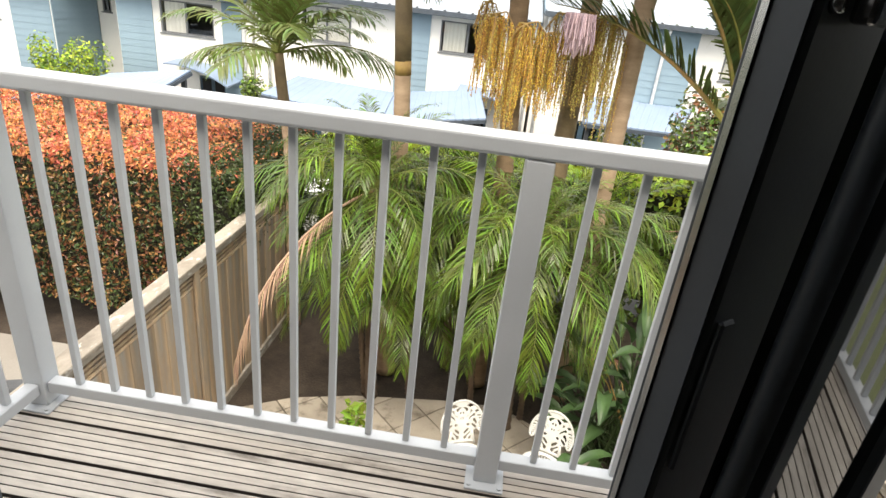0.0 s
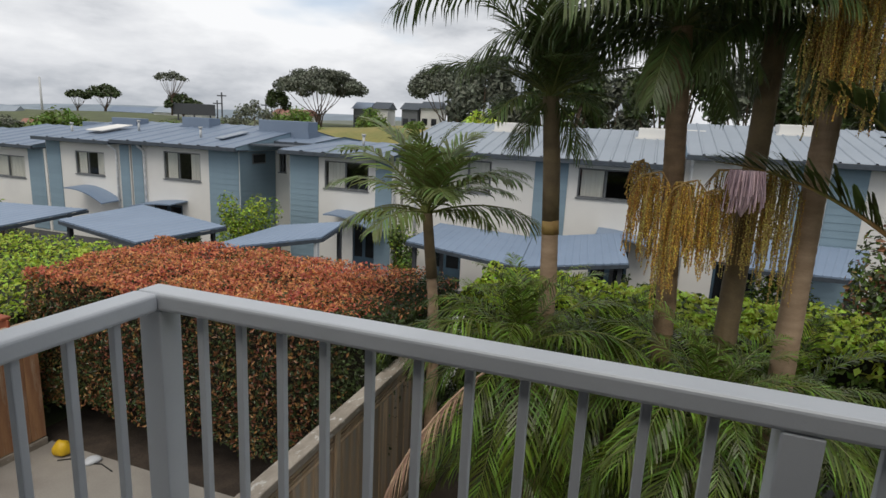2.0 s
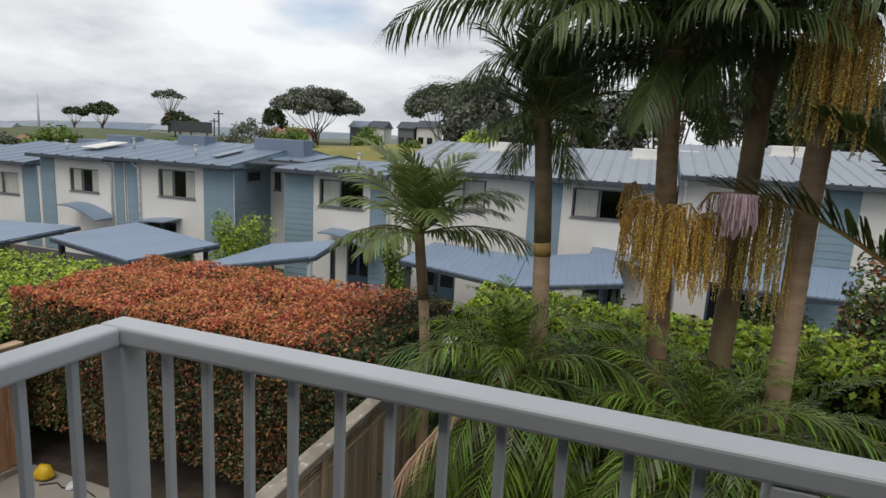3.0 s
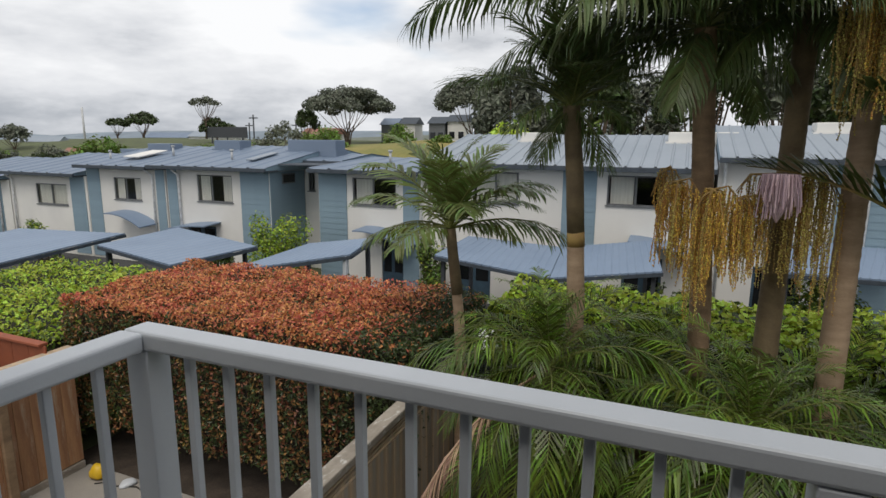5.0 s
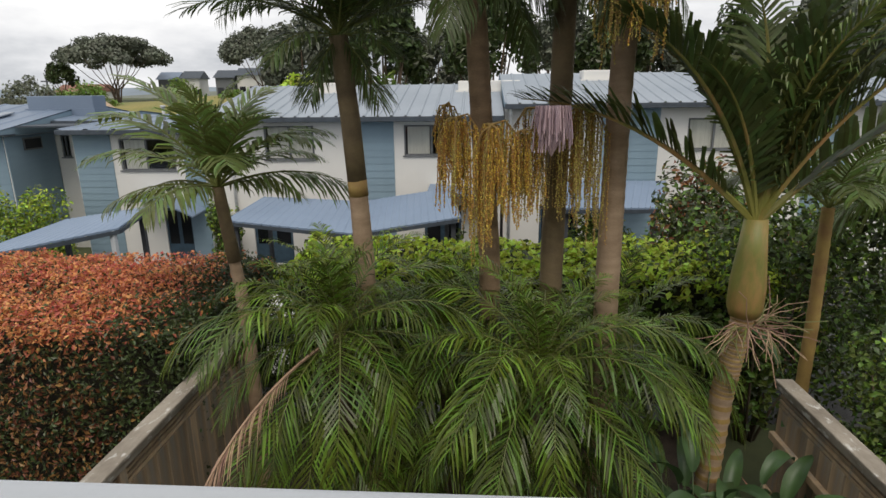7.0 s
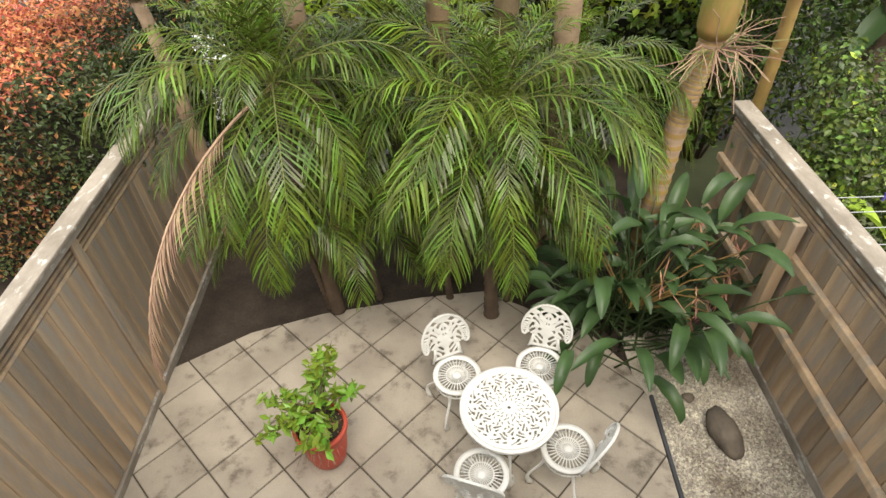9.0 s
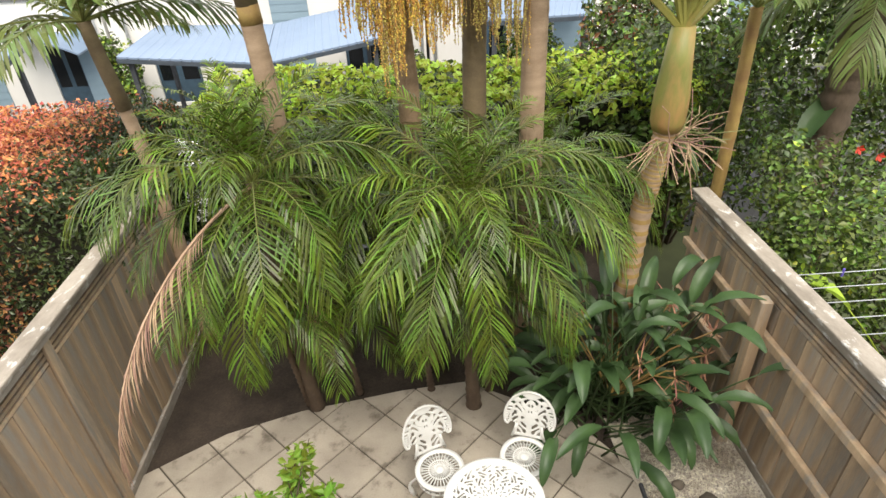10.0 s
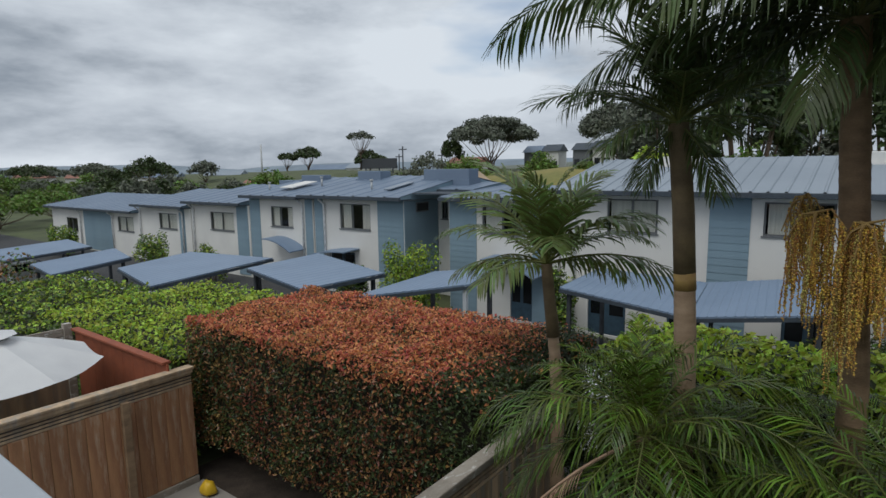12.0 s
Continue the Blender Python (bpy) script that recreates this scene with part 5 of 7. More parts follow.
# ---- carports ----
def carport(corners, posts, label):
    """A thin sloping metal roof over four corners, with its fascia and posts."""
    cx, cy = sum(c[0] for c in corners) / 4, sum(c[1] for c in corners) / 4
    t = thing("carport", (cx, cy, LOW), 0, label, "carport", "carports along the lane")
    P = [Vector((c[0] - cx, c[1] - cy, c[2] - LOW)) for c in corners]
    b = bmesh.new()
    N = 14
    cols = []
    for i in range(N + 1):
        for u, dz in ((i / N - 0.012, 0.0), (i / N, 0.012), (i / N + 0.012, 0.0)):
            if 0 <= u <= 1:
                cols.append((b.verts.new(P[0].lerp(P[1], u) + Vector((0, 0, dz))), b.verts.new(P[3].lerp(P[2], u) + Vector((0, 0, dz)))))
    for (a0, a1), (c0, c1) in zip(cols, cols[1:]):
        b.faces.new((a0, c0, c1, a1))
    r = bmesh.ops.extrude_face_region(b, geom=b.faces[:])
    bmesh.ops.translate(b, vec=(0, 0, -0.04), verts=[v for v in r["geom"] if isinstance(v, bmesh.types.BMVert)])
    bmesh.ops.recalc_face_normals(b, faces=b.faces[:])
    part("roof_sheet", b, M["canopy"], t, "blue-grey ribbed roof sheet")
    for k in range(4):
        p, q = P[k], P[(k + 1) % 4]
        b = bmesh.new()
        d = (q - p).normalized()
        nrm = d.cross(Vector((0, 0, 1))).normalized() * 0.03
        vs = [b.verts.new(v + Vector((0, 0, zz))) for v, zz in ((p - nrm, -0.13), (q - nrm, -0.13), (q - nrm, -0.045), (p - nrm, -0.045), (p + nrm, -0.13), (q + nrm, -0.13), (q + nrm, -0.045), (p + nrm, -0.045))]
        for f in ((0, 1, 2, 3), (5, 4, 7, 6), (4, 0, 3, 7), (1, 5, 6, 2), (3, 2, 6, 7), (4, 5, 1, 0)):
            b.faces.new([vs[i] for i in f])
        part("fascia", b, M["fascia"], t)
    for u, v in posts:
        p = P[0].lerp(P[1], u).lerp(P[3].lerp(P[2], u), v)
        part("post", boxed(p.x - 0.05, p.x + 0.05, p.y - 0.05, p.y + 0.05, 0, p.z - 0.05), M["white_metal"] if u > 0.5 > v and corners[0][0] < -6 else M["timber_dark"], t)
    return t


PP = [(0.06, 0.06), (0.94, 0.06), (0.94, 0.9), (0.06, 0.9)]
carport([(-14.75, 10.6, -1.72), (-10.3, 9.2, -1.64), (-10.3, 12.3, -1.70), (-15.2, 14.0, -1.70)], PP, "blue-grey metal carport roof on slim posts")
carport([(-8.7, 9.4, -1.68), (-6.5, 11.31, -1.44), (-6.36, 12.3, -1.16), (-9.05, 13.2, -1.66)], PP, "steeply tilted blue-grey carport roof")
carport([(-5.0, 13.2, -1.68), (-1.84, 13.2, -2.0), (-2.1, 16.2, -1.75), (-5.1, 16.2, -1.62)], PP, "blue-grey carport wing falling to the middle")
carport([(-1.82, 13.2, -2.0), (0.82, 13.2, -1.58), (0.44, 16.2, -1.35), (-2.08, 16.2, -1.74)], PP, "blue-grey carport wing rising from the middle")
carport([(3.2, 13.2, -1.36), (5.5, 13.2, -1.35), (6.55, 16.2, -1.16), (3.6, 16.2, -1.16)], PP, "blue-grey carport roof behind the palms")
carport([(-22.7, 7.08, -1.8), (-19.52, 6.66, -1.8), (-20.85, 9.73, -1.75), (-24.05, 10.57, -1.75)], PP, "blue-grey carport roof over parked cars")
carport([(-18.68, 8.32, -1.75), (-14.64, 7.41, -1.75), (-16.02, 12.53, -1.75), (-20.24, 11.78, -1.75)], PP, "wide blue-grey carport roof over parked cars")
carport([(-33, 8.5, -2.3), (-28.5, 7.9, -2.3), (-29.5, 11.8, -2.2), (-34, 12.4, -2.2)], PP, "blue-grey carport roof at the end of the lane")

# ---- cast furniture on the patio ----
CW = M["cast_white"]


def curve_tube(B, pts, r, sides=5, slot=0):
    vs, fs = tube_data(pts, r, sides)
    B.add(vs, fs, slot)


def ring(B, radius, z, r, n=40, sides=5, cx=0.0, cy=0.0):
    pts = [(cx + radius * math.cos(2 * math.pi * k / n), cy + radius * math.sin(2 * math.pi * k / n), z) for k in range(n + 1)]
    curve_tube(B, pts, r, sides)


def flat_ring(B, r0, r1, z0, z1, n=48):
    vs = []
    for k in range(n):
        c, s = math.cos(2 * math.pi * k / n), math.sin(2 * math.pi * k / n)
        vs += [(r0 * c, r0 * s, z0), (r1 * c, r1 * s, z0), (r1 * c, r1 * s, z1), (r0 * c, r0 * s, z1)]
    fs = []
    for k in range(n):
        a, b = 4 * k, 4 * ((k + 1) % n)
        for i in range(4):
            j = (i + 1) % 4
            fs.append((a + i, b + i, b + j, a + j))
    B.add([Vector(v) for v in vs], fs)


def cast_leg(top, foot, out, r=0.014):
    """Points of a cabriole leg from top to foot, bulging outwards."""
    t, f, o = Vector(top), Vector(foot), Vector(out)
    pts, rad = [], []
    for k in range(9):
        u = k / 8
        b = math.sin(math.pi * u) * 0.035 - math.sin(2 * math.pi * u) * 0.03
        pts.append(t.lerp(f, u) + o * b)
        rad.append(r * (1.35 - 0.75 * math.sin(math.pi * min(1, u * 1.1)) * 0.8 + (0.35 if k >= 7 else 0)))
    pts.append(f + o * 0.03 + Vector((0, 0, 0.004)))
    rad.append(r * 0.8)
    return pts, rad


def plate(B, nu, nv, at, kept, depth, closed=False):
    """A pierced cast plate: the cells of a grid that are kept, with thickness and edges."""
    top = [[Vector(at(i, j)) for j in range(nv + 1)] for i in range(nu + 1)]
    low = [[p + depth for p in row] for row in top]
    vs, fs, seen = [], [], {}

    def vid(i, j, under):
        key = (i % nu if closed else i, j, under)
        if key not in seen:
            seen[key] = len(vs)
            vs.append((low if under else top)[key[0]][j])
        return seen[key]
    solid = {(i, j) for i in range(nu) for j in range(nv) if kept(i, j)}
    for i, j in sorted(solid):
        fs.append((vid(i, j, 0), vid(i, j + 1, 0), vid(i + 1, j + 1, 0), vid(i + 1, j, 0))[::-1])
        fs.append((vid(i, j, 1), vid(i, j + 1, 1), vid(i + 1, j + 1, 1), vid(i + 1, j, 1)))
        for di, dj, a, b in ((-1, 0, (i, j), (i, j + 1)), (1, 0, (i + 1, j + 1), (i + 1, j)), (0, -1, (i + 1, j), (i, j)), (0, 1, (i, j + 1), (i + 1, j + 1))):
            near = ((i + di) % nu if closed else i + di, j + dj)
            if near not in solid:
                fs.append((vid(*a, 0), vid(*b, 0), vid(*b, 1), vid(*a, 1)))
    B.add(vs, fs)


table = thing("garden_table", (1.717, 2.17, PATIO), 0, "round white cast-metal garden table with pierced top", "table")
B = Build()
TAU = 2 * math.pi


def top_kept(i, j):
    """True where the cast top is solid; scrolled piercings run in waves round the middle."""
    a, r = (i + 0.5) / 288, 0.012 + (j + 0.5) / 44 * 0.318
    if not 0.056 < r < 0.284:
        return True
    t = TAU * a
    return math.sin(24 * t + 2.2 * math.sin(70 * r)) * math.sin(100 * r + 1.3 * math.sin(12 * t)) < 0.30


plate(B, 288, 44, lambda i, j: (0.012 + j / 44 * 0.318) * Vector((math.cos(TAU * i / 288), math.sin(TAU * i / 288), 0)) + Vector((0, 0, 0.668)), top_kept, Vector((0, 0, -0.012)), True)
flat_ring(B, 0.318, 0.346, 0.642, 0.672)
put("tabletop", B.mesh("tabletop", [CW], True), table)
for k in range(3):
    a = 2 * math.pi * k / 3 + 0.5
    c, s = math.cos(a), math.sin(a)
    p, r = cast_leg((0.12 * c, 0.12 * s, 0.64), (0.25 * c, 0.25 * s, 0.012), (c, s, 0), 0.017)
    tube("leg", p, r, CW, table, 8)
B = Build()
ring(B, 0.13, 0.30, 0.009); ring(B, 0.125, 0.62, 0.012)
put("stretcher", B.mesh("stretcher", [CW], True), table)


def garden_chair_mesh():
    seat = Build()
    flat_ring(seat, 0.150, 0.190, 0.405, 0.425, 40)
    flat_ring(seat, 0.0, 0.035, 0.41, 0.424, 20)
    ring(seat, 0.085, 0.417, 0.005, 32)
    for k in range(32):
        a = 2 * math.pi * k / 32
        curve_tube(seat, [(0.033 * math.cos(a), 0.033 * math.sin(a), 0.416), (0.152 * math.cos(a), 0.152 * math.sin(a), 0.416)], 0.0045, 4)
    apron = Build()
    for k in range(28):
        a = 2 * math.pi * k / 28
        x, y = 0.172 * math.cos(a), 0.172 * math.sin(a)
        curve_tube(apron, [(x, y, 0.405), (x * 1.03, y * 1.03, 0.375), (x * 0.98, y * 0.98, 0.345)], 0.006, 4)
    ring(apron, 0.172, 0.347, 0.007, 36)
    # back: a rounded fan with scrolled lower ends, standing at +y
    back = Build()

    def bp(u, v):
        w = u
        return Vector((w, 0.155 + 0.10 * (max(v, 0.0) ** 1.3) + 0.02 - 0.35 * w * w, 0.44 + 0.40 * v))
    NU, NV = 60, 60

    def half_width(v):
        if v < 0.30:
            return 0.125 - 0.10 * v
        if v < 0.36:
            return 0.095 + 0.10 * ((v - 0.30) / 0.06) ** 0.5
        return 0.205 * math.sqrt(max(0.0, 1 - ((v - 0.46) / 0.54) ** 2))

    def back_kept(i, j):
        x, v = abs((i + 0.5) / NU - 0.5) * 0.42, (j + 0.5) / NV
        w = half_width(v)
        if x > w:
            return False
        if v > 0.3:
            e = math.sqrt((x / 0.205) ** 2 + ((v - 0.46) / 0.54) ** 2)
            if e > 0.91 or 0.70 < e < 0.76:
                return True
            if e >= 0.76:
                return math.sin(46 * math.atan2(v - 0.46, x) / 2 + 9 * e) < 0.25
        elif x > w - 0.02 or v < 0.06:
            return True
        return x < 0.008 or math.sin(75 * x + 2.2 * math.sin(15 * v)) * math.sin(24 * v + 1.8 * math.sin(45 * x)) < 0.30
    plate(back, NU, NV, lambda i, j: bp((i / NU - 0.5) * 0.42, j / NV), back_kept, Vector((0, 0.010, -0.002)))
    curve_tube(back, [bp(0.198 * math.cos(radians(q)), 0.46 + 0.525 * math.sin(radians(q))) for q in range(-14, 195, 8)], 0.010, 6)
    for s in (-1, 1):
        curve_tube(back, [bp(s * 0.192, 0.36), bp(s * 0.185, 0.30), bp(s * 0.168, 0.28), bp(s * 0.155, 0.31), bp(s * 0.163, 0.34)], [0.012, 0.012, 0.011, 0.010, 0.009], 6)
        curve_tube(back, [bp(s * 0.10, 0.30), bp(s * 0.108, 0.15), bp(s * 0.13, -0.04)], 0.011, 6)
    return seat.mesh("seat", [CW], True), apron.mesh("apron", [CW], True), back.mesh("backrest", [CW], True)


seat_me, apron_me, back_me = garden_chair_mesh()


def garden_chair(x, y, rz):
    t = thing("garden_chair", (x, y, PATIO), rz, "white cast-metal garden chair with pierced scrollwork back", "chair", "chairs round the garden table")
    put("seat", seat_me, t); put("apron", apron_me, t); put("backrest", back_me, t)
    for sx, sy in ((-1, -1), (1, -1), (-1, 1), (1, 1)):
        p, r = cast_leg((0.11 * sx, 0.11 * sy, 0.36), (0.17 * sx, 0.17 * sy, 0.01), (0.7 * sx, 0.7 * sy, 0), 0.013)
        tube("leg", p, r, CW, t, 8)
    return t


garden_chair(1.37, 2.64, 22)
garden_chair(2.03, 2.69, -20)
garden_chair(1.50, 1.82, 160)
garden_chair(2.12, 1.98, 232)

# ---- potted citrus ----
pot = thing("plant_pot", (0.35, 2.22, PATIO), 0, "tall red glazed plant pot on small black feet", "plant pot")
B = Build()
prof = [(0.118, 0.03), (0.135, 0.05), (0.160, 0.18), (0.176, 0.34), (0.187, 0.43), (0.200, 0.435), (0.200, 0.475), (0.176, 0.475), (0.170, 0.42)]
n = 36
vs, fs = [], []
for r, z in prof:
    vs += [Vector((r * math.cos(2 * math.pi * k / n), r * math.sin(2 * math.pi * k / n), z)) for k in range(n)]
for i in range(len(prof) - 1):
    for k in range(n):
        k2 = (k + 1) % n
        fs.append((i * n + k, i * n + k2, (i + 1) * n + k2, (i + 1) * n + k))
fs.append(tuple(range(n))[::-1])
put("body", mesh_from("body", vs, fs, M["terracotta"], smooth=True), pot)
for a in (20, 140, 260):
    part("foot", boxed(-0.022, 0.022, -0.018, 0.018, 0.0, 0.031, 0.004), M["black_plastic"], pot, "black plastic foot", False, pose(0.088 * math.cos(radians(a)), 0.088 * math.sin(radians(a)), 0, 0, 0, a))
b = bmesh.new()
bmesh.ops.create_circle(b, cap_ends=True, segments=24, radius=0.172)
part("soil", b, M["soil"], pot, "", False, pose(0, 0, 0.44))
tree = thing("citrus_tree", (0.35, 2.22, PATIO + 0.44), 0, "small citrus tree with bright green leaves in the pot", "tree")
rs = np.random.RandomState(21)
B = Build()
tips, tn = [], []
curve_tube(B, [(0, 0, -0.02), (0.02, 0, 0.12), (0.05, 0.01, 0.25)], [0.013, 0.012, 0.010], 6)
for k in range(17):
    a = rs.uniform(0, 2 * math.pi)
    base = Vector((0.03, 0.005, rs.uniform(0.12, 0.26)))
    out = Vector((math.cos(a), math.sin(a), 0))
    L = rs.uniform(0.24, 0.48)
    if k == 0:
        out, L = Vector((0.1, 0.2, 0)), 0.12
    end = base + out * L + Vector((0, 0, rs.uniform(0.02, 0.26) if k else 0.55))
    mid = base.lerp(end, 0.5) + Vector((0, 0, 0.04))
    curve_tube(B, [base, mid, end], [0.007, 0.005, 0.002], 5)
    for u in np.linspace(0.3, 1.0, 15):
        p = base.lerp(mid, u * 2) if u < 0.5 else mid.lerp(end, u * 2 - 1)
        for _ in range(2):
            tips.append(tuple(p + Vector(rs.normal(0, 0.028, 3)))); tn.append((out.x * 0.3, out.y * 0.3 - 0.3, 0.9))
put("branch_frame", B.mesh("branch_frame", [M["bark"]], True), tree)
put("foliage", leaves_mesh("foliage", tips, tn, 0.08, [M["leaf_citrus"]], None, 0.5, 22, 0.6), tree)
weeds = thing("pot_plant", (0.35, 2.22, PATIO + 0.45), 0, "straggly small plant with dry tendrils spilling over the pot", "plant")
pts = [(rs.normal(0, 0.07), rs.normal(0, 0.07), rs.uniform(0, 0.07)) for _ in range(260)]
put("foliage", leaves_mesh("foliage", pts, [(0, 0, 1)] * 260, 0.028, [M["hedge_green"], M["flower_dry"]], rs.randint(0, 2, 260), 0.5, 23, 0.9), weeds)
B = Build()
for k in range(46):
    a = rs.uniform(2.6, 5.6)
    p = Vector((0.10 * math.cos(a), 0.10 * math.sin(a), 0.02))
    pts = [p]
    for i in range(5):
        p = p + Vector((0.025 * math.cos(a) + rs.normal(0, 0.012), 0.025 * math.sin(a) + rs.normal(0, 0.012), 0.02 if i == 0 else -0.055))
        pts.append(p)
    curve_tube(B, pts, 0.0018, 3)
put("tendril_tangle", B.mesh("tendril_tangle", [M["frond_dry"]]), weeds)


# ---- strelitzia ----
def paddle_leaf(B, base, az, lean, stalk, L, W, rs, droop=0.6, slot=0):
    """A stalk and a broad folded blade."""
    d = Vector((math.cos(az), math.sin(az), 0))
    pts = [Vector(base)]
    n = 6
    for i in range(n):
        u = (i + 0.5) / n
        a = lean + 0.25 * u
        pts.append(pts[-1] + (d * math.sin(a) + Vector((0, 0, math.cos(a)))) * (stalk / n))
    curve_tube(B, pts, [0.011 * (1 - 0.5 * i / n) for i in range(n + 1)], 5, slot)
    side = Vector((-d.y, d.x, 0))
    p = pts[-1]
    a = lean + 0.3
    rows = []
    m = 8
    for i in range(m + 1):
        u = i / m
        w = W * (math.sin(math.pi * min(1, u * 0.93 + 0.05)) ** 0.75) * (1 - 0.25 * u)
        t = d * math.sin(a) + Vector((0, 0, math.cos(a)))
        up = side.cross(t).normalized()
        if up.z < 0:
            up = -up
        wave = rs.normal(0, 0.006)
        rows.append((p - side * w * 0.5 + up * (0.28 * w + wave), p - side * w * 0.25 + up * 0.10 * w, p.copy(), p + side * w * 0.25 + up * 0.10 * w, p + side * w * 0.5 + up * (0.28 * w - wave)))
        p = p + t * (L / m)
        a += droop / m
    vs = [v for r in rows for v in r]
    fs = []
    for i in range(m):
        for j in range(4):
            fs.append((i * 5 + j, i * 5 + j + 1, (i + 1) * 5 + j + 1, (i + 1) * 5 + j))
    B.add(vs, fs, slot)


strel = thing("strelitzia", (2.98, 3.42, PATIO), 0, "bird-of-paradise clump with broad dark leaves and spent flowers", "plant")
rs = np.random.RandomState(31)
for k in range(135):
    B = Build()
    az = rs.uniform(0, 2 * math.pi)
    lean = rs.uniform(0.08, 1.0)
    paddle_leaf(B, (rs.normal(0, 0.22), rs.normal(0, 0.16), 0.0), az, lean, rs.uniform(0.55, 1.3) * (1.2 - 0.4 * lean), rs.uniform(0.36, 0.52), rs.uniform(0.11, 0.155), rs, rs.uniform(0.6, 2.4))
    put("leaf", B.mesh("leaf", [M["leaf_strel"]], True), strel)
for k in range(14):
    a = rs.uniform(0, 2 * math.pi)
    e = Vector((0.62 * math.cos(a), 0.55 * math.sin(a) - 0.1, rs.uniform(0.7, 1.3)))
    B = Build()
    curve_tube(B, [(0, 0, 0.2), e * 0.6 + Vector((0, 0, 0.2)), e], [0.008, 0.007, 0.006], 5, 1)
    for j in range(16):
        q = e + Vector(rs.normal(0, 0.075, 3)) + Vector((0, 0, rs.uniform(-0.05, 0.05)))
        vs = [e, e.lerp(q, 0.6) + Vector((0.006, 0, 0)), q, e.lerp(q, 0.6) - Vector((0.006, 0, 0))]
        B.add(vs, [(0, 1, 2), (0, 2, 3)], 0)
    put("spent_flower", B.mesh("spent_flower", [M["flower_dry"], M["ring_yellow"]]), strel, None, "withered brown flower head")

# seed branches under the nikau crownshaft
t = thing("seed_branch", (3.27, 3.87, -0.42), 0, "tangled dry seed branches under the crownshaft", "palm flower")
rs = np.random.RandomState(33)
B = Build()
for k in range(60):
    a = rs.uniform(-2.6, 0.9)
    p = Vector((0.09 * math.cos(a), 0.09 * math.sin(a), 0))
    pts = [p]
    d = Vector((math.cos(a), math.sin(a), rs.uniform(-0.5, 0.5)))
    for i in range(5):
        d = d + Vector(rs.normal(0, 0.35, 3)) + Vector((0, 0, -0.16))
        p = p + d.normalized() * rs.uniform(0.05, 0.11)
        pts.append(p)
    curve_tube(B, pts, [0.006, 0.005, 0.004, 0.004, 0.003, 0.003], 4, 0 if k % 3 else 1)
tagged(put("twig_tangle", B.mesh("twig_tangle", [M["frond_dry"], M["rachis"]]), t), kind="stuff")


# ---- shrubs and plants beyond the fences ----
def shrub(name, x, y, z0, rx, ry, hgt, label, mats, n, size, seed, slots_p=None, aspect=0.5, gap=0.55, category="shrub"):
    t = thing(name, (x, y, z0), 0, label, category)
    rs = np.random.RandomState(seed)
    P, N = [], []
    centres = [Vector((rs.uniform(-0.75, 0.75) * rx, rs.uniform(-0.75, 0.75) * ry, rs.uniform(0.25, 0.88) * hgt)) for _ in range(26)]
    for c in centres:
        k = n // 26
        v = rs.normal(0, 1, (k, 3)); v /= np.linalg.norm(v, axis=1)[:, None]
        q = (0.35 + 0.65 * rs.rand(k) ** 0.5)[:, None]
        s = np.array([rx, ry, hgt * 0.6]) * 0.34
        P.append(np.array(c) + v * q * s); N.append(v + np.array([0, 0, 0.5]))
    P, N = np.concatenate(P), np.concatenate(N)
    P[:, 2] = np.maximum(P[:, 2], 0.02)
    slots = rs.choice(len(mats), len(P), p=slots_p) if slots_p else None
    B = Build()
    for c in centres[::2]:
        curve_tube(B, [(c.x * 0.15, c.y * 0.15, -0.05), (c.x * 0.5, c.y * 0.5, c.z * 0.5), c], [0.02, 0.014, 0.006], 5)
    put("branch_frame", B.mesh("branch_frame", [M["bark"]], True), t)
    put("foliage", leaves_mesh("foliage", P, N, size, mats, slots, aspect, seed, 0.7), t)
    return t


GR = [M["hedge_green"], M["hedge_dark"], M["hedge_lime"]]
shrub("hibiscus", 4.85, 4.0, PATIO, 0.75, 0.7, 2.3, "hibiscus bush with dark green leaves and a few red flowers", GR, 8200, 0.062, 41, (0.5, 0.48, 0.02), 0.65)
for fx, fy, fz in ((4.62, 3.6, -0.50), (4.82, 3.62, -0.58), (5.1, 3.5, -0.42)):
    t = thing("flower", (fx, fy, fz), 0, "open red hibiscus flower on the bush", "flower", "hibiscus flowers")
    B = Build()
    for k in range(5):
        a = 2 * math.pi * k / 5
        B.add([Vector((0, 0, 0)), Vector((0.03 * math.cos(a - 0.5), -0.012, 0.03 * math.sin(a - 0.5))), Vector((0.04 * math.cos(a), -0.02, 0.04 * math.sin(a))), Vector((0.03 * math.cos(a + 0.5), -0.012, 0.03 * math.sin(a + 0.5)))], [(0, 1, 2, 3)])
    put("petals", B.mesh("petals", [M["flower_red"]]), t)
shrub("shrub", 5.9, 3.2, PATIO, 0.9, 1.0, 1.7, "dense dark green shrub by the clothes line", GR, 6500, 0.06, 42, (0.5, 0.48, 0.02), 0.6)
shrub("shrub", 4.6, 6.2, PATIO, 1.0, 0.8, 3.2, "dark mixed shrub beyond the fence", GR, 4000, 0.09, 43, (0.4, 0.58, 0.02), 0.6)
shrub("shrub", 6.9, 6.2, PATIO, 1.6, 1.0, 3.8, "dark mixed shrub beyond the fence", GR, 5000, 0.10, 44, (0.4, 0.58, 0.02), 0.6)
shrub("shrub", 5.6, 9.5, LOW, 1.5, 1.2, 4.3, "loose grey-green and reddish bush behind the hedge", [M["hedge_dark"], M["hedge_brown"], M["hedge_green"]], 16000, 0.13, 45, (0.5, 0.25, 0.25), 0.5)
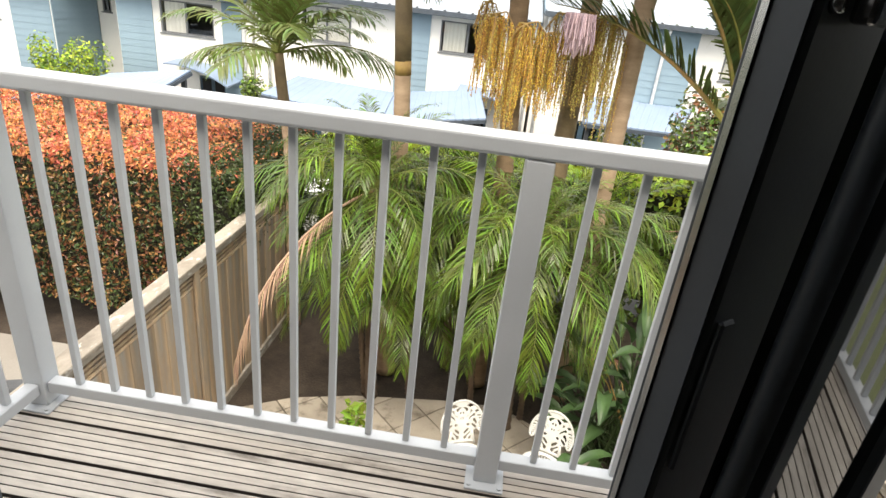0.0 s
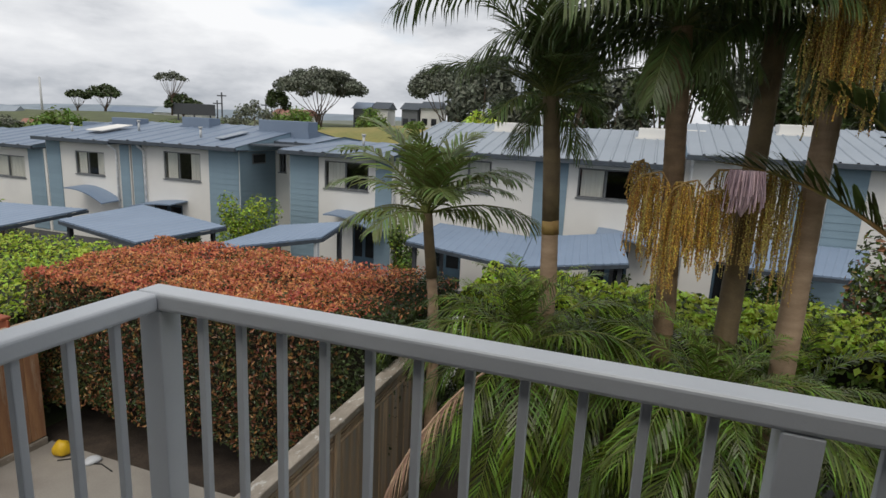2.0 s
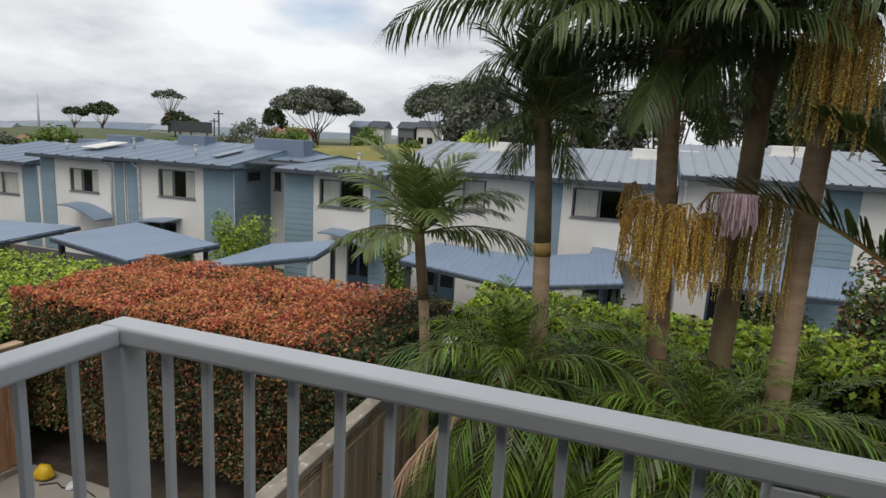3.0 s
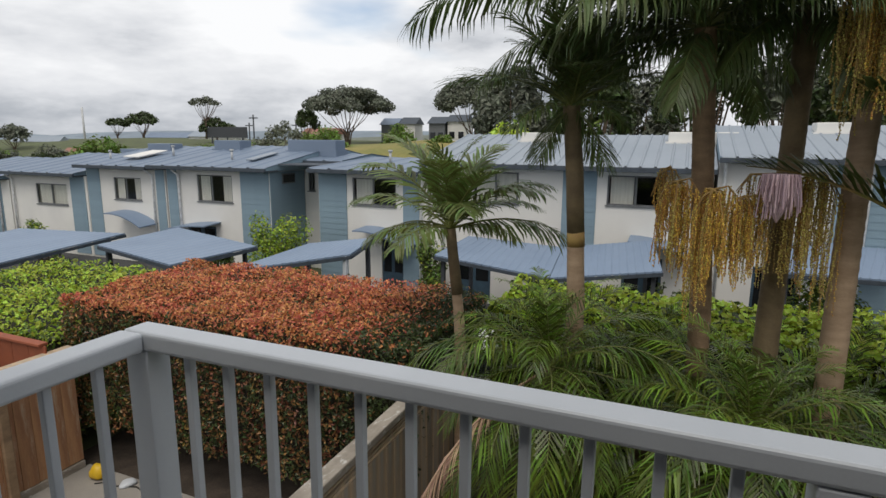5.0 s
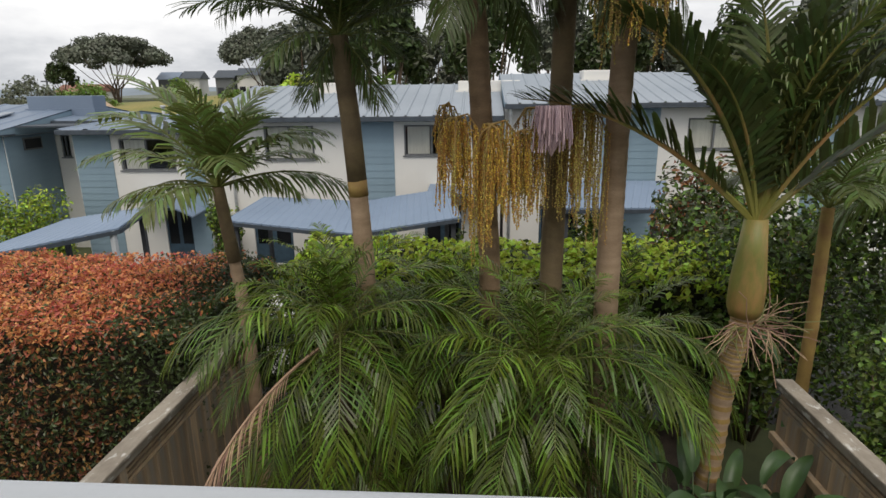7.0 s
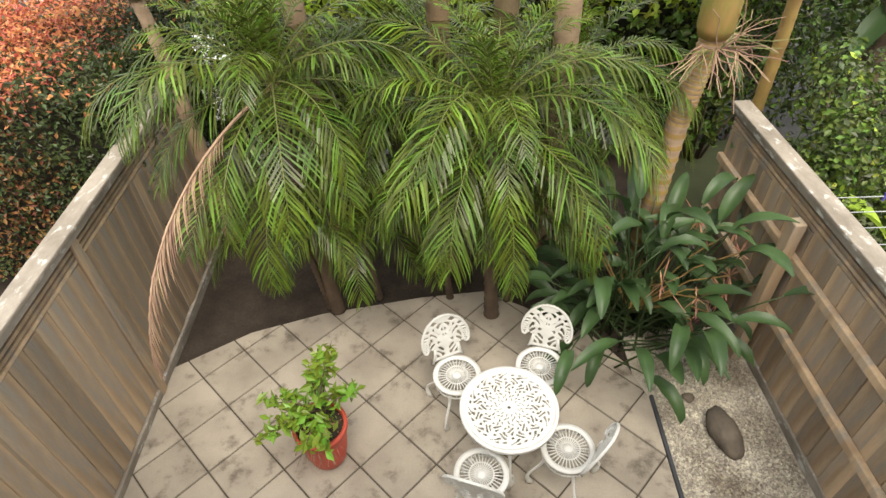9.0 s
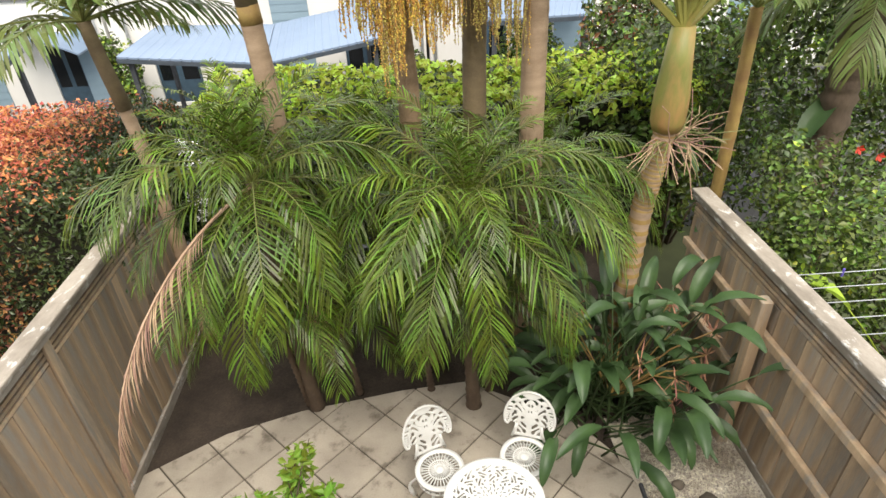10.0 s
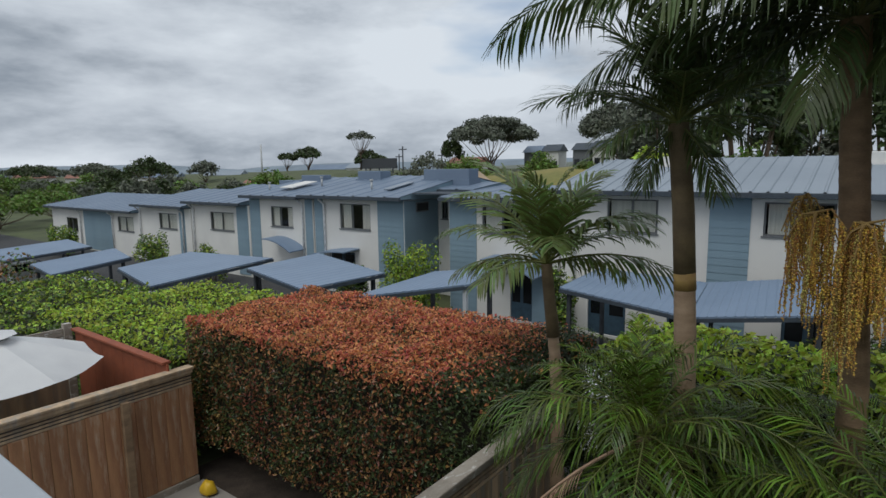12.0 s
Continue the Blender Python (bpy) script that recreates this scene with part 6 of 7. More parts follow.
shrub("shrub", 8.6, 9.5, LOW, 2.0, 1.5, 5.0, "large dark bush beyond the gardens", GR, 6000, 0.12, 46, (0.4, 0.58, 0.02), 0.6)
shrub("shrub", 5.6, 7.6, LOW, 1.8, 1.0, 4.6, "dark mixed shrub closing off the gardens", GR, 6500, 0.10, 47, (0.4, 0.58, 0.02), 0.6)
ban = thing("banana_plant", (4.85, 5.0, PATIO), 0, "banana plant with broad grey-green leaves", "plant")
rs = np.random.RandomState(51)
for az, lean, st, L, W in ((0.5, 0.25, 1.75, 0.85, 0.28), (2.3, 0.3, 1.5, 0.7, 0.22), (-0.6, 0.45, 1.5, 0.8, 0.26), (3.8, 0.4, 1.2, 0.7, 0.24)):
    B = Build()
    paddle_leaf(B, (0, 0, 0), az, lean, st, L, W, rs, 0.9)
    put("leaf", B.mesh("leaf", [M["leaf_banana"]], True), ban)
B = Build()
paddle_leaf(B, (0, 0, 0), 2.9, 0.5, 1.3, 0.8, 0.24, rs, 1.0)
t = thing("banana_plant", (5.6, 3.2, PATIO), 0, "young banana plant with one broad pale leaf", "plant")
put("leaf", B.mesh("leaf", [M["hedge_lime"]], True), t)

# clothes line
cl = thing("clothes_line", (4.0, 2.5, PATIO), 0, "wall-mounted clothes line with metal frame and plastic wires", "clothes line")
tube("frame_bar", [(-0.07, 0.66, 1.65), (0.02, -0.08, 1.65)], 0.019, M["wire"], cl, 8)
tube("frame_bar", [(1.3, 0.66, 1.66), (1.3, -0.08, 1.66)], 0.016, M["wire"], cl, 8)
for k in range(5):
    yy = 0.60 - k * 0.165
    tube("wire", [(-0.07 + 0.02 * k, yy, 1.665), (0.6, yy, 1.655), (1.3, yy, 1.67)], 0.0035, M["white_metal"], cl, 5)
tube("frame_post", [(1.3, 0.66, 0), (1.3, 0.66, 1.66)], 0.02, M["wire"], cl, 8)
tube("frame_post", [(1.3, -0.08, 0), (1.3, -0.08, 1.66)], 0.02, M["wire"], cl, 8)
for dx, dy in ((0.42, 0.60), (0.62, 0.27), (0.5, 0.105)):
    t = thing("clothes_peg", (4.0 + dx, 2.5 + dy, PATIO + 1.66), 0, "small plastic clothes peg on the line", "peg", "clothes pegs")
    part("leg", boxed(-0.006, 0.006, -0.007, -0.001, -0.04, 0.03, 0.001), M["peg"], t)
    part("leg", boxed(-0.006, 0.006, 0.001, 0.007, -0.04, 0.03, 0.001), M["peg"], t)

# ---- the yards next door ----
def outdoor_sofa(x, y, rz, label):
    t = thing("outdoor_sofa", (x, y, PATIO - 0.02), rz, label, "sofa")
    part("base", boxed(-0.4, 0.4, -0.38, 0.38, 0.04, 0.24, 0.02, 2), M["cushion"], t)
    part("seat_cushion", boxed(-0.38, 0.38, -0.37, 0.30, 0.242, 0.40, 0.04, 3), M["cushion"], t)
    part("back_cushion", boxed(-0.38, 0.38, 0.22, 0.38, 0.402, 0.72, 0.04, 3), M["cushion"], t)
    for sx in (-0.36, 0.36):
        for sy in (-0.34, 0.34):
            part("foot", boxed(sx - 0.02, sx + 0.02, sy - 0.02, sy + 0.02, 0, 0.04), M["black_plastic"], t)


outdoor_sofa(-2.55, 2.0, 20, "dark grey cushioned outdoor armchair")
outdoor_sofa(-1.85, 2.05, -60, "dark grey cushioned outdoor armchair")
t = thing("side_table", (-2.5, 1.25, PATIO - 0.02), 10, "low white slatted outdoor side table", "table")
for k in range(5):
    part("slat", boxed(-0.3 + k * 0.125, -0.2 + k * 0.125, -0.25, 0.25, 0.38, 0.40, 0.004), M["white_metal"], t)
for sx in (-0.27, 0.27):
    for sy in (-0.22, 0.22):
        part("leg", boxed(sx - 0.018, sx + 0.018, sy - 0.018, sy + 0.018, 0, 0.38), M["white_metal"], t)
    part("bearer", boxed(sx - 0.016, sx + 0.016, -0.2, 0.2, 0.345, 0.379), M["white_metal"], t)
stone("toy", -5.56, 3.62, PATIO + 0.05, 0.11, 0.09, 0.13, 5.0, M["yellow_plastic"], "bright yellow plastic toy by the fence", "toy")
stone("pot_saucer", -5.1, 3.66, PATIO + 0.0, 0.10, 0.08, 0.05, 6.0, M["white_metal"], "pale shallow dish by the hedge", "dish")
tube_t = thing("garden_hose", (-5.3, 3.6, PATIO), 0, "thin dark hose lying on the concrete", "hose")
tube("hose", [(-0.2, -0.1, -0.01), (-0.05, 0.02, -0.008), (0.1, -0.03, -0.008), (0.35, 0.06, -0.008), (0.6, 0.0, -0.01)], 0.008, M["black_plastic"], tube_t, 6)

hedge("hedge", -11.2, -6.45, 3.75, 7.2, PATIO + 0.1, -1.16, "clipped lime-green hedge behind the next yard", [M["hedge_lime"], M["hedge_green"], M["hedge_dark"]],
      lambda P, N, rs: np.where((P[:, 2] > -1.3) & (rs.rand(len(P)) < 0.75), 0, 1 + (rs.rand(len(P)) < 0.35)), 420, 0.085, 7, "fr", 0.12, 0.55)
hedge("hedge", -17.5, -11.3, 3.2, 6.8, PATIO + 0.1, -1.52, "clipped green hedge further along", [M["hedge_lime"], M["hedge_green"], M["hedge_dark"]],
      lambda P, N, rs: np.where(rs.rand(len(P)) < 0.3, 0, 1 + (rs.rand(len(P)) < 0.3)), 260, 0.11, 8, "fr", 0.15, 0.55)
rf = thing("fence", (-9.0, 3.45, 0), 0, "rust-red stained timber fence of the next yard", "fence")
for k in range(9):
    part("paling", boxed(k * 0.33 + 0.002, k * 0.33 + 0.326, -0.012, 0.012, PATIO - 0.05, -1.14, 0.003), M["fence_red"], rf)
part("cap", boxed(-0.03, 2.93, -0.06, 0.06, -1.138, -1.10, 0.006), M["fence_red"], rf, "rust-red capping board")
gf = thing("fence", (-9.1, 0, 0), 0, "grey weathered slatted fence end", "fence")
for i in range(4):
    part("slat", boxed(-0.02, 0.02, 0.4, 3.4, -1.36 + i * 0.07, -1.30 + i * 0.07, 0.004), M["fence_cap"], gf)
part("paling", boxed(-0.015, 0.015, 0.4, 3.4, PATIO - 0.05, -1.37), M["fence"], gf)
part("post", boxed(-0.05, 0.05, 3.3, 3.42, PATIO - 0.05, -1.02, 0.006), M["fence_cap"], gf)

um = thing("patio_umbrella", (-7.75, 1.95, PATIO), 15, "large pale grey patio umbrella standing open", "umbrella")
tube("pole", [(0, 0, 0), (0, 0, 2.3)], 0.022, M["timber_dark"], um, 8)
part("base", boxed(-0.25, 0.25, -0.25, 0.25, 0, 0.07, 0.02, 2), M["concrete"], um)
B = Build()
nseg = 8
R, ztop, zrim = 1.32, 2.28, 1.78
for k in range(nseg):
    a0, a1 = 2 * math.pi * k / nseg, 2 * math.pi * (k + 1) / nseg
    rows = []
    for i in range(6):
        u = 0.18 + 0.82 * i / 5
        z = ztop - 0.05 - (ztop - zrim - 0.05) * u ** 1.25
        row = []
        for j in range(5):
            v = j / 4
            p = Vector((math.cos(a0), math.sin(a0), 0)).lerp(Vector((math.cos(a1), math.sin(a1), 0)), v) * (R * u)
            row.append(p + Vector((0, 0, z - 0.05 * math.sin(math.pi * v) * u)))
        rows.append(row)
    vs = [v for r in rows for v in r]
    B.add(vs, [(i * 5 + j, i * 5 + j + 1, (i + 1) * 5 + j + 1, (i + 1) * 5 + j) for i in range(5) for j in range(4)])
put("canopy", B.mesh("canopy", [M["umbrella"]], True), um)
B = Build()
for k in range(nseg):
    a0, a1 = 2 * math.pi * k / nseg, 2 * math.pi * (k + 1) / nseg
    B.add([Vector((0, 0, ztop + 0.04)), Vector((0.36 * math.cos(a0), 0.36 * math.sin(a0), ztop - 0.05)), Vector((0.36 * math.cos(a1), 0.36 * math.sin(a1), ztop - 0.05))], [(0, 1, 2)])
put("vent_cap", B.mesh("vent_cap", [M["umbrella"]]), um)
for k in range(nseg):
    a0 = 2 * math.pi * k / nseg
    tube("rib", [(0.05 * math.cos(a0), 0.05 * math.sin(a0), ztop - 0.1), (R * 0.99 * math.cos(a0), R * 0.99 * math.sin(a0), zrim - 0.012)], 0.008, M["black_metal"], um, 5)

# ---- planting and cars along the lane ----
shrub("shrub", -12.6, 16.2, LOW, 1.3, 0.9, 2.9, "rounded bright green bush before the townhouse", [M["hedge_green"], M["hedge_lime"]], 5200, 0.12, 61, (0.55, 0.45), 0.6)
shrub("shrub", -6.6, 16.6, LOW, 0.5, 0.5, 2.5, "upright green bush by the front door", GR, 2200, 0.13, 62, (0.6, 0.3, 0.1), 0.6)
shrub("shrub", -14.8, 15.2, LOW, 0.7, 0.6, 2.0, "dark green shrub beside the carport", GR, 1800, 0.13, 63, (0.4, 0.6, 0.0), 0.6)
shrub("shrub", -30.5, 15.5, LOW, 1.4, 0.8, 2.3, "green bush before the far townhouse", GR, 2600, 0.15, 64, (0.6, 0.2, 0.2), 0.6)
shrub("shrub", -25.6, 15.8, LOW, 1.0, 0.7, 2.0, "green bush before the far townhouse", GR, 2200, 0.15, 65, (0.6, 0.2, 0.2), 0.6)
shrub("shrub", -43.0, 15.5, LOW, 1.8, 0.8, 2.2, "green bush before the far townhouse", GR, 2400, 0.17, 66, (0.6, 0.2, 0.2), 0.6)
shrub("shrub", 4.6, 15.4, LOW, 0.9, 0.7, 2.7, "green bush before the townhouse", GR, 2400, 0.13, 67, (0.6, 0.2, 0.2), 0.6)
shrub("shrub", 1.0, 15.6, LOW, 0.9, 0.6, 1.9, "dark green bush under the carport", GR, 1800, 0.13, 68, (0.4, 0.6, 0.0), 0.6)
shrub("tree", -21.5, 5.2, LOW, 1.9, 1.6, 3.2, "brownish green garden tree at the edge of the yards", [M["hedge_brown"], M["hedge_green"], M["tree_grey"]], 5200, 0.13, 69, (0.35, 0.4, 0.25), 0.6, category="tree")


def car(x, y, rz, paint, label):
    t = thing("car", (x, y, LOW + 0.01), rz, label, "car", "parked cars")
    prof = [(-2.1, 0.35), (-2.15, 0.7), (-1.95, 0.95), (-1.5, 1.0), (-1.0, 1.42), (0.5, 1.46), (1.15, 1.02), (1.95, 0.85), (2.12, 0.62), (2.1, 0.35)]
    b = bmesh.new()
    rows = []
    for yy, s in ((-0.84, 0.94), (-0.88, 1.0), (0.88, 1.0), (0.84, 0.94)):
        rows.append([b.verts.new((px * (0.98 if s < 1 else 1), yy * (0.82 if pz > 1.1 else 1), 0.33 + (pz - 0.33) * (1 if s == 1 else 0.985))) for px, pz in prof])
    for r0, r1 in zip(rows, rows[1:]):
        for i in range(len(prof) - 1):
            b.faces.new((r0[i], r0[i + 1], r1[i + 1], r1[i]))
    b.faces.new(rows[0]); b.faces.new(rows[-1][::-1])
    bmesh.ops.recalc_face_normals(b, faces=b.faces[:])
    part("body", b, paint, t)
    for sgn in (-1, 1):
        g = bmesh.new()
        q = [g.verts.new((px, sgn * yy, pz)) for px, yy, pz in ((-1.3, 0.885, 1.03), (0.95, 0.885, 1.05), (0.42, 0.735, 1.40), (-0.92, 0.735, 1.37))]
        g.faces.new(q if sgn < 0 else q[::-1])
        part("side_window", g, M["car_glass"], t)
    g = bmesh.new()
    for px0, pz0, px1, pz1 in ((0.56, 1.455, 1.13, 1.06), (-1.06, 1.42, -1.5, 1.03)):
        q = [g.verts.new(v) for v in ((px0, -0.62, pz0 + 0.012), (px0, 0.62, pz0 + 0.012), (px1, 0.74, pz1 + 0.02), (px1, -0.74, pz1 + 0.02))]
        g.faces.new(q)
    part("windscreen", g, M["car_glass"], t)
    for wx in (-1.35, 1.3):
        for sy in (-1, 1):
            c = bmesh.new()
            bmesh.ops.create_cone(c, cap_ends=True, segments=18, radius1=0.32, radius2=0.32, depth=0.2)
            w = part("wheel", c, M["rubber"], t, "", False, pose(wx, sy * 0.80, 0.32, 90))
            c = bmesh.new()
            bmesh.ops.create_cone(c, cap_ends=True, segments=14, radius1=0.2, radius2=0.18, depth=0.215)
            part("rim", c, M["car_silver"], w)


car(-18.5, 9.3, 100, M["car_silver"], "silver car parked under the carport")
car(-21.2, 9.0, 95, M["car_white"], "white car parked under the carport")
car(-24.2, 9.0, 95, M["car_silver"], "silver car parked under the carport")
car(-2.6, 10.4, 0, M["car_white"], "white car parked behind the hedge")
car(-7.6, 11.0, 80, M["car_silver"], "silver car parked under the tilted carport")
car(-32.0, 9.5, 95, M["car_white"], "white car parked along the lane")

# ---- slope, distant houses and trees ----
def mound(name, x, y, z, rx, ry, hgt, material, label, category, kind=""):
    b = bmesh.new()
    nx, ny = 40, 16
    rows = []
    for j in range(ny + 1):
        row = []
        for i in range(nx + 1):
            u, v = 2 * i / nx - 1, 2 * j / ny - 1
            q = max(0.0, 1 - u ** 4) * max(0.0, 1 - v * v)
            row.append(b.verts.new((u * rx, v * ry, hgt * q * (1 + 0.12 * noise.noise((u * 4, v * 3, hgt))))))
        rows.append(row)
    for j in range(ny):
        for i in range(nx):
            b.faces.new((rows[j][i], rows[j][i + 1], rows[j + 1][i + 1], rows[j + 1][i]))
    ob = new(name, finish(b, name, material, True))
    ob.matrix_world = pose(x, y, z)
    return tagged(ob, label, category, kind=kind)


mound("bank", -20, 62, LOW, 32, 17, 5.4, M["dry_grass"], "bank of dry yellow-green grass behind the houses", "grass bank", "structure")
mound("far_ground", -90, 110, LOW, 150, 50, 5.4, M["ground"], "low green rise with houses in the distance", "hill", "structure")
mound("sand_heap", -30.8, 46, LOW + 1.1, 4.0, 4.0, 4.1, M["sand"], "heap of pale sand behind the townhouses", "sand heap")
# the two farthest hills take the haze-coloured material
mound("hill", -900, 1150, LOW - 2, 900, 120, 24, M["hill"], "hills on the horizon, haze put into their blue-grey colour", "hill", "structure")
mound("hill", -1900, 700, LOW - 2, 700, 300, 27, M["hill"], "hills on the horizon, haze put into their blue-grey colour", "hill", "structure")
mound("hill", 300, 420, LOW - 2, 700, 90, 14, M["tree_grey"], "dark wooded ridge in the distance", "hill", "structure")


def far_tree(x, y, z0, width, hgt, crown_from, label, material, n, size, seed, trunks=3, flat=0.55):
    """A broad far tree with bare lower limbs and a ragged clumped crown."""
    t = thing("tree", (x, y, z0 - 0.031 * max(0, y - 30)), 0, label, "tree")
    rs = np.random.RandomState(seed)
    B = Build()
    cl = []
    for k in range(40):
        a, q = rs.uniform(0, 2 * math.pi), math.sqrt(rs.rand()) * width * 0.44
        zc = crown_from + (hgt - crown_from) * (0.25 + 0.62 * (1 - (q / (width * 0.5)) ** 2) * rs.uniform(0.55, 1.0))
        cl.append(Vector((q * math.cos(a), q * math.sin(a), zc)))
    for c in cl[::3]:
        s = Vector((rs.normal(0, 0.03 * width), 0, crown_from * 0.55))
        curve_tube(B, [(rs.normal(0, 0.02 * width), 0, -0.5), s, s.lerp(c, 0.5) + Vector((0, 0, -0.05 * hgt)), c], [0.022 * hgt * 0.6, 0.016 * hgt * 0.6, 0.009 * hgt * 0.6, 0.003 * hgt], 5)
    put("trunk", B.mesh("trunk", [M["bark"]], True), t)
    P, N = [], []
    for c in cl:
        k = n // 40
        v = rs.normal(0, 1, (k, 3)); v /= np.linalg.norm(v, axis=1)[:, None]
        s = np.array([width * 0.105, width * 0.105, (hgt - crown_from) * 0.12 * (0.6 + flat)])
        P.append(np.array(c) + v * (rs.rand(k) ** 0.4)[:, None] * s); N.append(v + np.array([0, 0, 0.4]))
    put("crown", leaves_mesh("crown", np.concatenate(P), np.concatenate(N), size, [material], None, 0.55, seed, 0.6), t)
    return t


TG, HD, HG = M["tree_grey"], M["hedge_dark"], M["hedge_green"]
far_tree(-55.4, 90, 2.0, 17, 11.0, 4.0, "broad spreading tree standing on the skyline", TG, 9000, 0.62, 71)
far_tree(-31.3, 90, 2.0, 14, 12.8, 2.5, "tall rounded tree on the skyline", TG, 9000, 0.6, 72)
far_tree(-64.3, 90, 3.0, 5.0, 6.3, 0.5, "dark conical tree on the skyline", HD, 1800, 0.6, 73)
far_tree(-88.8, 90, 3.5, 6.5, 8.4, 5.2, "thin pale tree with sparse leaves on the skyline", TG, 500, 0.6, 74)
far_tree(-88.0, 92, 3.0, 7.5, 4.6, 0.5, "dark rounded tree on the skyline", HD, 1800, 0.6, 75)
far_tree(-130, 110, 2.0, 9, 8.8, 4.0, "spreading tree on the skyline", HD, 1600, 0.8, 76)
far_tree(-137, 108, 2.0, 7, 7.0, 3.6, "spreading tree on the skyline", HD, 1400, 0.8, 77)
for k, (x, y, w, hh) in enumerate(((-46, 60, 8, 6.2), (-39, 58, 7, 5.4), (-52, 62, 8, 5.6), (-60, 66, 9, 6.0), (-70, 70, 9, 5.2), (-24, 60, 5, 4.6), (-80, 72, 10, 5.0), (-98, 76, 9, 5.6), (-33, 66, 5, 6.4), (-16, 58, 6, 6.0), (-14, 66, 7, 7.0))):
    far_tree(x, y, LOW + (3.0 if x > -50 else 1.0), w, hh, 0.6, "rounded green tree on the slope behind the houses", HG if k % 3 else TG, 1500, 0.45, 80 + k)
rr = random.Random(9)
for k in range(16):
    x = -70 - k * 9 + rr.uniform(-3, 3)
    far_tree(x, 52 + rr.uniform(-8, 14), LOW, rr.uniform(7, 11), rr.uniform(4.8, 7.6), 0.8, "dark green tree in the distance beyond the houses", (HG, HD, TG)[k % 3], 1300, 0.6, 120 + k)
for k in range(24):
    x = -58 - (k % 8) * 11 + rr.uniform(-4, 4)
    y = 12 + (k // 8) * 15 + rr.uniform(-5, 6) - x * 0.12 - 7
    far_tree(x, y, LOW, rr.uniform(5, 9), rr.uniform(3.8, 6.2), 0.6, "dense green tree among the far gardens", (HD, HG, TG)[k % 3], 1200, 0.5, 220 + k)
for k in range(18):
    x = -120 - k * 8 + rr.uniform(-3, 3)
    far_tree(x, 66 + rr.uniform(-10, 12), 0.0, rr.uniform(8, 12), rr.uniform(3.4, 6.0), 0.5, "dark green tree on the far rise", (HD, TG)[k % 2], 900, 0.8, 260 + k)
for k in range(13):
    x = -10 + k * 4.2 + rr.uniform(-1.2, 1.2)
    far_tree(x, 40 + rr.uniform(-3, 8), LOW, rr.uniform(5, 7), rr.uniform(11.5, 15.5), rr.uniform(3.0, 4.5), "tall dark pine behind the townhouses", HD if k % 2 else TG, 4200, 0.5, 150 + k)
for k in range(10):
    far_tree(-8 + k * 4.5, 31 + rr.uniform(-1, 2), LOW, 5.0, rr.uniform(6.2, 7.8), 0.4, "leafy green tree behind the townhouse roof", HG if k % 3 else M["hedge_lime"], 2600, 0.36, 180 + k)


def far_house(x, y, z, w, hgt, wall, roof, rz, label):
    t = thing("house", (x, y, z - 0.038 * y), rz, label, "house", "distant houses")
    part("wall", boxed(-w / 2, w / 2, -2.5, 2.5, -1, hgt), wall, t)
    b = bmesh.new()
    q = [b.verts.new(v) for v in ((-w / 2 - 0.3, -2.9, hgt), (w / 2 + 0.3, -2.9, hgt), (w / 2 + 0.3, 2.9, hgt), (-w / 2 - 0.3, 2.9, hgt), (-w / 2 - 0.3, 0, hgt + 1.3), (w / 2 + 0.3, 0, hgt + 1.3))]
    for f in ((0, 1, 5, 4), (2, 3, 4, 5), (1, 2, 5), (3, 0, 4), (3, 2, 1, 0)):
        b.faces.new([q[i] for i in f])
    part("roof", b, roof, t)
    for k in range(max(2, int(w / 2))):
        for zz in (0.8, 3.2):
            if zz + 1.2 < hgt:
                xx = -w / 2 + (k + 0.5) * w / max(2, int(w / 2))
                part("window", boxed(xx - 0.5, xx + 0.5, -2.56, -2.495, zz, zz + 1.2), M["car_glass"], t)


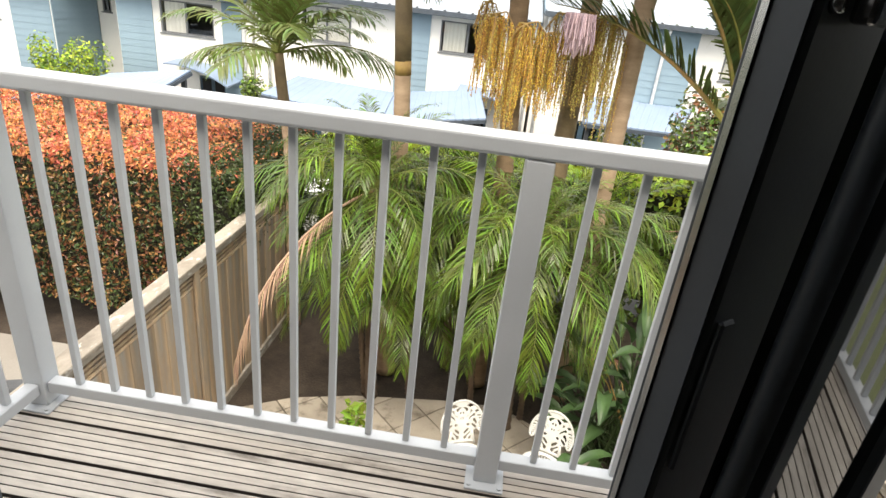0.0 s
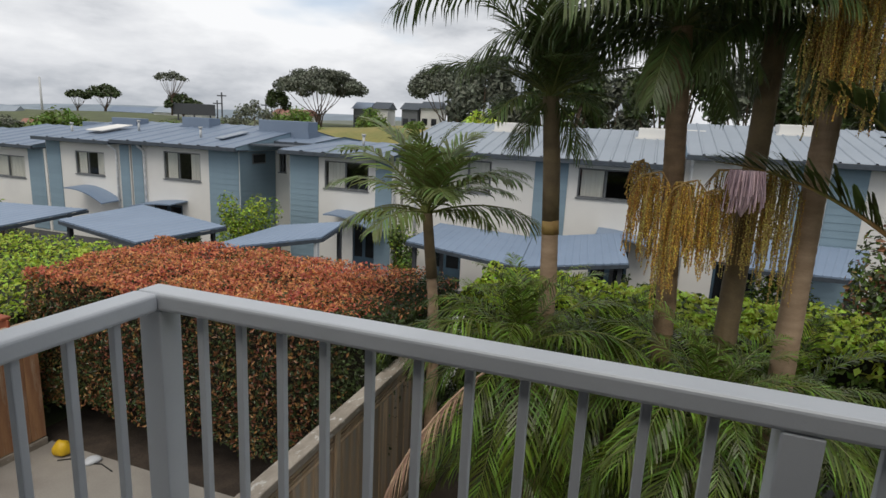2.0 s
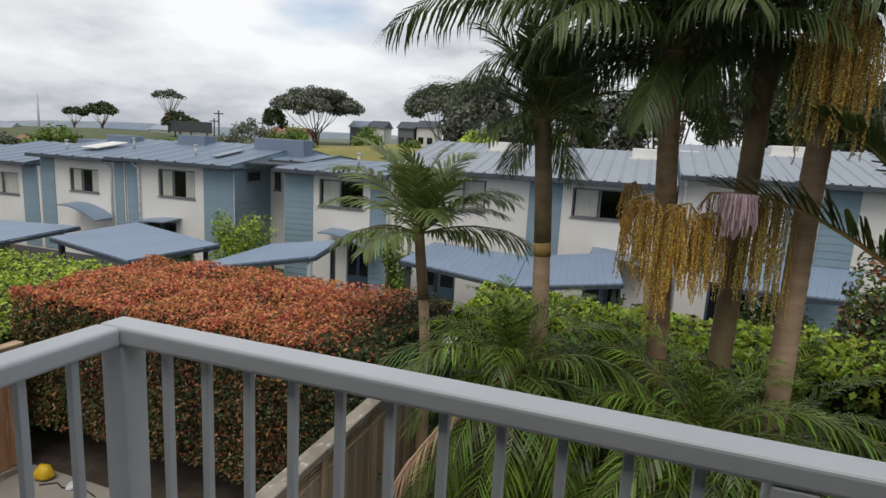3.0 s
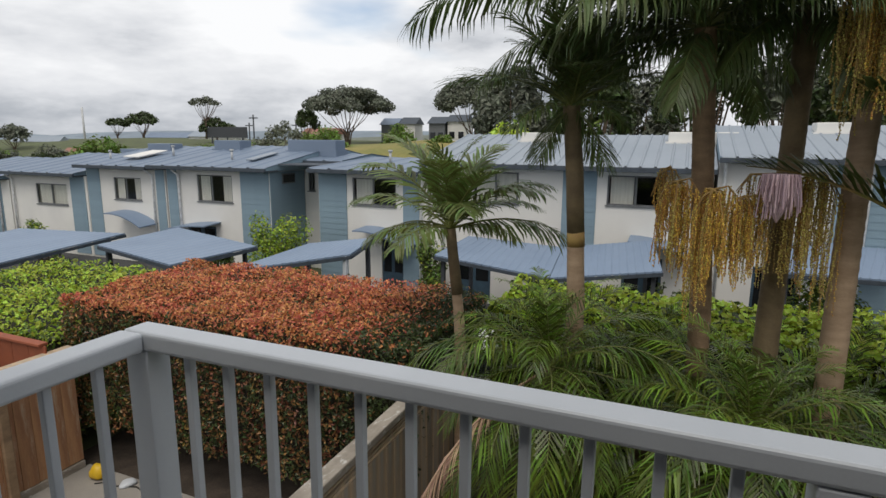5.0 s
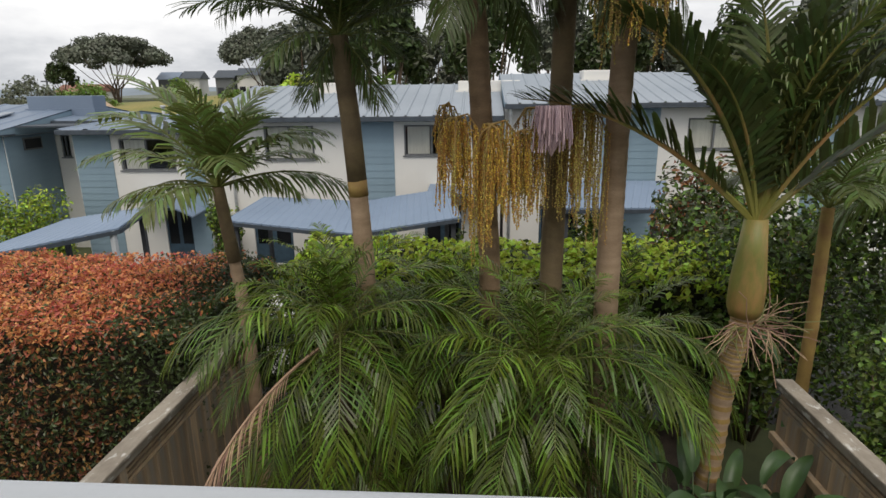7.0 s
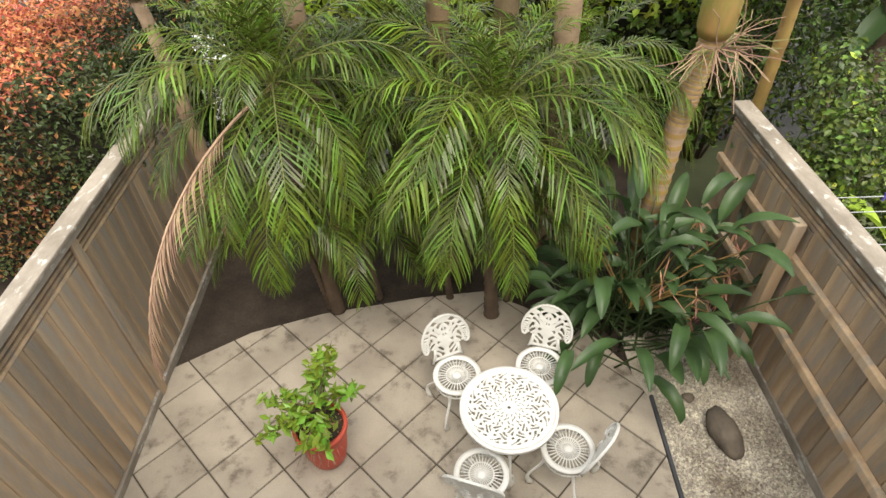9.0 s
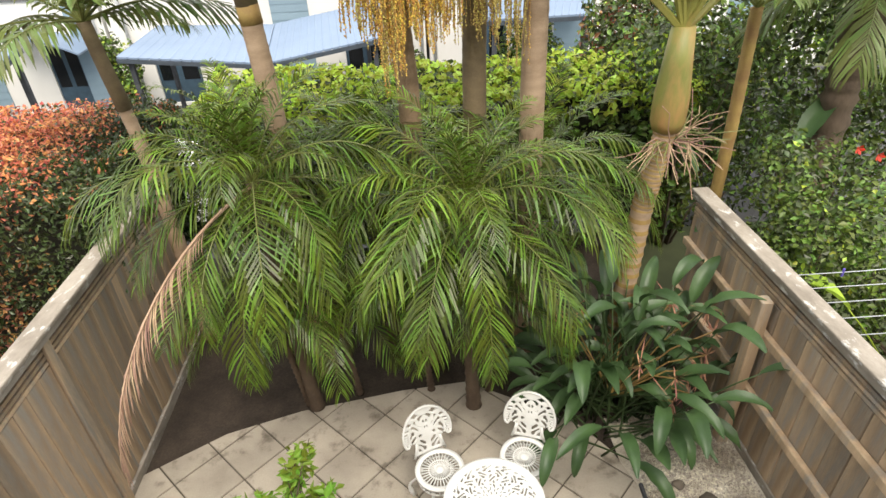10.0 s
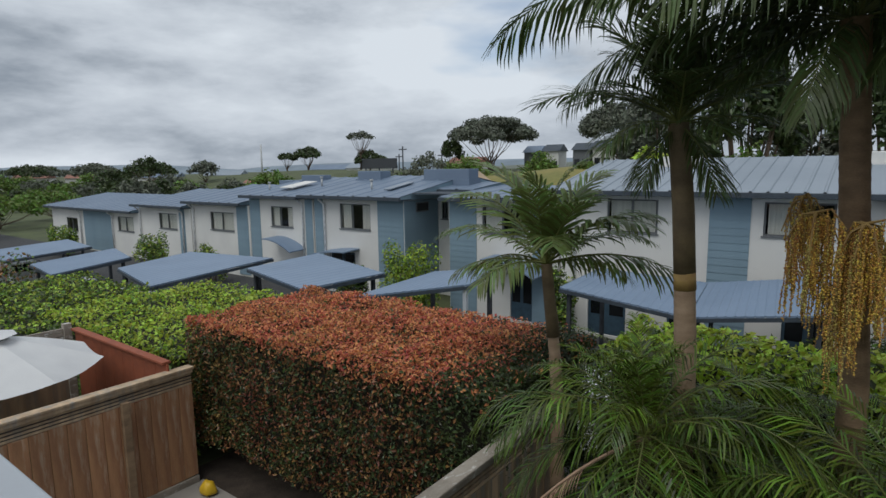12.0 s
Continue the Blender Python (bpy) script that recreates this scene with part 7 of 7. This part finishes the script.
for x, y, z, w, hh, wl_, rf_, rz in ((-51.5, 100, 4.2, 3.0, 3.6, "joinery", "roof_blue", 8), (-48, 101, 4.2, 2.8, 3.8, "wall_white", "fascia", 8), (-41.5, 100, 4.4, 3.0, 3.6, "joinery", "fascia", 5), (-38.0, 101, 4.6, 3.4, 3.8, "wall_white", "fascia", 5),
                                 (-70, 104, 3.4, 8, 2.8, "wall_white", "terracotta_roof", 0), (-100, 105, 3.0, 12, 2.6, "wall_white", "roof_light", 10), (-118, 108, 2.8, 10, 2.6, "wall_white", "roof_blue", 20),
                                 (-160, 82, -0.5, 12, 3.4, "wall_white", "roof_blue", 35), (-185, 74, -0.8, 12, 3.4, "wall_white", "terracotta_roof", 40), (-140, 90, 0.0, 10, 3.6, "wall_white", "roof_light", 30), (-205, 66, -0.8, 10, 3.2, "wall_white", "terracotta_roof", 40), (-92, 66, -2.2, 5, 3.0, "wall_white", "terracotta_roof", 20)):
    far_house(x, y, z, w, hh, M[wl_], M[rf_], rz, "small distant house among trees on the skyline")
for x, y, z, hh in ((-75, 88, -1.5, 7.2), (-70.5, 95, -1.5, 6), (-83, 96, -1.5, 6.0)):
    t = thing("power_pole", (x, y, z), 0, "thin distant power pole", "pole", "power poles")
    tube("pole", [(0, 0, -1), (0, 0, hh)], 0.14, M["timber_dark"], t, 6)
    part("crossarm", boxed(-1.0, 1.0, -0.08, 0.08, hh - 0.7, hh - 0.5), M["timber_dark"], t)
t = thing("mast", (-277, 200, 0), 0, "pale distant tower mast", "mast")
tube("mast_pole", [(0, 0, -5), (0, 0, 15.6)], [0.55, 0.45], M["wire"], t, 8)
t = thing("billboard", (-83.4, 90, -0.9), 10, "dark roadside board on posts in the distance", "billboard")
part("board", boxed(-4.4, 4.4, -0.15, 0.15, 2.3, 4.4), M["timber_dark"], t)
for k in range(3):
    part("post", boxed(-3.4 + k * 3.4 - 0.12, -3.4 + k * 3.4 + 0.12, -0.1, 0.1, -1, 2.3), M["timber_dark"], t)
